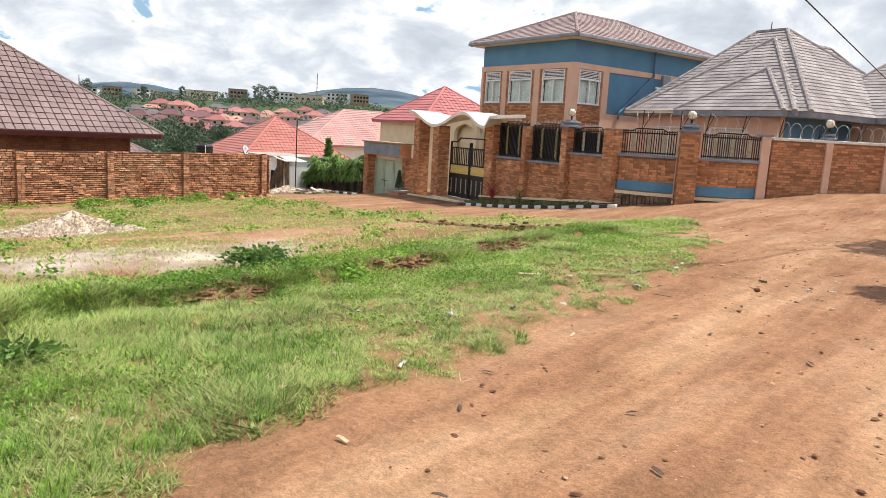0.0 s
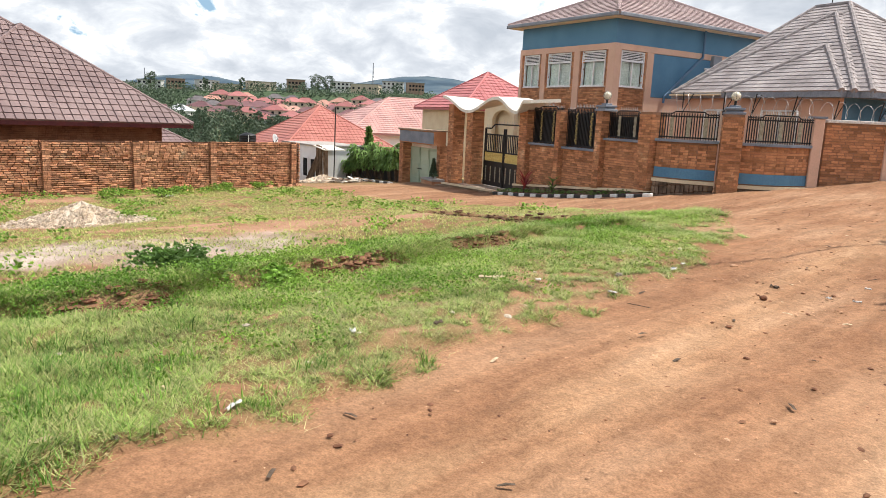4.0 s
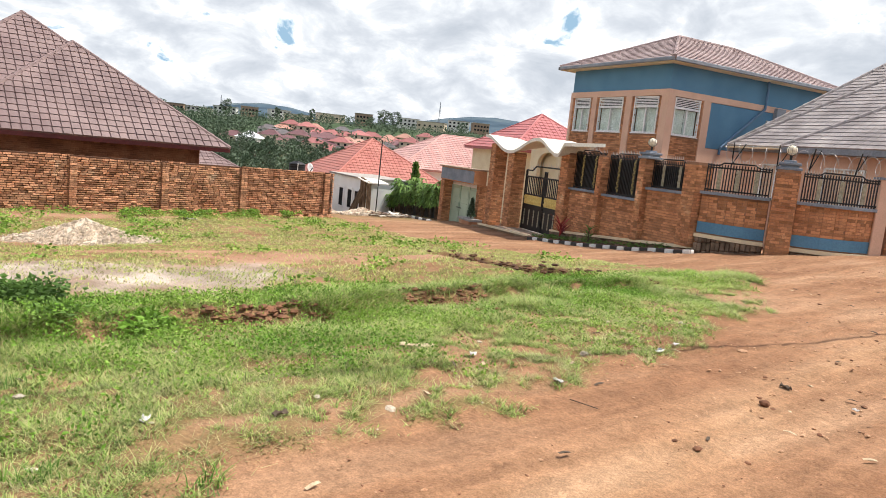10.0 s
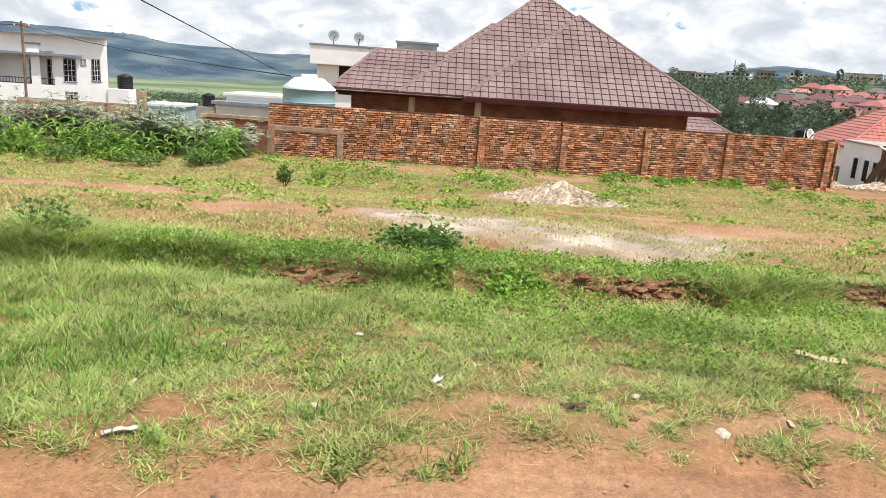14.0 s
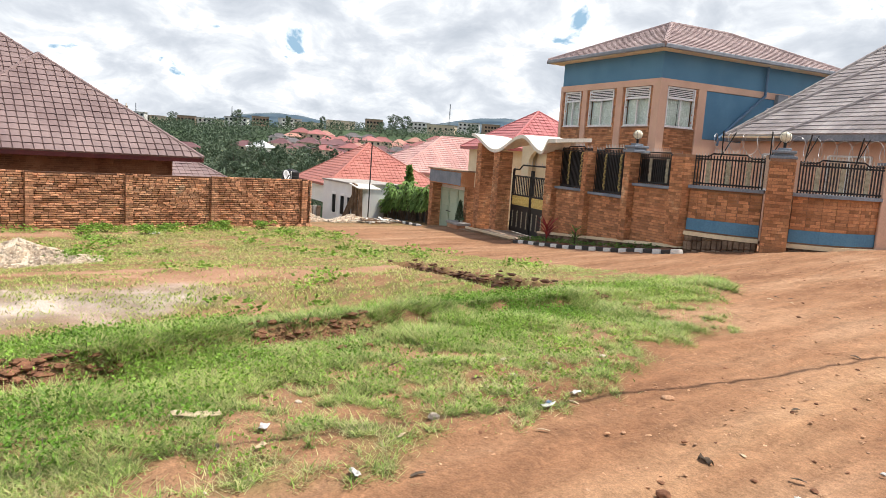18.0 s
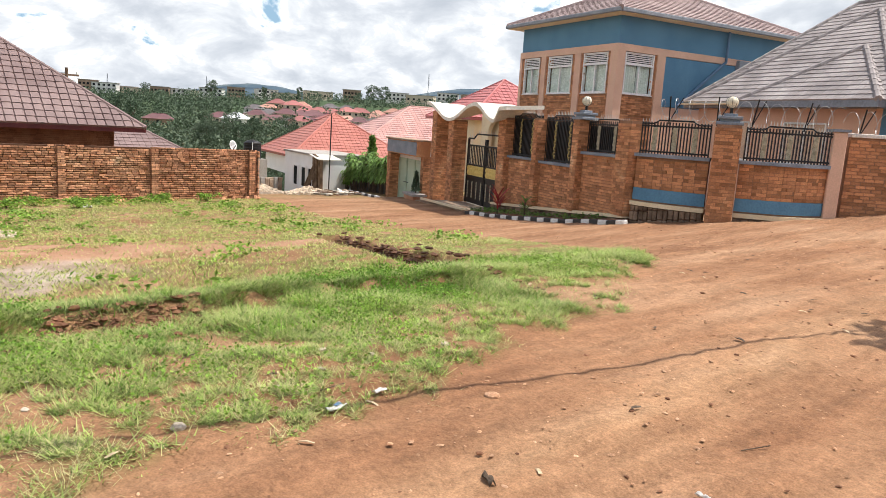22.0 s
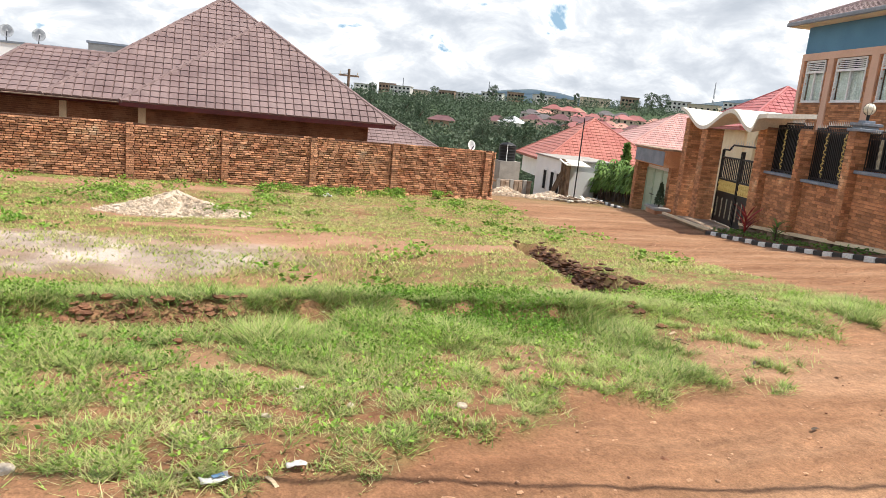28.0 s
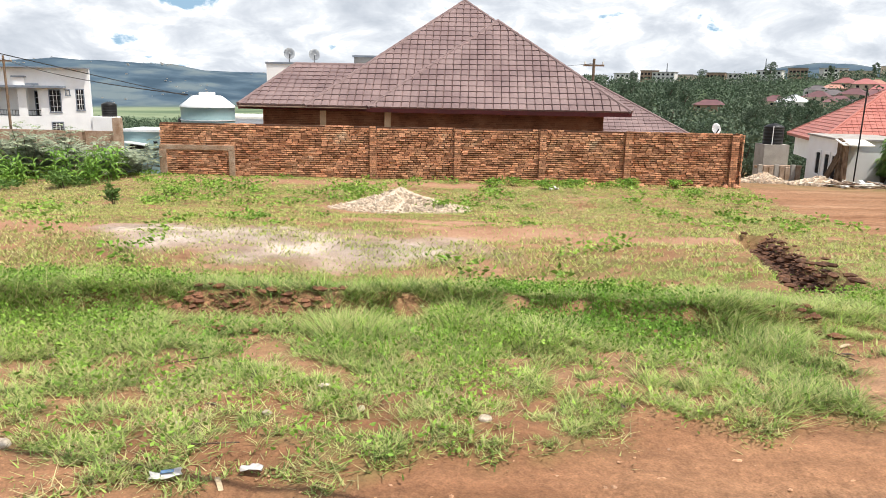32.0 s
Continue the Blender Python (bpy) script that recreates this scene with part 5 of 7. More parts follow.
def side_gate():
    g = thing("side_gate", WALL, "pale green sheet metal gate between brick pillars, closed", "gate")
    brick_pillar(g, -10.08, -9.6, -0.92, -0.36, -2.9, 0.05, 800, "pillar")
    brick_pillar(g, -6.12, -5.78, -0.60, 0.1, -2.6, 0.05, 810, "pillar")
    part("beam", box(-10.1, -5.78, -0.94, -0.30, 0.05, 0.70, 0.01), M_BRICK, g)
    part("fascia_panel", box(-10.02, -5.8, -0.965, -0.94, 0.10, 0.66), M_SILL, g, "dark grey blue painted fascia")
    part("slab", box(-10.2, -5.78, -1.02, -0.2, 0.70, 0.77, 0.01), M_BAND, g)
    leaf = part("leaf", box(-9.58, -6.14, -0.44, -0.40, -2.42, -0.15), M_GREEN_GATE, g)
    for x0, x1 in ((-9.55, -8.45), (-8.40, -7.30), (-7.25, -6.18)):
        for z0, z1 in ((-2.36, -1.65), (-1.55, -0.95), (-0.85, -0.22)):
            part("pressed_panel", box(x0 + 0.10, x1 - 0.10, -0.47, -0.44, z0 + 0.05, z1 - 0.05, 0.012), M_GREEN_GATE, leaf)
    for x in (-9.55, -8.42, -7.28, -6.18):
        part("stile", box(x - 0.035, x + 0.035, -0.48, -0.44, -2.42, -0.15, 0.006), M_GREEN_GATE, leaf)
    part("bolt", rod((-8.7, -0.49, -1.25), (-8.1, -0.49, -1.25), 0.02, 8), M_IRON, leaf)
    part("transom", box(-9.58, -6.14, -0.44, -0.40, -0.15, 0.05), M_FRAME, g)
    # ramp, step and planter at the gates
    r = thing("gate_ramp", WALL, "concrete ramp in front of the gates", "ramp")
    part("slab", prism([(-7.2, -2.35), (-3.2, -1.95), (0.4, -1.75), (0.4, -1.47), (-3.1, -1.48), (-4.2, -1.60), (-7.2, -2.0)], -1.05, 0.1), M_BAND, r)
    part("edge", prism([(-4.4, -1.62), (0.4, -1.48), (0.4, -1.40), (-4.4, -1.54)], -1.15, -1.05), M_CREAM, r)
    pl = thing("planter", WALL, "low brick planter with a cream rim by the gate", "planter")
    part("body", box(-6.6, -5.3, -1.15, -0.56, -2.5, -1.62), M_BRICK_OLD, pl)
    part("rim", box(-6.67, -5.24, -1.21, -0.54, -1.62, -1.52, 0.01), M_GREY_CON, pl)


side_gate()


# kerb blocks, painted black and white by turns, and the planting strip behind them
def kerb():
    a, b = Vector((0.75, -1.28, 0)), Vector((9.0, -0.62, 0))
    strip = thing("planting_strip", WALL, "narrow soil strip with low plants inside the kerb", "bed", kind="structure")
    V, Q = [], []
    for i in range(30):
        t = i / 29
        x = 0.3 + 8.2 * t
        y0 = -1.30 + 0.70 * t
        for y in (y0, -0.14):
            V.append((x, y, wall_ground(x, y) + 0.09))
    Q = [(2 * i, 2 * i + 2, 2 * i + 3, 2 * i + 1) for i in range(29)]
    part("soil", mesh_np("soil", V, Q, M_SOIL_LUMP), None, strip)
    n = 24
    for i in range(n):
        p, q = a.lerp(b, i / n), a.lerp(b, (i + 0.94) / n)
        m = WALL @ p
        g0 = gz(m.x, m.y)
        m2 = WALL @ q
        d = m2 - m
        k = new("kerb_block", bm_mesh("kerb_block", box(0, d.length, -0.07, 0.07, -0.12, 0.11, 0.02), M_KERB_W if i % 2 else M_KERB_B))
        k.matrix_world = Matrix.Translation((m.x, m.y, g0)) @ Matrix.Rotation(math.atan2(d.y, d.x), 4, "Z") @ Matrix.Rotation(-math.atan2(gz(m2.x, m2.y) - g0, d.length), 4, "Y")
        tagged(k, "white painted concrete kerb block" if i % 2 else "black painted concrete kerb block", "kerb", "kerb blocks along the villa wall")


kerb()


# ---- houses down the lane and across the plot ----
def small_house(name, m, w, d, wall_h, rise, tile, wall_mat, label, over=0.5, tw=0.36, openings=True, ridge=None):
    h = thing(name, m, label, "house")
    for a in ((0, w, 0, 0.2), (0, w, d - 0.2, d), (0, 0.2, 0.2, d - 0.2), (w - 0.2, w, 0.2, d - 0.2)):
        part("wall", box(a[0], a[1], a[2], a[3], -3.0, wall_h), wall_mat, h)
    part("soffit", box(-over, w + over, -over, d + over, wall_h, wall_h + 0.05), M_CREAM, h)
    r = min(w, d) / 2
    rg = ridge or ((r, d / 2, w - r + 0.01, d / 2) if w > d else (w / 2, r, w / 2, d - r + 0.01))
    hip_roof(h, -over, w + over, -over, d + over, wall_h + 0.06, wall_h + rise, tile, tile, rg, tw=tw, th=0.36, fascia=tile, fh=0.14, split=False, wave=0.028)
    return h


# orange roof beyond the end of the old wall, then pale red and bright red ones
small_house("house", pose(32.6, 48.5, 0, 0, 0, -12), 9.0, 9.0, -1.5, 3.4, M_TILE_ORANGE, M_WHITE, "white house with an orange red tile roof", ridge=(4.5, 4.4, 4.5, 4.6))
small_house("house", pose(39.4, 49.2, 0, 0, 0, -18.6), 15.0, 11.0, -0.3, 3.3, M_TILE_PINK, M_WHITE, "white house with a pale red tile roof")
small_house("house", pose(36.3, 32.7, 0, 0, 0, -18.6), 7.0, 7.0, 2.0, 2.7, M_TILE_RED, M_CREAM, "cream house with a bright red tile roof")
small_house("house", pose(12.4, 43.0, 0, 0, 0, 0), 9.0, 9.0, -1.0, 3.0, M_TILE_BROWN, M_BRICK_OLD, "brick house with a brown tile roof on the slope below")


def white_block():
    """Small white building at the lane with two barred windows, and the unfinished end with timber posts."""
    b = thing("outbuilding", pose(29.4, 44.0, 0, 0, 0, -99), "white plastered outbuilding with barred windows", "building")
    part("wall", box(0, 5.6, 0.0, 0.2, -5.5, -0.85), M_WHITE, b)
    part("wall", box(0, 0.2, 0.2, 3.5, -5.5, -0.85), M_WHITE, b)
    part("wall", box(5.4, 5.6, 0.2, 3.5, -5.5, -0.85), M_WHITE, b)
    part("roof_slab", box(-0.1, 5.7, -0.1, 3.6, -0.85, -0.75), M_GREY_CON, b)
    for x in (1.9, 3.4, 4.6):
        w = new("window")
        w.parent = b
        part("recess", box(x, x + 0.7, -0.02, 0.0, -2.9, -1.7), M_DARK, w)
        fr = box(x - 0.1, x + 0.8, -0.06, -0.02, -1.7, -1.55)
        box(x - 0.1, x, -0.06, -0.02, -2.9, -1.7, 0, fr)
        box(x + 0.7, x + 0.8, -0.06, -0.02, -2.9, -1.7, 0, fr)
        box(x - 0.1, x + 0.8, -0.06, -0.02, -3.0, -2.9, 0, fr)
        part("window_frame", fr, M_WHITE, w)
        for k in range(4):
            part("bar", box(x + 0.12 + 0.15 * k, x + 0.15 + 0.15 * k, -0.04, -0.02, -2.9, -1.7), M_IRON, w)


white_block()


def timber_shed():
    s = thing("timber_shelter", pose(28.3, 38.2, 0, 0, 0, -105), "leaning timber posts under a pale sheet roof", "shelter")
    rng = random.Random(3)
    part("sheet_roof", prism([(-0.3, -0.80), (1.9, -0.98), (1.9, -0.93), (-0.3, -0.75)], -0.2, 1.2), M_CANOPY, s)
    for x in (0.0, 0.18, 0.38, 0.62, 0.8, 1.3, 1.7):
        g = gz(*(s.matrix_world @ Vector((x, 0, 0))).xy)
        part("post", rod((x + rng.uniform(-0.15, 0.1), rng.uniform(-0.1, 0.2), g - 0.1), (x, 0, -0.7 - 0.12 * x), 0.09, 7), M_WOOD, s)
    for i in range(5):
        g = gz(28.3, 38.2)
        part("plank", rod((-0.9 + 0.2 * i, -0.5, g), (-0.2 + 0.25 * i, 0.05, g + 1.8), 0.05, 6), M_WOOD, s)


timber_shed()
sp = thing("steel_pole", pose(28.2, 36.2, 0), "thin dark steel pole by the lane", "pole")
part("shaft", rod((0, 0, gz(28.2, 36.2) - 0.3), (0.05, 0, 1.75), 0.035, 8), M_IRON, sp)


def palisade():
    """Rough wall with upright slabs beyond the end of the old wall."""
    s = thing("slab_fence", pose(26.0, 42.5, 0, 0, 0, 8), "fence of grey concrete slabs with rubble behind", "fence")
    for i in range(8):
        g = gz(*(s.matrix_world @ Vector((0.34 * i, 0, 0))).xy)
        part("slab", box(0.34 * i, 0.34 * i + 0.29, 0, 0.12, g - 0.2, -2.55 - 0.07 * (i % 3), 0.02), M_BAND if i % 3 else M_GREY_CON, s)
    part("top_beam", box(-0.1, 2.8, 0.13, 0.3, -2.75, -2.6, 0.02), M_BAND, s)


palisade()


def round_tank(name, m, r, h, mat, top_mat, label, ribs=3):
    t = thing(name, m, label, "water tank")
    n = 32
    prof = [(r, 0), (r, h * 0.81), (r * 1.02, h * 0.815), (r * 1.02, h * 0.835), (r * 0.55, h * 0.955), (r * 0.3, h * 0.965), (r * 0.3, h), (0.01, h)]
    if ribs:
        prof = [(r, 0)] + [p for i in range(ribs) for p in ((r, h * 0.80 * (i + 0.45) / ribs), (r * 1.015, h * 0.80 * (i + 0.5) / ribs), (r, h * 0.80 * (i + 0.55) / ribs))] + prof[1:]
    split = next(i for i, p in enumerate(prof) if p[1] >= h * 0.812)
    for nm, pr, mt in (("body", prof[:split + 1], mat), ("lid", prof[split:], top_mat)):
        V = [(p[0] * math.cos(2 * math.pi * i / n), p[0] * math.sin(2 * math.pi * i / n), p[1]) for p in pr for i in range(n)]
        Q = [(j * n + i, j * n + (i + 1) % n, (j + 1) * n + (i + 1) % n, (j + 1) * n + i) for j in range(len(pr) - 1) for i in range(n)]
        part(nm, mesh_np(nm, V, Q, mt, True), None, t)
    return t


tk = round_tank("water_tank", pose(-0.85, 27.6, -1.95), 0.99, 3.05, M_TANK, M_TANK_TOP, "pale green water tank with a white lid behind the wall")
part("strap", rod((0, 0, 2.0), (0, 0, 2.04), 1.01, 32), M_TANK_TOP, tk, "pale strap round the tank")
stand = thing("tank_stand", pose(-0.85, 27.6, 0), "low brick stand under the water tank", "stand")
part("platform", box(-1.3, 1.3, -1.2, 1.2, -2.9, -1.95), M_BRICK_OLD, stand)
tb = round_tank("water_tank", pose(29.3, 48.9, -1.75), 0.62, 1.35, M_BLACK_PLASTIC, M_BLACK_PLASTIC, "black plastic water tank on a stand by the lane", 5)
part("pipe", rod((-0.3, -0.66, -0.2), (-0.3, -0.66, 1.2), 0.03, 8), M_FRAME, tb, "white plastic pipe")
stand2 = thing("tank_stand", pose(29.3, 48.9, 0), "grey block stand under the black tank", "stand")
part("platform", box(-0.8, 0.8, -0.8, 0.8, -8.2, -1.75), M_GREY_CON, stand2)
# flat dish on the old wall's end
def dish(m, r, label):
    d = thing("satellite_dish", m, label, "satellite dish", "satellite dishes")
    n = 20
    V = [(0, 0, 0)] + [(rr * r * math.cos(2 * math.pi * i / n), -0.22 * r * rr * rr, rr * r * math.sin(2 * math.pi * i / n)) for rr in (0.5, 1.0) for i in range(n)]
    bm = bmesh.new()
    vs = [bm.verts.new(v) for v in V]
    for i in range(n):
        j = (i + 1) % n
        bm.faces.new((vs[0], vs[1 + i], vs[1 + j]))
        bm.faces.new((vs[1 + i], vs[1 + n + i], vs[1 + n + j], vs[1 + j]))
    bmesh.ops.solidify(bm, geom=bm.faces[:], thickness=0.02)
    part("reflector", bm, M_DISH if r > 0.3 else M_FRAME, d, smooth=True)
    part("arm", rod((0, 0, -r * 0.9), (0, -r * 0.9, -r * 0.1), 0.02, 6), M_IRON, d)
    part("receiver", box(-0.04, 0.04, -r * 0.98, -r * 0.85, -r * 0.15, 0.0, 0.01), M_FRAME, d)
    part("mast", rod((0, 0.08, -r * 2.0), (0, 0.06, 0), 0.03, 8), M_IRON, d)


dish(pose(17.9, 26.3, 0.18, -12, 0, 25), 0.2, "small pale satellite dish on the old wall")


def flat_white_house():
    """White flat roofed building behind the brown house."""
    h = thing("building", pose(-4.3, 50.0, 0), "white flat roofed building with dark openings", "building")
    part("wall", box(0, 10.0, 0, 0.25, -4.5, 1.65), M_WHITE, h)
    part("wall", box(0, 0.25, 0.25, 9, -4.5, 1.65), M_WHITE, h)
    part("wall", box(9.75, 10.0, 0.25, 9, -4.5, 1.65), M_WHITE, h)
    part("roof_slab", box(-0.4, 10.4, -0.6, 9.4, 1.65, 2.86), M_WHITE, h)
    part("roof_edge", box(-0.46, 10.46, -0.66, 9.46, 2.86, 2.98), M_SILL, h)
    part("stair_head", box(5.3, 8.1, 1.0, 4.0, 2.98, 3.45), M_GREY_CON, h)
    part("stair_head_edge", box(5.2, 8.2, 0.9, 4.1, 3.45, 3.58), M_SILL, h)
    w = new("window")
    w.parent = h
    # flat dark sheet on the wall face, shade of the opening as colour
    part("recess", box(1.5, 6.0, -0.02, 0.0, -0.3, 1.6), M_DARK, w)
    fr = box(1.42, 1.5, -0.05, 0.0, -0.3, 1.64)
    for x in (3.0, 4.5, 6.0):
        box(x - 0.04, x + 0.04, -0.05, -0.021, -0.3, 1.6, 0, fr)
    part("window_frame", fr, M_FRAME, w)


flat_white_house()
dish(pose(-3.2, 49.7, 3.55, -8, 0, 20), 0.38, "grey satellite dish on the white building")
dish(pose(-1.5, 49.7, 3.50, -8, 0, 20), 0.38, "grey satellite dish on the white building")


def white_villa():
    """Two storey white house with a balcony recess, seen over the yard wall."""
    h = thing("house", pose(-25.84, 66.0, 0, 0, 0, 10), "two storey white house with a balcony and a flat roof", "house")
    # local x runs to the negative along the front
    zt = 2.62
    part("wall", box(-4.4, 0, 0, 0.25, -9, zt), M_WHITE, h)
    part("wall", box(-0.25, 0, 0.28, 9, -9, zt, m=pose(0, 0, 0, 0, 0, 22)), M_WHITE, h)
    part("wall", box(-9.7, -4.4, 0, 0.25, 1.0, zt), M_WHITE, h)
    part("wall", box(-9.7, -4.4, 0, 0.25, -9, -1.85), M_WHITE, h)
    part("wall", box(-9.7, -4.4, 1.9, 2.15, -9, zt), M_WHITE, h)
    part("wall", box(-4.65, -4.4, 0.25, 1.9, -1.8, zt), M_WHITE, h)
    part("wall", box(-18.0, -9.7, -0.5, -0.25, -9, zt), M_WHITE, h)
    part("wall", box(-9.95, -9.7, -0.25, 1.9, -9, zt), M_WHITE, h)
    part("roof", box(-18.0, -4.5, 0.25, 9, zt - 0.3, zt - 0.1), M_GREY_CON, h)
    part("parapet", box(-18, 0.05, -0.58, 0.35, zt, zt + 0.10), M_SILL, h)
    part("balcony_floor", box(-9.7, -4.4, 0.0, 1.9, -1.85, -1.7, 0.01), M_WHITE, h)
    part("canopy_slab", box(-9.7, -2.1, -0.55, 0.0, 0.84, 1.05, 0.01), M_SILL, h)
    part("canopy_slab", box(-18, -9.9, -1.2, -0.5, 0.9, 1.1, 0.01), M_SILL, h)
    part("column", box(-6.3, -5.55, 0.0, 0.3, -1.7, 1.0), M_WHITE, h)
    part("chimney_pier", box(-6.5, -5.5, -0.2, -0.01, 1.06, 1.75), M_WHITE, h)
    part("pier_cap", box(-6.6, -5.4, -0.3, 0.0, 1.75, 1.9), M_SILL, h)
    part("pier_cap", box(-5.5, -4.4, -0.2, 0.0, 1.08, 1.25), M_SILL, h)
    barred(h, -1.22, -0.62, -1.05, 0.75, 0.0)
    barred(h, -3.55, -2.65, -1.25, 0.65, 0.0)
    barred(h, -2.1, -1.82, 0.3, 0.68, 0.0)
    barred(h, -3.5, -2.6, -3.0, -2.25, 0.0)
    barred(h, -7.0, -6.4, -1.7, 0.4, 1.9)
    barred(h, -5.5, -4.75, -1.7, 0.5, 1.9)
    barred(h, -12.2, -10.2, -1.3, 0.35, -0.5)
    barred(h, -16.5, -14.5, -1.3, 0.35, -0.5)
    for x0, x1, y in ((-9.65, -6.35, 0.08), (-5.5, -4.45, 0.08), (-14.0, -10.0, -0.9)):
        r = new("balustrade")
        r.parent = h
        for z in (-1.65, -1.2):
            part("rail", box(x0, x1, y - 0.03, y + 0.03, z, z + 0.06), M_IRON, r)
        for k in range(int((x1 - x0) / 0.25) + 1):
            part("bar", box(x0 + 0.25 * k, x0 + 0.25 * k + 0.03, y - 0.01, y + 0.01, -1.65, -1.2), M_IRON, r)
    part("balcony_floor", box(-14.2, -9.9, -1.0, -0.5, -1.85, -1.7), M_WHITE, h)


def barred(parent, x0, x1, z0, z1, y):
    w = new("window")
    w.parent = parent
    part("recess", box(x0, x1, y - 0.012, y, z0, z1), M_DARK, w)
    fr = bmesh.new()
    for a in ((x0 - 0.08, x0, z0 - 0.05, z1 + 0.08), (x1, x1 + 0.08, z0 - 0.05, z1 + 0.08), (x0, x1, z1, z1 + 0.08), (x0 - 0.12, x1 + 0.12, z0 - 0.13, z0 - 0.05)):
        box(a[0], a[1], y - 0.05, y, a[2], a[3], 0, fr)
    part("window_frame", fr, M_SILL, w)
    n = 2 if x1 - x0 < 1.2 else 4
    for k in range(1, n + 1):
        xx = x0 + (x1 - x0) * k / (n + 1)
        part("mullion", box(xx - 0.02, xx + 0.02, y - 0.03, y - 0.012, z0, z1), M_FRAME, w)
    for k in range(1, 4):
        zz = z0 + (z1 - z0) * k / 4
        part("glazing_bar", box(x0, x1, y - 0.028, y - 0.012, zz - 0.015, zz + 0.015), M_FRAME, w)


white_villa()
yw = thing("wall_west", pose(0, 58.0, 0), "low weathered yard wall below the white house", "wall", kind="structure")
part("wall_body", box(-29.5, -19.7, 0.0, 0.25, -8.5, -2.45), M_BAND, yw)
part("wall_body", box(-40.0, -29.5, 0.6, 0.85, -8.5, -2.8), M_GREY_CON, yw)
part("end_pier", box(-19.9, -19.3, -0.2, 0.4, -8.5, -1.35, 0.02), M_BAND, yw)
for x in (-24.6, -22.4):
    part("joint_post", box(x - 0.12, x + 0.12, -0.06, 0.0, -8.5, -2.5), M_WOOD, yw)
stand3 = thing("tank_stand", pose(-24.8, 66.6, 0), "white plastered block under the black tank", "stand")
part("block", box(-1.0, 0.95, -0.8, 0.8, -9.0, -1.65, 0.03), M_WHITE, stand3)
round_tank("water_tank", pose(-24.5, 66.6, -1.65), 0.66, 1.35, M_BLACK_PLASTIC, M_BLACK_PLASTIC, "black water tank on a white block", 5)
gb = thing("building", pose(-21.2, 62.0, 0), "low pale green building down the slope", "building")
part("wall", box(0, 3.3, 0, 4.0, -9.0, -2.7), M_TANK, gb)
part("roof_edge", box(-0.15, 3.45, -0.15, 4.15, -2.7, -2.5), M_TANK_TOP, gb)
part("recess", box(2.75, 3.1, -0.02, 0.0, -3.85, -3.5), M_DARK, gb)
part("recess", box(0.6, 2.2, -0.02, 0.0, -4.2, -3.8), M_DARK, gb)
part("lean_to", prism([(0.5, -3.6), (2.4, -3.8), (2.4, -3.72), (0.5, -3.52)], -1.2, -0.03), M_TANK_TOP, gb)
lb = thing("building", pose(-13.9, 60.0, 0), "low stepped concrete building with a pale roof slab", "building")
part("wall", box(0.4, 6.0, 0.3, 6, -9.0, -1.3), M_WHITE, lb)
part("roof_slab", box(0.2, 6.2, 0.1, 6.2, -1.3, -1.12), M_CANOPY, lb)
part("lower_wall", box(0.0, 6.0, -1.2, 0.1, -9.0, -2.0), M_CANOPY, lb)
part("lower_slab", box(-0.3, 6.2, -1.5, 0.1, -2.0, -1.75), M_SILL, lb)
part("stone_wall", box(-0.5, 6.0, -3.0, -2.7, -9.0, -2.95), M_BRICK_DARK, lb)
part("wall_cap", box(-0.6, 6.1, -3.1, -2.6, -2.95, -2.7), M_BAND, lb)
stand4 = thing("tank_stand", pose(-15.0, 60.5, 0), "grey block stand under a black tank", "stand")
part("block", box(-0.8, 0.8, -0.8, 0.8, -9.0, -2.35), M_GREY_CON, stand4)
round_tank("water_tank", pose(-15.0, 60.5, -2.35), 0.52, 1.1, M_BLACK_PLASTIC, M_BLACK_PLASTIC, "black water tank down the slope", 5)


def utility_pole(m, h, label):
    p = thing("utility_pole", m, label, "pole", "utility poles")
    part("shaft", rod((0, 0, -2), (0, 0, h), 0.13, 10, None, 0.09), M_WOOD, p)
    part("crossarm", box(-0.7, 0.7, -0.05, 0.05, h - 0.5, h - 0.38), M_WOOD, p)
    for x in (-0.6, 0, 0.6):
        part("insulator", rod((x, 0, h - 0.38), (x, 0, h - 0.2), 0.04, 8), M_CANOPY, p)


utility_pole(pose(17.4, 50.3, -6), 9.6, "weathered utility pole with a crossarm behind the houses")
utility_pole(pose(-30.3, 60.8, -5), 8.5, "weathered utility pole in front of the white house")


def cable(a, b, sag, label, r=0.012):
    a, b = Vector(a), Vector(b)
    pts = [a.lerp(b, i / 24) - Vector((0, 0, sag * 4 * (i / 24) * (1 - i / 24))) for i in range(25)]
    tagged(tube(pts, r, M_CABLE, "overhead_cable"), label, "cable", "overhead cables")


cable((17.4, 50.3, 3.3), (7, 48, 3.4), 0.4, "thin black overhead cable beside the pole")
cable((-30.3, 60.8, 3.2), (-1.5, 27.3, 1.0), 0.3, "thin black cable from the pole to the brown house", 0.022)
cable((-30.3, 60.8, 3.2), (-60.0, 66, 3.6), 0.3, "thin black overhead cable at the white house", 0.03)


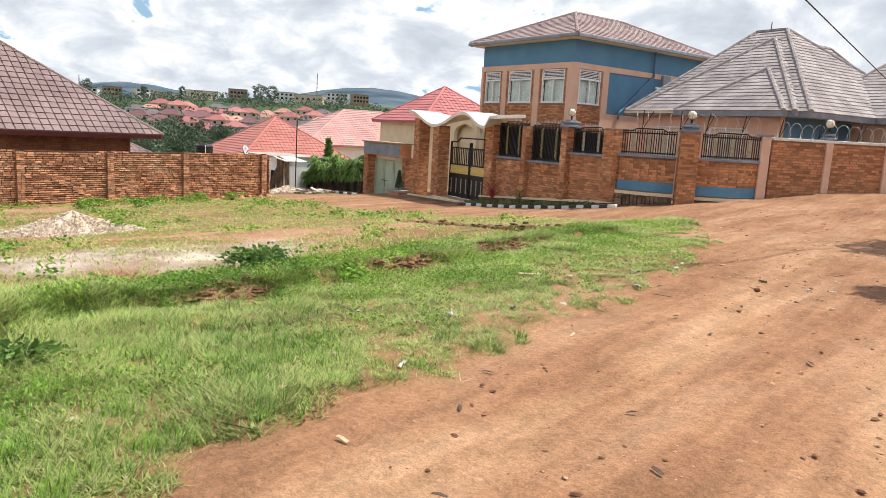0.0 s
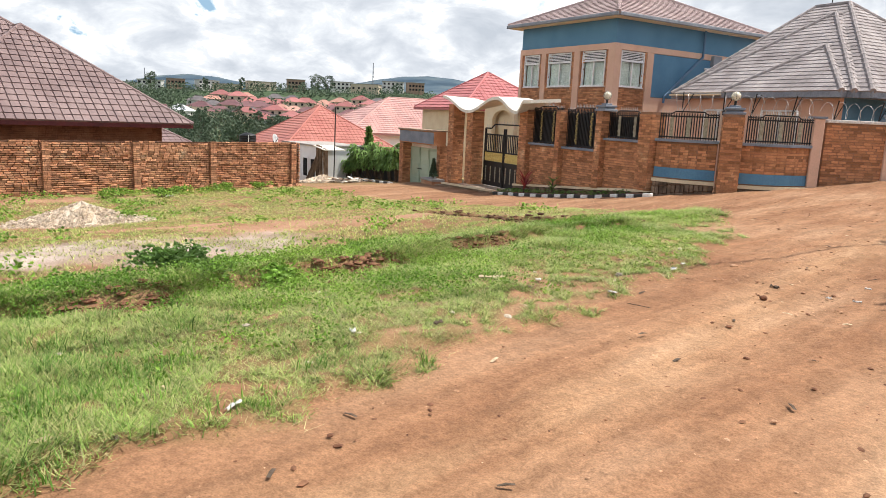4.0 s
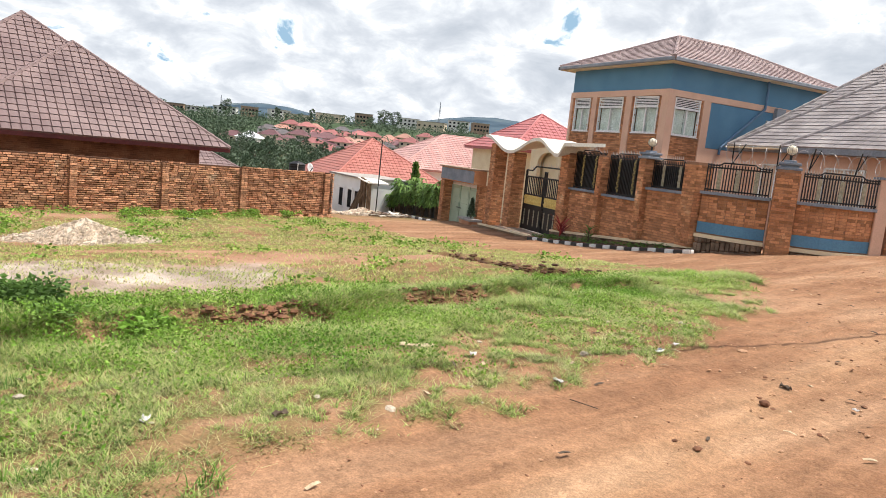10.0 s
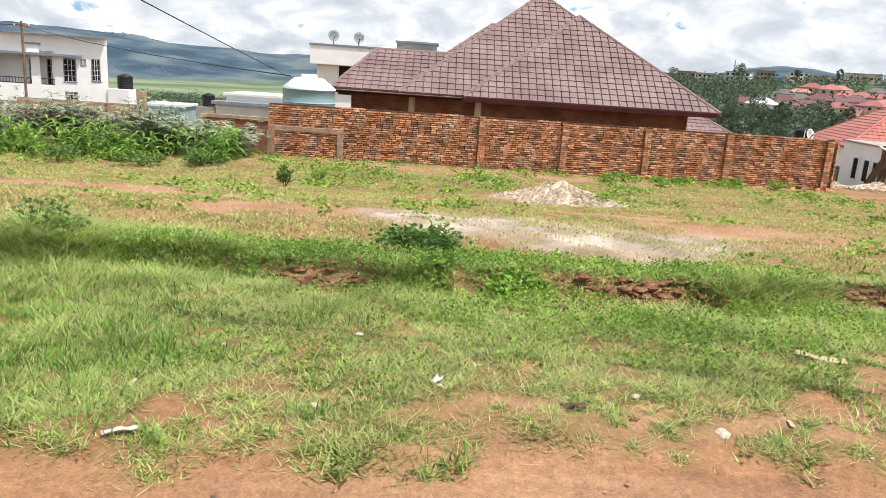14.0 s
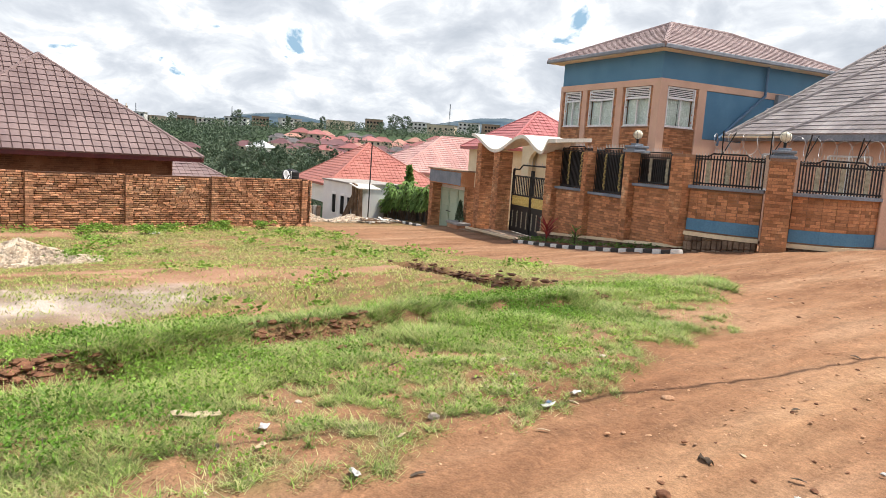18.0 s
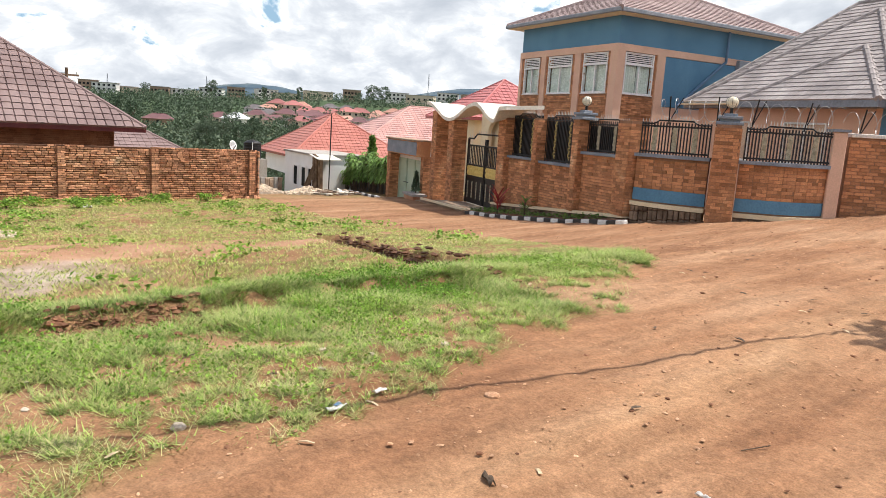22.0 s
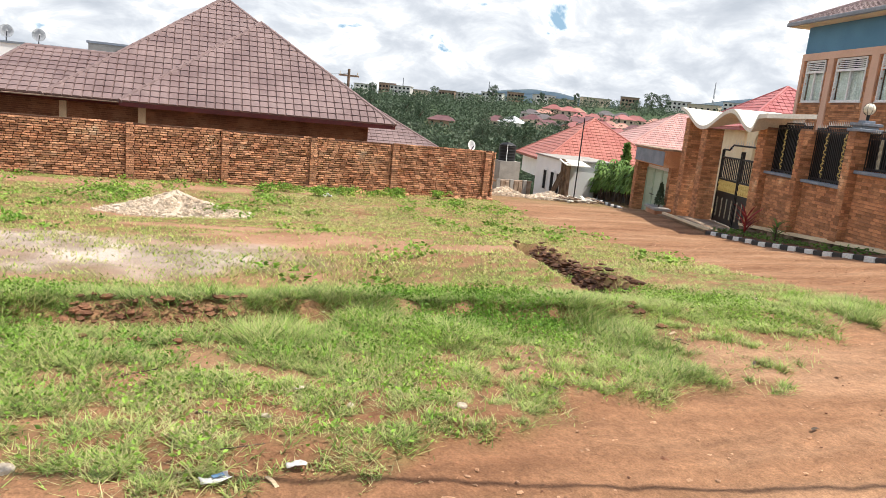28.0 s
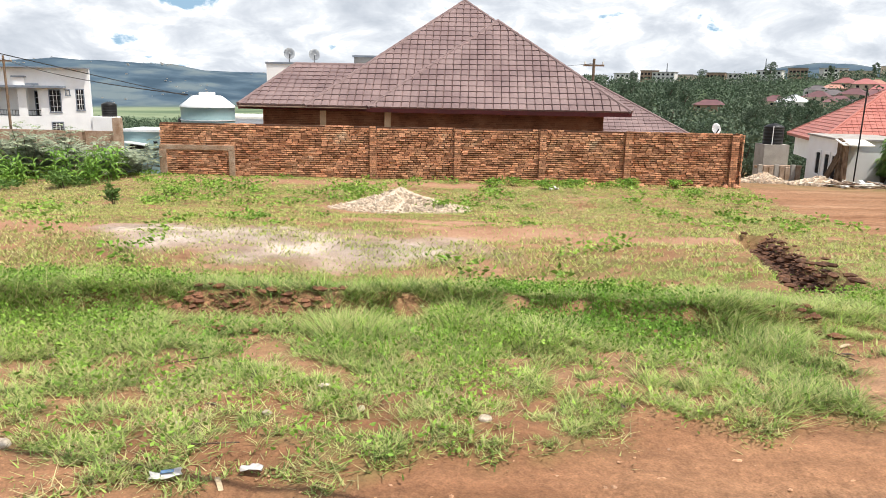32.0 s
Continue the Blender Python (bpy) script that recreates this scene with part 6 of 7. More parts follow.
# ---- vegetation ----
def blades(name, x, y, height, width, lean, mat, label, seed, joints=2, category="grass"):
    """Grass: each blade a bent, tapering strip."""
    rng = np.random.default_rng(seed)
    n = len(x)
    az = rng.uniform(0, 2 * math.pi, n)
    z = ground_height(x, y) - 0.01
    dx, dy = np.cos(az), np.sin(az)
    px, py = -dy, dx
    rows = []
    for k in range(joints + 1):
        t = k / joints
        h = height * (t - 0.25 * lean * t * t)
        out = height * lean * t ** 1.7
        w = width * (1 - 0.85 * t) / 2
        for s in (-1, 1):
            rows.append(np.stack((x + dx * out + s * px * w, y + dy * out + s * py * w, z + h), -1))
    V = np.stack(rows, 1)
    base = (np.arange(n) * (2 * joints + 2))[:, None]
    Q = np.concatenate([base + np.array((2 * k, 2 * k + 1, 2 * k + 3, 2 * k + 2)) for k in range(joints)], 0)
    ob = new(name, mesh_np(name, V, Q, mat))
    tagged(ob, label, category, kind="stuff")
    return ob


def scatter(n, x0, x1, y0, y1, seed, keep):
    rng = np.random.default_rng(seed)
    x, y = rng.uniform(x0, x1, n), rng.uniform(y0, y1, n)
    p = keep(x, y)
    ok = rng.random(n) < p
    return x[ok], y[ok]


rng6 = np.random.default_rng(60)


def tufts(n, x0, x1, y0, y1, seed, keep, k, spread):
    """Roots of blades that stand k to a tuft."""
    tx, ty = scatter(n, x0, x1, y0, y1, seed, keep)
    g = np.random.default_rng(seed + 1)
    size = g.random(len(tx))
    m = len(tx) * k
    return np.repeat(tx, k) + g.normal(size=m) * spread, np.repeat(ty, k) + g.normal(size=m) * spread, np.repeat(size, k)


# close turf, thick where the road passes it and thinner beyond the bank
for part_of_plot, n, zone, seed in (("short_grass", 640000, (-0.5, 15.0, 1.6, 5.6), 61), ("plot_turf", 330000, (-5, 17, 0.6, 9.5), 67)):
    x0, x1, y0, y1 = zone
    x, y = scatter(n, *zone, seed, cover if seed == 61 else lambda a, b: cover(a, b) * ((a < -0.5) | (a > 15.0) | (b < 1.6) | (b > 5.6)))
    h = 0.020 + 0.075 * rng6.random(len(x)) * (0.15 + 1.5 * lattice_noise(x, y, 2.6, 23) ** 2)
    h *= (0.60 + 0.40 * smooth_step(2.4, 4.2, y) + 0.6 * (1 - smooth_step(1.0, 3.5, x))) * (1 + 0.7 * np.exp(-((y - 4.6) / 1.0) ** 2))
    blades(part_of_plot, x, y, h, 0.0055 + 0.006 * rng6.random(len(x)), 0.7 + 1.1 * rng6.random(len(x)), M_GRASS, "short trampled green grass over red earth", seed + 1, 1)
# creeping rosettes that spread flat from one root
x, y, z_ = tufts(17500, -0.5, 15.0, 1.6, 6.2, 161, lambda a, b: cover(a, b) * (0.4 + 0.6 * smooth_step(0.3, 0.6, lattice_noise(a, b, 2.3, 35))), 18, 0.018)
h = (0.035 + 0.065 * z_) * (0.55 + 0.6 * rng6.random(len(x))) * (0.75 + 0.25 * smooth_step(2.6, 4.3, y))
blades("creeping_grass", x, y, h, 0.006 + 0.003 * rng6.random(len(x)), 0.7 + 0.9 * rng6.random(len(x)), M_GRASS, "creeping green grass in flat rosettes", 162, 2)
# dry blades near the road
x, y, z_ = tufts(26000, 0, 16, 1.2, 6.5, 63, lambda a, b: cover(a, b) * (0.06 + np.exp(-(np.maximum(b - 3.0, 0) / 1.1) ** 2)) * (0.35 + 0.9 * lattice_noise(a, b, 0.9, 31)) * (0.15 + 0.85 * smooth_step(2.5, 6.5, a)), 14, 0.045)
blades("dry_grass", x, y, 0.02 + 0.05 * rng6.random(len(x)), 0.0055, 1.0 + 0.8 * rng6.random(len(x)), M_GRASS_DRY, "dry straw coloured grass along the road", 64, 1)
# taller tufts, thick along the top and foot of the bank and at the west end
x, y, z_ = tufts(6500, -6, 17, 1.8, 9.0, 65, lambda a, b: cover(a, b) * (0.16 + 0.9 * np.exp(-((b - 5.2) / 0.9) ** 2) + 0.6 * (1 - smooth_step(0.5, 4.0, a))) * smooth_step(0.30, 0.70, lattice_noise(a, b, 0.7, 24)), 28, 0.04)
h = (0.05 + 0.12 * z_ * np.maximum(smooth_step(2.6, 4.4, y), 1 - smooth_step(0.5, 3.0, x))) * (0.5 + 0.6 * rng6.random(len(x)))
blades("grass_tufts", x, y, h, 0.006, 0.4 + 0.5 * rng6.random(len(x)), M_GRASS_LUSH, "tall bright green grass tufts on the bank", 66, 2)
# rank dark grass in the west of the plot
x, y, z_ = tufts(6500, -4, 4.5, 1.9, 8.0, 165, lambda a, b: cover(a, b) * (1 - smooth_step(1.5, 4.5, a)) * smooth_step(0.25, 0.6, lattice_noise(a, b, 1.3, 38)), 24, 0.05)
h = (0.06 + 0.09 * z_) * (0.5 + 0.6 * rng6.random(len(x)))
blades("rank_grass", x, y, h, 0.007, 0.4 + 0.6 * rng6.random(len(x)), M_GRASS_DEEP, "rank deep green grass at the west end", 166, 2)
# the field beyond
x, y = scatter(300000, -16, 19.5, 8.5, 26.5, 67, cover)
h = 0.03 + 0.05 * rng6.random(len(x)) * (0.4 + lattice_noise(x, y, 0.8, 25))
blades("field_grass", x, y, h, 0.024, 0.7 + 0.6 * rng6.random(len(x)), M_GRASS_FIELD, "low patchy grass over the plot", 68, 1)
x, y = scatter(120000, -16, 19.5, 8.5, 26.5, 69, lambda a, b: cover(a, b) * smooth_step(0.3, 0.75, lattice_noise(a, b, 0.35, 26)))
blades("yellow_grass", x, y, 0.03 + 0.05 * rng6.random(len(x)), 0.022, 0.8, M_GRASS_DRY, "yellowing low grass over the plot", 70, 1)


def leaf_cloud(name, centres, size, mat, seed, up=0.4):
    """Many small folded leaves, each two facets along a midrib."""
    rng = np.random.default_rng(seed)
    c = np.asarray(centres, float)
    n = len(c)
    d = rng.normal(size=(n, 3))
    d[:, 2] = np.abs(d[:, 2]) * up
    d /= np.linalg.norm(d, axis=1)[:, None]
    q = rng.normal(size=(n, 3))
    s = np.cross(d, q)
    s /= np.linalg.norm(s, axis=1)[:, None]
    nn = np.cross(s, d)
    L = (size * rng.uniform(0.6, 1.3, n))[:, None]
    a, tip = c, c + d * L
    m1, m2 = c + d * L * 0.45 + s * L * 0.26 + nn * L * 0.08, c + d * L * 0.45 - s * L * 0.26 + nn * L * 0.08
    V = np.stack((a, m1, tip, m2), 1)
    Q = np.arange(4 * n).reshape(n, 4)
    return mesh_np(name, V, Q, mat)


# broad leaved weeds low on the bank and through the plot
def weed_points(n, x0, x1, y0, y1, seed, keep, spread, tall):
    wx, wy = scatter(n, x0, x1, y0, y1, seed, keep)
    rng = np.random.default_rng(seed + 1)
    m = 26
    px = np.repeat(wx, m) + rng.normal(size=len(wx) * m) * spread
    py = np.repeat(wy, m) + rng.normal(size=len(wx) * m) * spread
    hh = np.repeat(tall * (0.4 + 0.8 * rng.random(len(wx))), m) * rng.random(len(px))
    return np.stack((px, py, ground_height(px, py) + 0.01 + hh), -1)


pts = weed_points(11000, -3, 13, 2.6, 7.0, 71, lambda a, b: cover(a, b) * (0.22 + np.exp(-((b - 4.9) / 0.9) ** 2)) * smooth_step(0.35, 0.7, lattice_noise(a, b, 0.8, 27)), 0.07, 0.10)
tagged(new("weeds", leaf_cloud("weeds", pts, 0.027, M_WEED, 72, 0.9)), "broad leaved green weeds on the bank", "weeds", kind="stuff")
pts = weed_points(3400, -14, 18.4, 9, 25.4, 73, lambda a, b: cover(a, b) * smooth_step(0.45, 0.8, lattice_noise(a, b, 0.5, 28)) * (0.25 + 0.9 * smooth_step(18, 23, b)), 0.13, 0.16)
tagged(new("field_weeds", leaf_cloud("field_weeds", pts, 0.10, M_WEED, 74)), "leafy weeds in the far grass by the wall", "weeds", kind="stuff")


def bush(name, x, y, r, h, n, leaf, mat, label, seed, category="bush", stems=5, z=None):
    b = thing(name, pose(x, y, gz(x, y) if z is None else z), label, category)
    rng = np.random.default_rng(seed)
    lumps = np.stack((rng.normal(size=9) * r * 0.45, rng.normal(size=9) * r * 0.45, h * (0.35 + 0.6 * rng.random(9))), -1)
    which = rng.integers(0, 9, n)
    p = lumps[which] + rng.normal(size=(n, 3)) * np.array((r * 0.25, r * 0.25, h * 0.16))
    p[:, 2] = np.clip(p[:, 2], 0.02, None)
    part("leaves", leaf_cloud("leaves", p, leaf, mat, seed + 1), None, b)
    for i in range(stems):
        q = lumps[i]
        part("stem", rod((q[0] * 0.15, q[1] * 0.15, -0.05), q, 0.012 + 0.01 * h, 6, None, 0.006), M_BARK, b)
    return b


bush("leafy_plant", 3.95, 4.95, 0.36, 0.17, 1700, 0.055, M_LEAF, "dark green leafy clump on the grass bank", 81)
bush("leafy_plant", 4.75, 4.45, 0.24, 0.16, 400, 0.055, M_WEED, "bright green leafy weed on the grass bank", 83)
bush("leafy_plant", 1.4, 3.6, 0.20, 0.12, 300, 0.065, M_LEAF, "broad leaved weed in the near grass", 85)
bush("leafy_plant", 1.1, 5.0, 0.4, 0.18, 900, 0.055, M_LEAF, "dark green leafy clump on the grass bank", 87)
bush("leafy_plant", -1.6, 5.3, 0.5, 0.22, 1000, 0.06, M_LEAF, "dark green leafy clump on the grass bank", 89)
for i, (bx, by) in enumerate(((9.9, 23.6), (10.8, 24.3), (11.6, 23.2), (12.7, 24.2), (0.9, 19.6), (14.5, 24.4), (8.3, 18.0), (16.2, 24.6))):
    bush("leafy_plant", bx, by, 0.38, 0.26, 420, 0.08, M_WEED, "small green weed clump in the plot", 90 + 2 * i)

# maize and cassava at the west end
def maize_meshes(seed, h):
    rng = np.random.default_rng(seed)
    V, Q = [], []
    for i in range(9):
        a, t = i * 2.5 + rng.uniform(-0.3, 0.3), 0.12 + 0.85 * i / 9
        L, w = h * rng.uniform(0.45, 0.65), 0.05 * h
        k_ = len(V)
        for q in range(6):
            u = q / 5
            r, z = L * u * 0.8, h * t + L * (0.75 * u - 0.85 * u * u)
            ww = w * (0.6 + 1.2 * u * (1 - u)) * (1 - u ** 4)
            c, s = math.cos(a), math.sin(a)
            V += [(r * c - s * ww, r * s + c * ww, z + 0.02), (r * c, r * s, z), (r * c + s * ww, r * s - c * ww, z + 0.02)]
        for q in range(5):
            b = k_ + 3 * q
            Q += [(b, b + 1, b + 4, b + 3), (b + 1, b + 2, b + 5, b + 4)]
    return mesh_np("leaves", V, Q, M_MAIZE), bm_mesh("stalk", rod((0, 0, -0.05), (0, 0, h), 0.018, 6, None, 0.008), M_MAIZE)


rw = random.Random(14)
MAIZE = [maize_meshes(500 + i, h) for i, h in enumerate((0.85, 1.0, 1.1, 0.7))]
for i in range(150):
    u = rw.random()
    bx = -16 + 13.6 * u
    by = 17.2 + 4.2 * u + rw.uniform(0.2, 3.4)
    mz = thing("maize_plant", pose(bx, by, gz(bx, by), rw.uniform(-6, 6), rw.uniform(-6, 6), rw.uniform(0, 360)), "bright green maize plant in the overgrown corner", "maize", "maize plants")
    for nm, me in zip(("leaves", "stalk"), MAIZE[i % 4]):
        part(nm, me, None, mz)


def cassava_meshes(seed, h):
    """Thin forked stems, each ending in tufts of narrow drooping leaflets."""
    rng = np.random.default_rng(seed)
    bm = bmesh.new()
    C = []
    for i in range(6):
        a, r = rng.uniform(0, 6.283), rng.uniform(0.2, 0.75)
        top = np.array((r * math.cos(a), r * math.sin(a), h * rng.uniform(0.55, 1.0)))
        rod((0.1 * top[0], 0.1 * top[1], -0.1), top, 0.014, 5, bm, 0.006)
        for t in range(17):
            p = top * (0.30 + 0.72 * t / 16) + rng.normal(size=3) * (0.20, 0.20, 0.12)
            C.append(p)
    V, Q = [], []
    for p in C:
        for q in range(8):
            a = q * 0.785 + rng.uniform(-0.2, 0.2)
            L = rng.uniform(0.16, 0.30)
            d = np.array((math.cos(a), math.sin(a), rng.uniform(-0.5, 0.2)))
            s = np.array((-math.sin(a), math.cos(a), 0.0)) * L * 0.19
            k_ = len(V)
            V += [p, p + d * L * 0.5 + s, p + d * L, p + d * L * 0.5 - s]
            Q.append((k_, k_ + 1, k_ + 2, k_ + 3))
    return mesh_np("leaves", V, Q, M_LEAF_GREY), bm_mesh("stem", bm, M_BARK)


CASSAVA = [cassava_meshes(520 + i, h) for i, h in enumerate((1.9, 1.6, 1.3, 2.1))]
for i in range(46):
    u = rw.random()
    bx = -15.5 + 12.6 * u
    by = rw.uniform(22.6, 27.5) + (1.0 if u > 0.85 else 0)
    s = (1.0 - 0.35 * u ** 3) * rw.uniform(0.85, 1.1)
    cs = thing("cassava_shrub", pose(bx, by, gz(bx, by), 0, 0, rw.uniform(0, 360)) @ Matrix.Diagonal((1, 1, s, 1)), "grey green cassava shrub with drooping leaves", "shrub", "cassava shrubs")
    for nm, me in zip(("leaves", "stem"), CASSAVA[i % 4]):
        part(nm, me, None, cs)
for i in range(34):
    bx = rw.uniform(-15, -2.6)
    by = 16.6 + 0.30 * (bx + 16) + rw.uniform(-0.5, 5.5)
    bush("weed_bush", bx, by, 0.5, rw.uniform(0.25, 0.55), 520, 0.10, M_WEED if i % 2 else M_LEAF, "low leafy green weed in the overgrown corner", 220 + 2 * i, "weed", 3)
bush("weed_bush", 0.4, 17.4, 0.22, 0.5, 260, 0.10, M_LEAF, "single dark green weed in the plot", 218, "weed", 3)

# hedge before the dark fence on the lane
lane = thing("sheet_fence", WALL, "dark grey sheet fence beside the lane", "fence")
for i in range(10):
    x0 = -22.65 + i * 1.15
    part("sheet", box(x0, x0 + 1.12, 0.25, 0.29, -4.6, -0.75 + 0.02 * (i % 2)), M_IRON, lane)


def hedge_shrub(x, y, z, h, seed):
    """Several bare stems, each with whorls of long drooping leaves in its upper half."""
    f = thing("hedge_shrub", pose(x, y, z), "shrub with long drooping green leaves before a dark fence", "shrub", "shrubs along the lane")
    rng = np.random.default_rng(seed)
    V, Q = [], []
    for i in range(7):
        a, r = rng.uniform(0, 6.283), rng.uniform(0.1, 0.55)
        top = np.array((r * math.cos(a), r * math.sin(a), h * rng.uniform(0.75, 1.05)))
        part("stem", rod((0.2 * top[0], 0.2 * top[1], -0.1), top, 0.03, 6, None, 0.012), M_BARK, f)
        for w in range(5):
            base = top * (0.45 + 0.55 * w / 4)
            for q in range(9):
                az, L = q * 0.7 + rng.uniform(-0.3, 0.3), rng.uniform(0.30, 0.5)
                d, sd = np.array((math.cos(az), math.sin(az), 0)), np.array((-math.sin(az), math.cos(az), 0))
                k_ = len(V)
                for u, ww in ((0.0, 0.01), (0.35, 0.055), (0.7, 0.05), (1.0, 0.004)):
                    c = base + d * L * u * 0.8 + np.array((0, 0, L * (0.45 * u - 0.95 * u * u)))
                    V += [c - sd * ww, c + sd * ww]
                Q += [(k_ + 2 * j, k_ + 2 * j + 1, k_ + 2 * j + 3, k_ + 2 * j + 2) for j in range(3)]
    part("leaves", mesh_np("leaves", V, Q, M_LEAF_GLOSSY), None, f)


for i in range(9):
    p = WALL @ Vector((-20.4 + i * 1.05, -0.35 + 0.1 * (i % 2), 0))
    hedge_shrub(p.x, p.y, gz(p.x, p.y) + 0.15, 1.65 + 0.18 * (i % 3), 260 + i)
for i in range(16):
    a, b = WALL @ Vector((-20 + 0.62 * i, -1.25, 0)), WALL @ Vector((-19.42 + 0.62 * i, -1.25, 0))
    kb = new("kerb_block", bm_mesh("kerb_block", box(0, 0.56, -0.07, 0.07, -0.15, 0.13, 0.02), M_KERB_W if i % 2 else M_KERB_B))
    kb.matrix_world = Matrix.Translation((a.x, a.y, gz(a.x, a.y))) @ Matrix.Rotation(math.atan2(b.y - a.y, b.x - a.x), 4, "Z")
    tagged(kb, "white painted concrete kerb block" if i % 2 else "black painted concrete kerb block", "kerb", "kerb blocks along the lane")


def conifer(m, h, r, label, seed, leaf=0.09, n=900):
    c = thing("conifer", m, label, "tree")
    rng = np.random.default_rng(seed)
    t = rng.random(n)
    a = rng.uniform(0, 6.283, n)
    rr = r * (1 - t) ** 0.7 * (0.6 + 0.4 * rng.random(n))
    part("foliage", leaf_cloud("foliage", np.stack((rr * np.cos(a), rr * np.sin(a), 0.1 + t * (h - 0.15)), -1), leaf, M_LEAF if leaf > 0.1 else M_LEAF_DARK, seed, 1.5), None, c)
    part("trunk", rod((0, 0, 0), (0, 0, h * 0.8), 0.03, 6), M_BARK, c)


p = WALL @ Vector((-5.9, -0.85, 0))
conifer(Matrix.Translation((p.x, p.y, -1.55)), 1.0, 0.2, "small clipped conifer in the gate planter", 300)
conifer(pose(32.6, 38.3, -3.4), 3.9, 0.5, "slim green conifer behind the hedge", 301, 0.24, 2200)


# plants in the strip along the villa wall
def fan_plant(x, y, h, n, mat, label, seed, drop=0.4):
    p = WALL @ Vector((x, y, 0))
    f = thing("garden_plant", Matrix.Translation((p.x, p.y, gz(p.x, p.y) + 0.08)), label, "plant")
    rng = random.Random(seed)
    part("stem", rod((0, 0, 0), (0, 0, h * 0.55), 0.025, 6), M_BARK, f)
    for i in range(n):
        a, t = rng.uniform(0, 6.283), 0.25 + 0.75 * i / n
        L, w = h * rng.uniform(0.42, 0.62), 0.035
        base = Vector((0, 0, h * 0.55 * t))
        d, s = Vector((math.cos(a), math.sin(a), 0)), Vector((-math.sin(a), math.cos(a), 0))
        bm = bmesh.new()
        prev = None
        for q in range(5):
            u = q / 4
            c = base + d * L * u * 0.75 + Vector((0, 0, L * (u * 0.9 - drop * u * u)))
            ww = w * (0.5 + 1.4 * u * (1 - u)) * (1 - u ** 3)
            pr = (bm.verts.new(c - s * ww), bm.verts.new(c + s * ww + Vector((0, 0, 0.004))))
            if prev:
                bm.faces.new((prev[0], prev[1], pr[1], pr[0]))
            prev = pr
        part("leaf", bm, mat, f)


fan_plant(2.1, -0.75, 1.15, 22, M_LEAF_RED, "red leaved garden plant by the villa wall", 5, 0.3)
fan_plant(3.9, -0.70, 0.95, 20, M_LEAF, "green arching garden plant by the villa wall", 6, 0.6)
pts = []
rs = np.random.default_rng(310)
sx, sy = 0.6 + 7.0 * rs.random(900) ** 1.8, rs.uniform(0, 1, 900)
for a, b in zip(sx, sy):
    p = WALL @ Vector((a, -0.2 - b * (0.95 - 0.08 * a), 0))
    pts.append((p.x, p.y, gz(p.x, p.y) + 0.10 + 0.12 * rs.random()))
tagged(new("border_plants", leaf_cloud("border_plants", pts, 0.08, M_LEAF, 311)), "low green border plants inside the kerb", "plants", kind="stuff")


# ---- trees ----
def tree_meshes(seed, h, spread, leaf, n, mat, low=0.24):
    """Trunk with limbs, and a crown of leaf clumps with gaps; returns two meshes."""
    rng = np.random.default_rng(seed)
    bm = rod((0, 0, -0.6), (0.02 * h, 0, h * 0.5), 0.028 * h, 7, None, 0.016 * h)
    lumps = []
    for i in range(15):
        a = i * 2.4 + rng.uniform(-0.4, 0.4)
        t = low + (0.96 - low) * (i / 14)
        r = spread * (1.05 - 0.75 * abs(t - 0.6)) * rng.uniform(0.45, 1.0)
        c = np.array((r * math.cos(a), r * math.sin(a), h * t))
        if i % 2 == 0:
            rod((0.015 * h, 0, h * min(0.5, t * 0.7)), c, 0.012 * h, 5, bm, 0.004 * h)
        lumps.append((c, spread * rng.uniform(0.28, 0.5)))
    P = []
    for c, r in lumps:
        v = rng.normal(size=(n // 15, 3))
        v /= np.linalg.norm(v, axis=1)[:, None]
        P.append(c + v * r * rng.uniform(0.55, 1.05, (len(v), 1)) * np.array((1, 1, 0.75)))
    return bm_mesh("trunk", bm, M_BARK), leaf_cloud("crown", np.concatenate(P), leaf, mat, seed + 1, 0.9)


VARIANTS = [tree_meshes(400 + 7 * i, h, s, 0.05 * h, 2600, m) for i, (h, s, m) in enumerate(((9, 3.4, M_LEAF_DARK), (11, 3.0, M_LEAF_DARK), (7, 3.2, M_LEAF_HAZED), (12, 2.4, M_LEAF_HAZED), (8, 3.8, M_LEAF_DARK), (10, 3.2, M_LEAF_HAZED)))]


def plant_tree(x, y, size, kind, turn, group, label="leafy green tree on the valley slope"):
    t = thing("tree", Matrix.Translation((x, y, gz(x, y))) @ Matrix.Rotation(turn, 4, "Z") @ Matrix.Diagonal((size, size, size, 1)), label, "tree", group)
    for nm, me in zip(("trunk", "crown"), VARIANTS[kind]):
        part(nm, me, None, t)


LONE = ((425, 23.9, 5), (430, 22.7, 1), (400, 18.4, 6))


def hides_house(ang, d):
    return any(abs(ang - a) < 1.3 and h - 75 < d < h + 8 for h, a, _ in LONE)


rt = random.Random(41)
placed = 0
while placed < 280:
    ang, d = math.radians(rt.uniform(-3, 44)), 75 + 345 * rt.random() ** 0.8
    x, y = 6 + d * math.sin(ang), d * math.cos(ang)
    if hides_house(math.degrees(ang), d) or math.degrees(ang) > 24 and d > 370 and rt.random() < 0.7:
        continue
    plant_tree(x, y, rt.uniform(0.6, 1.15) * (0.75 if d < 110 else 1.0), rt.randrange(6), rt.uniform(0, 6.28), "trees in the valley")
    placed += 1

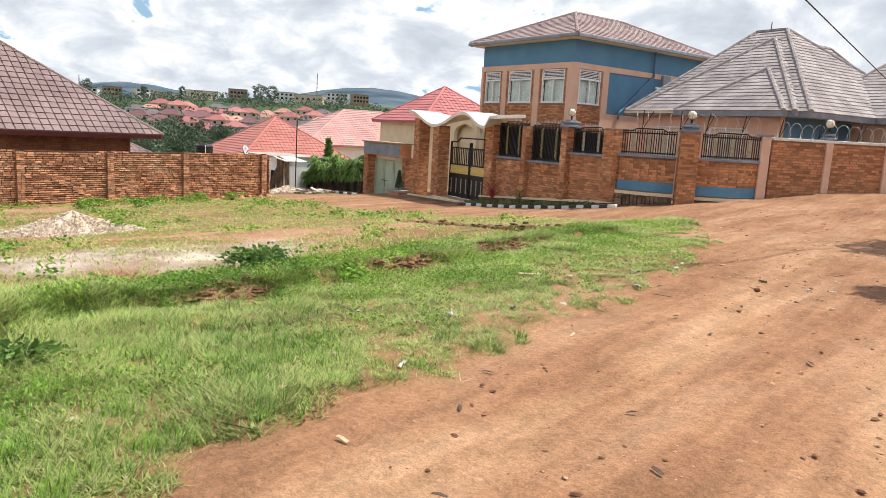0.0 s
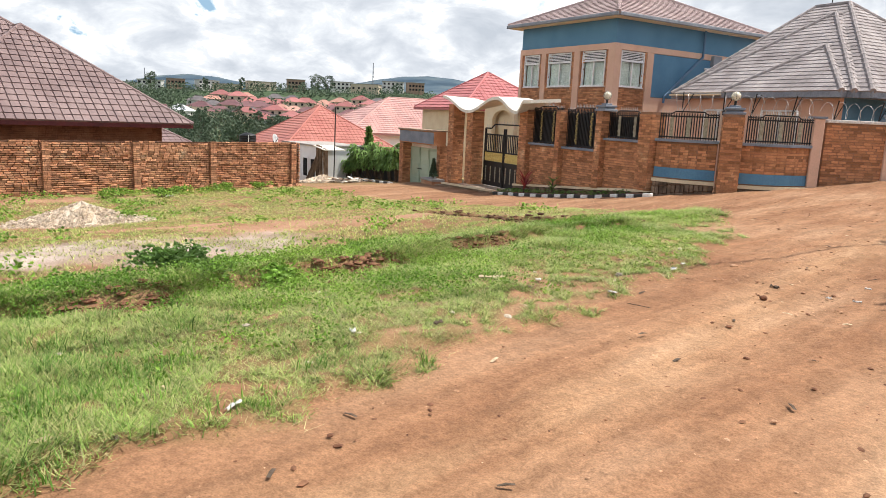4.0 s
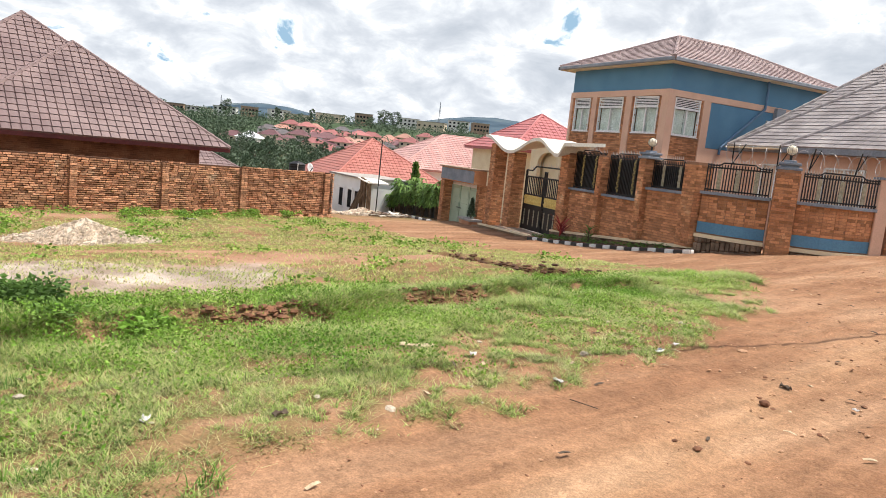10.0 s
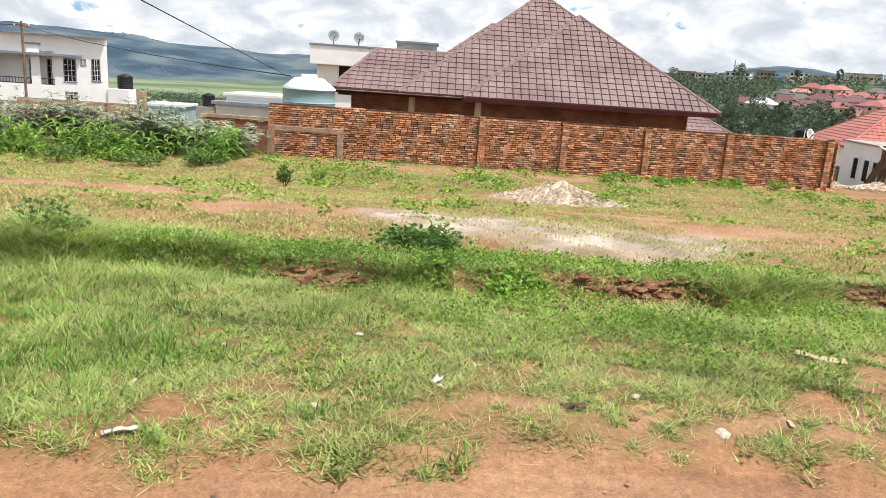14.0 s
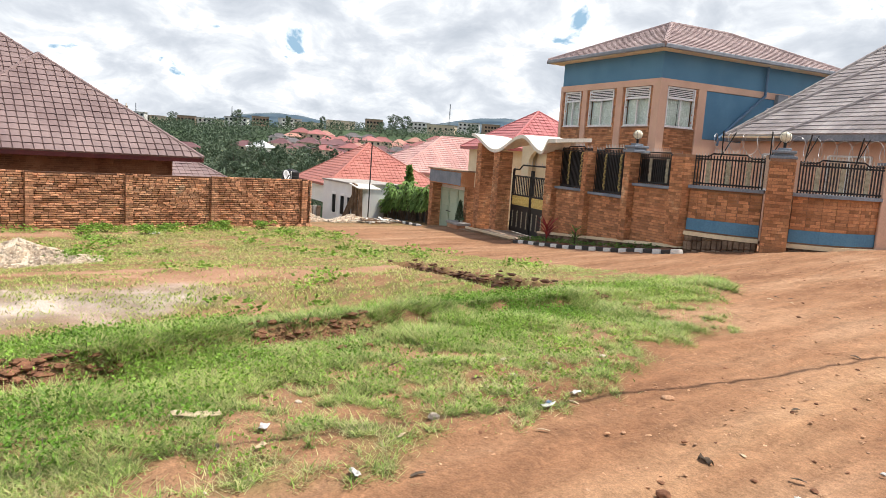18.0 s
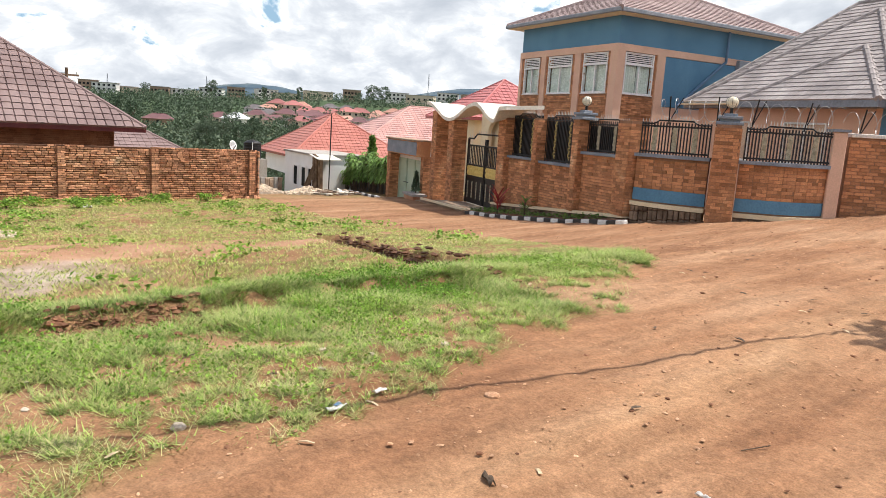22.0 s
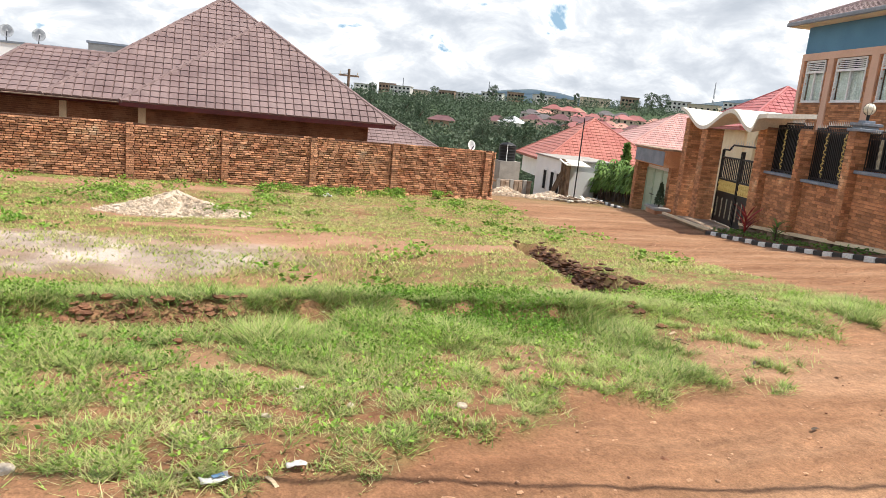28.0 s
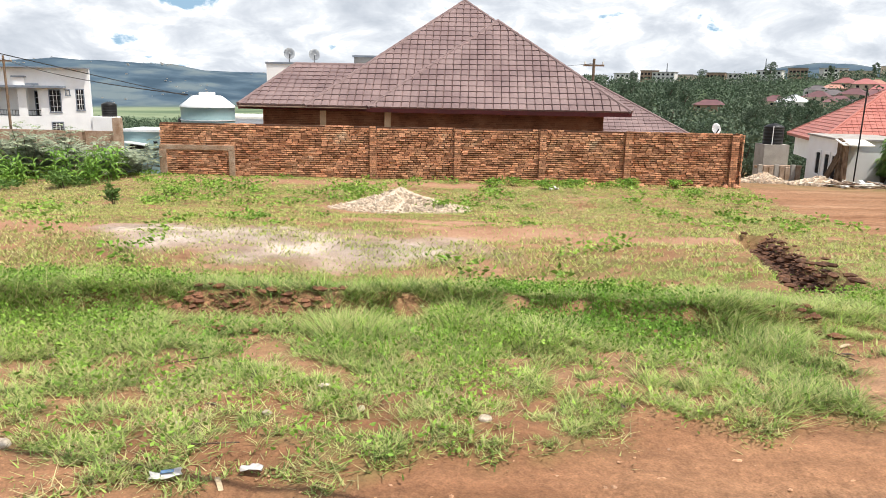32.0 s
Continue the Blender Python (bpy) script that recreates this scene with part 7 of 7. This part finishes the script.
# woods and hedges too far to count
rf = np.random.default_rng(43)
for w_name, w_mat, w_label in (("far_woods", M_LEAF_DARK, "dark green woods on the far hillside"), ("pale_woods", M_LEAF_HAZED, "haze-pale green trees on the far hillside")):
    P = []
    for _ in range(4200):
        ang, d = rf.uniform(-6, 50), rf.uniform(200, 720)
        x, y = d * math.sin(math.radians(ang)), d * math.cos(math.radians(ang))
        if lattice_noise(x, y, 0.012, 44) < 0.12 or (ang > 24 and 375 < d < 560 and rf.random() < 0.82) or (d < 330 and rf.random() < 0.35) or d > 585 or hides_house(ang - 0.5, d):
            continue
        r, hh = rf.uniform(1.8, 4.2), rf.uniform(3.5, 8.0)
        v = rf.normal(size=(34, 3))
        v /= np.linalg.norm(v, axis=1)[:, None]
        P.append(np.array((x, y, gz(x, y) + hh * 0.5)) + v * np.array((r, r, hh * 0.5)))
    tagged(new(w_name, leaf_cloud(w_name, np.concatenate(P), 1.5, w_mat, 45, 0.9)), w_label, "woods", kind="stuff")
P = []
for _ in range(2000):
    ang, d = math.radians(rf.uniform(-50, -4)), 120 + 1230 * rf.random() ** 0.8
    x, y = d * math.sin(ang), d * math.cos(ang)
    r, hh = rf.uniform(3.0, 8.0), rf.uniform(5, 12)
    v = rf.normal(size=(24, 3))
    v /= np.linalg.norm(v, axis=1)[:, None]
    P.append(np.array((x, y, gz(x, y) + hh * 0.5)) + v * np.array((r * 1.6, r, hh * 0.5)))
tagged(new("plain_woods", leaf_cloud("plain_woods", np.concatenate(P), 3.4, M_LEAF_DARK, 46, 0.9)), "scattered dark trees on the far plain", "woods", kind="stuff")


# villages on the far mountain side
v_a, v_d = np.radians(rf.uniform(-48, -8, 420)), rf.uniform(2350, 3250, 420)
v_x, v_y = v_d * np.sin(v_a), v_d * np.cos(v_a)
v_ok = lattice_noise(v_x, v_y, 0.006, 47) > 0.52
v_x, v_y = v_x[v_ok], v_y[v_ok]
v_s = rf.uniform(3.5, 8, len(v_x))
tagged(new("far_village", boxes_np("far_village", np.stack((v_x, v_y, ground_height(v_x, v_y) + 1.5), -1), np.stack((v_s, v_s * 0.8, v_s * 0.45), -1), np.zeros(len(v_x)), M_GREY_CON)), "pale specks of far villages on the mountain side", "houses", kind="stuff")


# ---- the estate on the opposite slope ----
# roof colours muted, the haze over the valley painted into them
ROOFS = [pbr("estate_roof_" + n, a, b, 0.3, 3.0, 0.7, 0, vary=0.15, dark=0.15) for n, a, b in (("red", (0.27, 0.10, 0.09), (0.33, 0.13, 0.12)), ("maroon", (0.135, 0.065, 0.07), (0.18, 0.09, 0.09)), ("orange", (0.40, 0.20, 0.15), (0.47, 0.26, 0.20)), ("grey", (0.10, 0.09, 0.09), (0.15, 0.13, 0.13)), ("pale", (0.66, 0.68, 0.70), (0.75, 0.77, 0.78)))]
WALLS = [pbr("estate_wall_" + n, a, b, 0.3, 3.0, 0.85, 0, dark=0.08) for n, a, b in (("white", (0.62, 0.60, 0.56), (0.70, 0.68, 0.64)), ("cream", (0.55, 0.45, 0.33), (0.62, 0.52, 0.40)), ("brown", (0.30, 0.20, 0.14), (0.36, 0.25, 0.18)))]


def estate_house(roof, wall, w, d, h, rise, label):
    e = thing("house", Matrix(), label, "house", "houses on the opposite slope")
    part("wall", box(-w / 2, w / 2, -d / 2, d / 2, -5, h), wall, e)
    bm = bmesh.new()
    o = 0.8
    a = [bm.verts.new(v) for v in ((-w / 2 - o, -d / 2 - o, h), (w / 2 + o, -d / 2 - o, h), (w / 2 + o, d / 2 + o, h), (-w / 2 - o, d / 2 + o, h))]
    r = [bm.verts.new((-(w - d) / 2 - 0.3, 0, h + rise)), bm.verts.new(((w - d) / 2 + 0.3, 0, h + rise))]
    for f in ((a[0], a[1], r[1], r[0]), (a[1], a[2], r[1]), (a[2], a[3], r[0], r[1]), (a[3], a[0], r[0]), (a[3], a[2], a[1], a[0])):
        bm.faces.new(f)
    part("roof", bm, roof, e)
    part("ridge", rod((-(w - d) / 2 - 0.4, 0, h + rise + 0.05), ((w - d) / 2 + 0.4, 0, h + rise + 0.05), 0.14, 6), roof, e)
    for i in range(3):
        x = -w / 2 + w * (i + 0.5) / 3
        wn_ = part("window", box(x - 0.7, x + 0.7, -d / 2 - 0.05, -d / 2, h - 2.0, h - 0.7), M_DARK, e)
        part("window_sill", box(x - 0.8, x + 0.8, -d / 2 - 0.15, -d / 2, h - 2.12, h - 2.0), wall, wn_)
    wn_ = part("window", box(w / 2, w / 2 + 0.05, -0.8, 0.8, h - 2.0, h - 0.7), M_DARK, e)
    return e


PROTO = [estate_house(ROOFS[r], WALLS[w], a, b, c, e, t) for r, w, a, b, c, e, t in (
    (0, 0, 13, 10, 3.4, 3.2, "white house with a red hip roof across the valley"),
    (1, 1, 13, 10, 3.4, 3.2, "cream house with a maroon hip roof across the valley"),
    (2, 1, 12, 10, 3.4, 3.0, "cream house with an orange hip roof across the valley"),
    (3, 0, 12, 9, 3.4, 2.8, "white house with a dark grey roof across the valley"),
    (0, 1, 12, 10, 6.0, 3.0, "two storey cream house with a red roof across the valley"),
    (4, 0, 13, 11, 3.2, 3.6, "white house with a pale metal roof across the valley"),
    (1, 2, 15, 9, 3.0, 2.6, "brown brick house with a muted maroon roof among the trees"))]
re_ = random.Random(52)
spots = []
for row, (d, a0, a1, n) in enumerate(((392, 28.5, 38, 10), (415, 26.5, 41, 15), (440, 25, 43, 18), (468, 24.5, 43, 18), (498, 27, 44, 12))):
    for i in range(n):
        spots.append((d + re_.uniform(-9, 9), a0 + (a1 - a0) * (i + re_.uniform(0.2, 0.8)) / n, re_.choice((0, 0, 1, 1, 2, 3, 3, 4) if row < 3 else (0, 0, 1, 2, 2, 3, 4))))
spots += list(LONE)
used = set()
for d, a, kind in spots:
    x, y = 6 + d * math.sin(math.radians(a)), d * math.cos(math.radians(a))
    m = Matrix.Translation((x, y, gz(x, y))) @ Matrix.Rotation(math.radians(-a + re_.uniform(-25, 25)), 4, "Z")
    if kind in used:
        copy_thing(PROTO[kind], m)
    else:
        PROTO[kind].matrix_world = m
        used.add(kind)


def flat_block(w, d, h, mat, label, floors):
    e = thing("building", Matrix(), label, "building", "flat roofed buildings on the ridge")
    part("wall", box(-w / 2, w / 2, -d / 2, d / 2, -6, h), mat, e)
    part("roof_edge", box(-w / 2 - 0.5, w / 2 + 0.5, -d / 2 - 0.5, d / 2 + 0.5, h, h + 0.4), M_GREY_CON, e)
    for f in range(floors):
        for i in range(5):
            x = -w / 2 + w * (i + 0.5) / 5
            part("window", box(x - 0.9, x + 0.9, -d / 2 - 0.06, -d / 2, 1 + 3.1 * f, 2.6 + 3.1 * f), M_DARK, e)
    return e


BLOCKS = [flat_block(18, 10, 6.6, WALLS[0], "white flat roofed building on the far ridge", 2), flat_block(24, 10, 5.0, WALLS[1], "cream flat roofed building on the far ridge", 1), flat_block(14, 10, 7.5, WALLS[2], "unfinished brown building on the far ridge", 2)]
used = set()
for i, (a, d) in enumerate(((12.6, 620), (14.3, 635), (15.4, 630), (16.4, 640), (17.6, 635), (19.0, 630), (20.3, 640), (21.6, 650), (22.6, 620), (24.3, 650), (26.5, 655), (28.0, 640), (30.4, 645), (33.0, 620), (36.5, 635), (38.4, 620), (40.5, 630), (42.2, 640), (10.3, 625), (8.6, 630))):
    x, y = d * math.sin(math.radians(a)), d * math.cos(math.radians(a))
    k = (0, 2, 0, 1, 1, 2, 0, 1)[i % 8]
    m = Matrix.Translation((x, y, gz(x, y) + 1.2)) @ Matrix.Rotation(math.radians(-a + re_.uniform(-20, 20)), 4, "Z")
    if k in used:
        copy_thing(BLOCKS[k], m)
    else:
        BLOCKS[k].matrix_world = m
        used.add(k)

# trees that stand out on the skyline, and two thin masts
for a, d, s in ((22.6, 600, 1.3), (18.0, 610, 1.1), (34.5, 600, 1.5), (35.4, 605, 1.6), (33.6, 600, 1.2), (40.8, 600, 1.1), (26.4, 620, 1.0), (13.2, 610, 1.0), (29.0, 620, 1.0)):
    plant_tree(d * math.sin(math.radians(a)), d * math.cos(math.radians(a)), s, rt.randrange(6), rt.uniform(0, 6), "trees on the skyline", "tall tree on the far skyline")
for a, d, hh in ((38.9, 640, 24), (22.2, 640, 18), (15.5, 635, 15)):
    x, y = d * math.sin(math.radians(a)), d * math.cos(math.radians(a))
    t = thing("mast", pose(x, y, gz(x, y)), "thin lattice mast on the far ridge", "mast", "masts on the ridge")
    for q in ((-0.8, -0.8), (0.8, -0.8), (0, 0.9)):
        part("leg", rod((q[0], q[1], -1), (q[0] * 0.15, q[1] * 0.15, hh), 0.16, 5), M_GUTTER, t)
    for j in range(7):
        z = hh * j / 7
        f = 1 - 0.85 * j / 7
        part("brace", rod((-0.8 * f, -0.8 * f, z), (0.8 * f * 0.9, -0.8 * f * 0.9, z + hh / 7), 0.10, 4), M_GUTTER, t)


# ---- roadside trees behind the walker, whose shade falls on the road ----
VARIANTS.append(tree_meshes(471, 7.0, 1.6, 0.26, 4200, M_LEAF_DARK, 0.52))
for x, y in ((11.7, -2.6), (15.5, -1.55), (2.7, -2.05)):
    plant_tree(x, y, 1.0, 6, x, "roadside trees", "leafy roadside tree shading the red road")


# ---- overhead cables ----
K = 4.2 / SUN_TO.z
cable(Vector((-14.0, 6.4, 0)) + SUN_TO * K, Vector((34.0, -1.75, 0)) + SUN_TO * K, 0.25, "black overhead cable crossing above the road", 0.017)
cable((4.0, 3.6, 5.3), (42.0, 5.0, 3.6), 0.0, "black service cable above the villa wall", 0.016)
cable((-0.5, -9.0, 4.45), (-1.5, 27.3, 0.95), 0.1, "black service cable running to the brown house", 0.011)


# ---- heap, rubble, stones and litter ----
def heap(x, y, rx, ry, h, mat, label, seed, n, s):
    p = thing("gravel_heap", pose(x, y, gz(x, y)), label, "heap")
    V, Q = [], []
    R, S = 14, 40
    rng = np.random.default_rng(seed)
    for i in range(R + 1):
        for j in range(S):
            t, a = i / R, 2 * math.pi * j / S
            rr = t * (1 + 0.14 * math.sin(3 * a + seed) + 0.07 * math.sin(7 * a))
            zz = h * (1 - t) ** 1.25 * (1 + 0.1 * math.sin(5 * a + 3 * t)) - 0.06 * t + rng.normal() * 0.012
            V.append((rx * rr * math.cos(a), ry * rr * math.sin(a), zz + (gz(x + rx * rr * math.cos(a), y + ry * rr * math.sin(a)) - gz(x, y)) * 0.9))
    for i in range(R):
        for j in range(S):
            Q.append((i * S + j, i * S + (j + 1) % S, (i + 1) * S + (j + 1) % S, (i + 1) * S + j))
    part("body", mesh_np("body", V, Q, mat, True), None, p)
    C, Z = [], []
    for _ in range(n):
        t, a = math.sqrt(rng.random()) * 1.05, rng.uniform(0, 6.283)
        px, py = rx * t * math.cos(a), ry * t * math.sin(a)
        k_ = s * rng.uniform(0.5, 1.5)
        C.append((px, py, max(0, h * (1 - t) ** 1.25 if t < 1 else 0) + (gz(x + px, y + py) - gz(x, y)) * 0.9 + k_ * 0.2))
        Z.append((k_, k_ * 0.9, k_ * 0.8))
    st = new("loose_gravel", boxes_np("loose_gravel", C, Z, rng.uniform(0, 3, n), mat))
    st.parent = p
    tagged(st, kind="stuff")


heap(7.45, 18.2, 1.75, 1.2, 0.50, M_SAND, "pale heap of sandy gravel on the grass", 1, 1600, 0.05)
heap(24.7, 32.4, 1.3, 0.9, 0.32, M_SAND, "pale rubble heap beside the lane", 2, 420, 0.12)
heap(22.8, 33.8, 1.1, 0.9, 0.42, M_SAND, "pale rubble heap at the end of the old wall", 3, 380, 0.12)
rl = random.Random(71)
for i in range(24):
    x, y = 26.0 + rl.uniform(-1.2, 1.2), 31.6 + rl.uniform(-0.7, 0.9)
    pk = new("plank", bm_mesh("plank", box(-rl.uniform(0.5, 1.0), 0.8, -0.07, 0.07, -0.015, 0.015), M_WOOD if i % 2 else M_CANOPY))
    pk.matrix_world = pose(x, y, gz(x, y) + 0.05 + 0.03 * (i % 4), rl.uniform(-8, 8), rl.uniform(-8, 8), rl.uniform(0, 180))
    tagged(pk, "broken board lying by the lane", "board", "boards by the lane")


def lumps(name, pts, sizes, mat, label, seed, category="stones"):
    """Loose stones and clods: rough little polyhedra."""
    rng = np.random.default_rng(seed)
    base = np.array([(math.cos(a) * c, math.sin(a) * c, z) for z, c in ((-0.45, 0.7), (0.15, 1.0), (0.6, 0.5)) for a in np.arange(6) * math.pi / 3] )
    V, Q = [], []
    for (x, y, z), s in zip(pts, sizes):
        k_ = len(V)
        a = rng.uniform(0, 6.28)
        b = base * (s * rng.uniform(0.75, 1.25, (18, 3))) * np.array((1.2, 0.8, 0.6))
        V += [(x + p[0] * math.cos(a) - p[1] * math.sin(a), y + p[0] * math.sin(a) + p[1] * math.cos(a), z + p[2]) for p in b]
        for r in range(2):
            for j in range(6):
                Q.append((k_ + r * 6 + j, k_ + r * 6 + (j + 1) % 6, k_ + r * 6 + 6 + (j + 1) % 6, k_ + r * 6 + 6 + j))
        Q += [(k_ + 12, k_ + 13, k_ + 14, k_ + 15), (k_ + 12, k_ + 15, k_ + 16, k_ + 17)]
    tagged(new(name, mesh_np(name, V, Q, mat)), label, category, kind="stuff")


rp = np.random.default_rng(80)
x, y = scatter(26000, -3, 24, -1.2, 14, 81, lambda a, b: (1 - grass_mask(a, b)) * (0.25 + 0.9 * smooth_step(0.4, 0.8, lattice_noise(a, b, 0.5, 82))))
lumps("pebbles", np.stack((x, y, ground_height(x, y)), -1), 0.005 + 0.013 * rp.random(len(x)) ** 3, M_ROADSTONE, "loose pebbles and crumbs of red earth on the road", 83)
x, y = scatter(3600, -3, 20, -1.2, 10, 84, lambda a, b: 1 - 0.6 * grass_mask(a, b))
lumps("clods", np.stack((x, y, ground_height(x, y)), -1), 0.006 + 0.022 * rp.random(len(x)) ** 5, M_SOIL_LUMP, "dark clods of earth scattered on the road", 85)
x, y = scatter(160, -1, 14, 1.8, 6.5, 86, lambda a, b: grass_mask(a, b))
lumps("pale_stones", np.stack((x, y, ground_height(x, y) + 0.01), -1), 0.008 + 0.018 * rp.random(len(x)) ** 2, M_PALESTONE, "small pale stones in the grass", 87)
# crumbled red earth where the bank is cut
x, y = scatter(42000, -1, 11.5, 3.9, 5.6, 88, lambda a, b: np.exp(-((b - 4.40 - 0.045 * (a - 3) - 0.16 * np.sin(a * 0.9) - 0.09 * np.sin(a * 2.7 + 1)) / 0.20) ** 2) * smooth_step(0.38, 0.55, lattice_noise(a, b, 0.9, 89)))
lumps("bank_earth", np.stack((x, y, ground_height(x, y) + 0.02), -1), 0.008 + 0.045 * rp.random(len(x)) ** 4, M_SOIL_LUMP, "crumbled red brown earth on the cut bank", 90, "earth")
# dug earth along the trench, its dark tone partly painted shade
t = rp.random(1500)
rim = 0.10 + rp.normal(size=1500) * 0.08
x = 14.2 - 1.5 * t + 0.968 * rim
y = 12.9 - 5.8 * t - 0.250 * rim + rp.normal(size=1500) * 0.10
lumps("trench_earth", np.stack((x, y, ground_height(x, y) + 0.02 + 0.10 * rp.random(1500)), -1), 0.022 + 0.065 * rp.random(1500) ** 2.5, M_DUG, "dug dark red earth heaped along the trench", 91, "earth")


def stone(x, y, r, mat, label, seed, flat=0.6):
    bm = bmesh.new()
    bmesh.ops.create_icosphere(bm, subdivisions=2, radius=r)
    rng = random.Random(seed)
    for v in bm.verts:
        v.co *= rng.uniform(0.86, 1.12)
        v.co.z *= flat
    s = new("stone", bm_mesh("stone", bm, mat))
    s.matrix_world = pose(x, y, gz(x, y) + r * flat * 0.45, 0, 0, seed * 40)
    tagged(s, label, "stone", "loose stones")


stone(7.39, 2.75, 0.038, M_PALESTONE, "pale stone at the edge of the grass", 1)
stone(8.95, 2.30, 0.045, M_ROADSTONE, "reddish flat stone on the road", 2, 0.4)
stone(7.77, 1.52, 0.034, M_SOIL_LUMP, "dark clod lying on the red road", 3, 0.8)
stone(9.28, 3.10, 0.03, M_PALESTONE, "pale stone in the thin grass", 4)
stone(5.35, 2.42, 0.035, M_PALESTONE, "pale stone at the edge of the grass", 5)
stone(12.3, 1.42, 0.04, M_ROADSTONE, "reddish flat stone on the road", 6, 0.4)


def sheet_piece(name, x, y, w, d, mat, label, turn, seed, curl=0.008):
    V, Q = [], []
    n, m = 9, 5
    rng = np.random.default_rng(seed)
    for i in range(n):
        for j in range(m):
            u, v = i / (n - 1) - 0.5, j / (m - 1) - 0.5
            V.append((u * w * (1 + 0.06 * math.sin(9 * v + seed)), v * d * (1 + 0.1 * math.sin(7 * u)), 0.012 + curl * math.sin(6 * u + seed) * math.cos(5 * v) + rng.normal() * curl * 0.15))
    for i in range(n - 1):
        for j in range(m - 1):
            Q.append((i * m + j, (i + 1) * m + j, (i + 1) * m + j + 1, i * m + j + 1))
    o = new(name, mesh_np(name, V, Q, mat, True))
    so = o.modifiers.new("thickness", "SOLIDIFY")
    so.thickness = 0.003
    o.matrix_world = pose(x, y, gz(x, y) + 0.012, 0, 0, turn)
    tagged(o, label, "litter", "litter along the road")
    return o


sheet_piece("cardboard_piece", 6.29, 3.41, 0.26, 0.08, M_CARD, "torn strip of faded cardboard on the grass", -25, 1)
wr = sheet_piece("plastic_wrapper", 8.12, 2.57, 0.11, 0.05, M_PAPER, "white and blue plastic wrapper by the road", 20, 2)
sheet_piece("plastic_wrapper", 6.52, 3.05, 0.07, 0.045, M_PAPER, "white and blue plastic wrapper in the grass", 50, 3)
sheet_piece("plastic_wrapper", 8.42, 2.62, 0.08, 0.035, M_PAPER, "crumpled grey wrapper by the road", 5, 4)
sheet_piece("paper_scrap", 2.99, 2.10, 0.12, 0.022, M_PAPER, "pale strip of bark or paper at the road edge", 30, 5)
sheet_piece("paper_scrap", 6.63, 2.34, 0.08, 0.03, M_PAPER, "small pale scrap at the road edge", 80, 6)
sheet_piece("paper_scrap", 2.2, 2.25, 0.11, 0.035, M_CARD, "faded scrap of cardboard in the grass", 10, 7)
sheet_piece("paper_scrap", 4.15, 2.70, 0.07, 0.035, M_PAPER, "small pale scrap in the grass", 60, 8)
sheet_piece("paper_scrap", 8.9, 1.0, 0.06, 0.02, M_PAPER, "small pale scrap on the road", 100, 9)
sheet_piece("bark_piece", 8.28, 1.62, 0.09, 0.03, M_BARK, "dark curled scrap of bark on the red road", 70, 11, 0.015)
sheet_piece("bark_piece", 4.75, 2.53, 0.09, 0.03, M_BARK, "dark curled scrap of bark at the edge of the grass", 15, 12, 0.015)
sheet_piece("paper_scrap", 8.29, 1.15, 0.04, 0.03, M_PAPER, "small pale scrap on the road", 40, 13)
sheet_piece("paper_scrap", 8.22, 0.9, 0.07, 0.025, M_PAPER, "small pale strip on the road", 110, 14)
sheet_piece("paper_scrap", 6.40, 2.82, 0.08, 0.03, M_CARD, "faded scrap of cardboard in the grass", 20, 15)
sheet_piece("plastic_bag", 11.9, 23.3, 0.35, 0.28, M_PAPER, "white plastic bag in the far grass", 0, 10, 0.08)
part("print", box(-0.015, 0.03, -0.012, 0.01, 0.021, 0.023), M_PIPE, wr, "blue printed patch")
for i in range(90):
    x, y = rl.uniform(1, 17), rl.uniform(-0.4, 4.5)
    lf = new("dry_leaf", bm_mesh("dry_leaf", prism([(-0.035, 0), (0.0, 0.008), (0.04, 0.003), (0.0, 0.003)], -0.009, 0.009), M_BARK if i % 3 else M_CARD))
    lf.matrix_world = pose(x, y, gz(x, y) + 0.012, rl.uniform(-15, 15), rl.uniform(-10, 10), rl.uniform(0, 360))
    tagged(lf, "dark dry curled leaf on the ground" if i % 3 else "pale dry curled leaf on the ground", "leaf", "dry leaves on the ground")
for i in range(16):
    x, y = rl.uniform(1, 13), rl.uniform(0.3, 5.0)
    tw = new("twig", bm_mesh("twig", rod((-0.09, 0, 0), (0.09, 0.02, 0.006), 0.003, 5), M_BARK))
    tw.matrix_world = pose(x, y, gz(x, y) + 0.012, 0, 0, rl.uniform(0, 360))
    tagged(tw, "thin dry twig on the ground", "twig", "twigs on the ground")
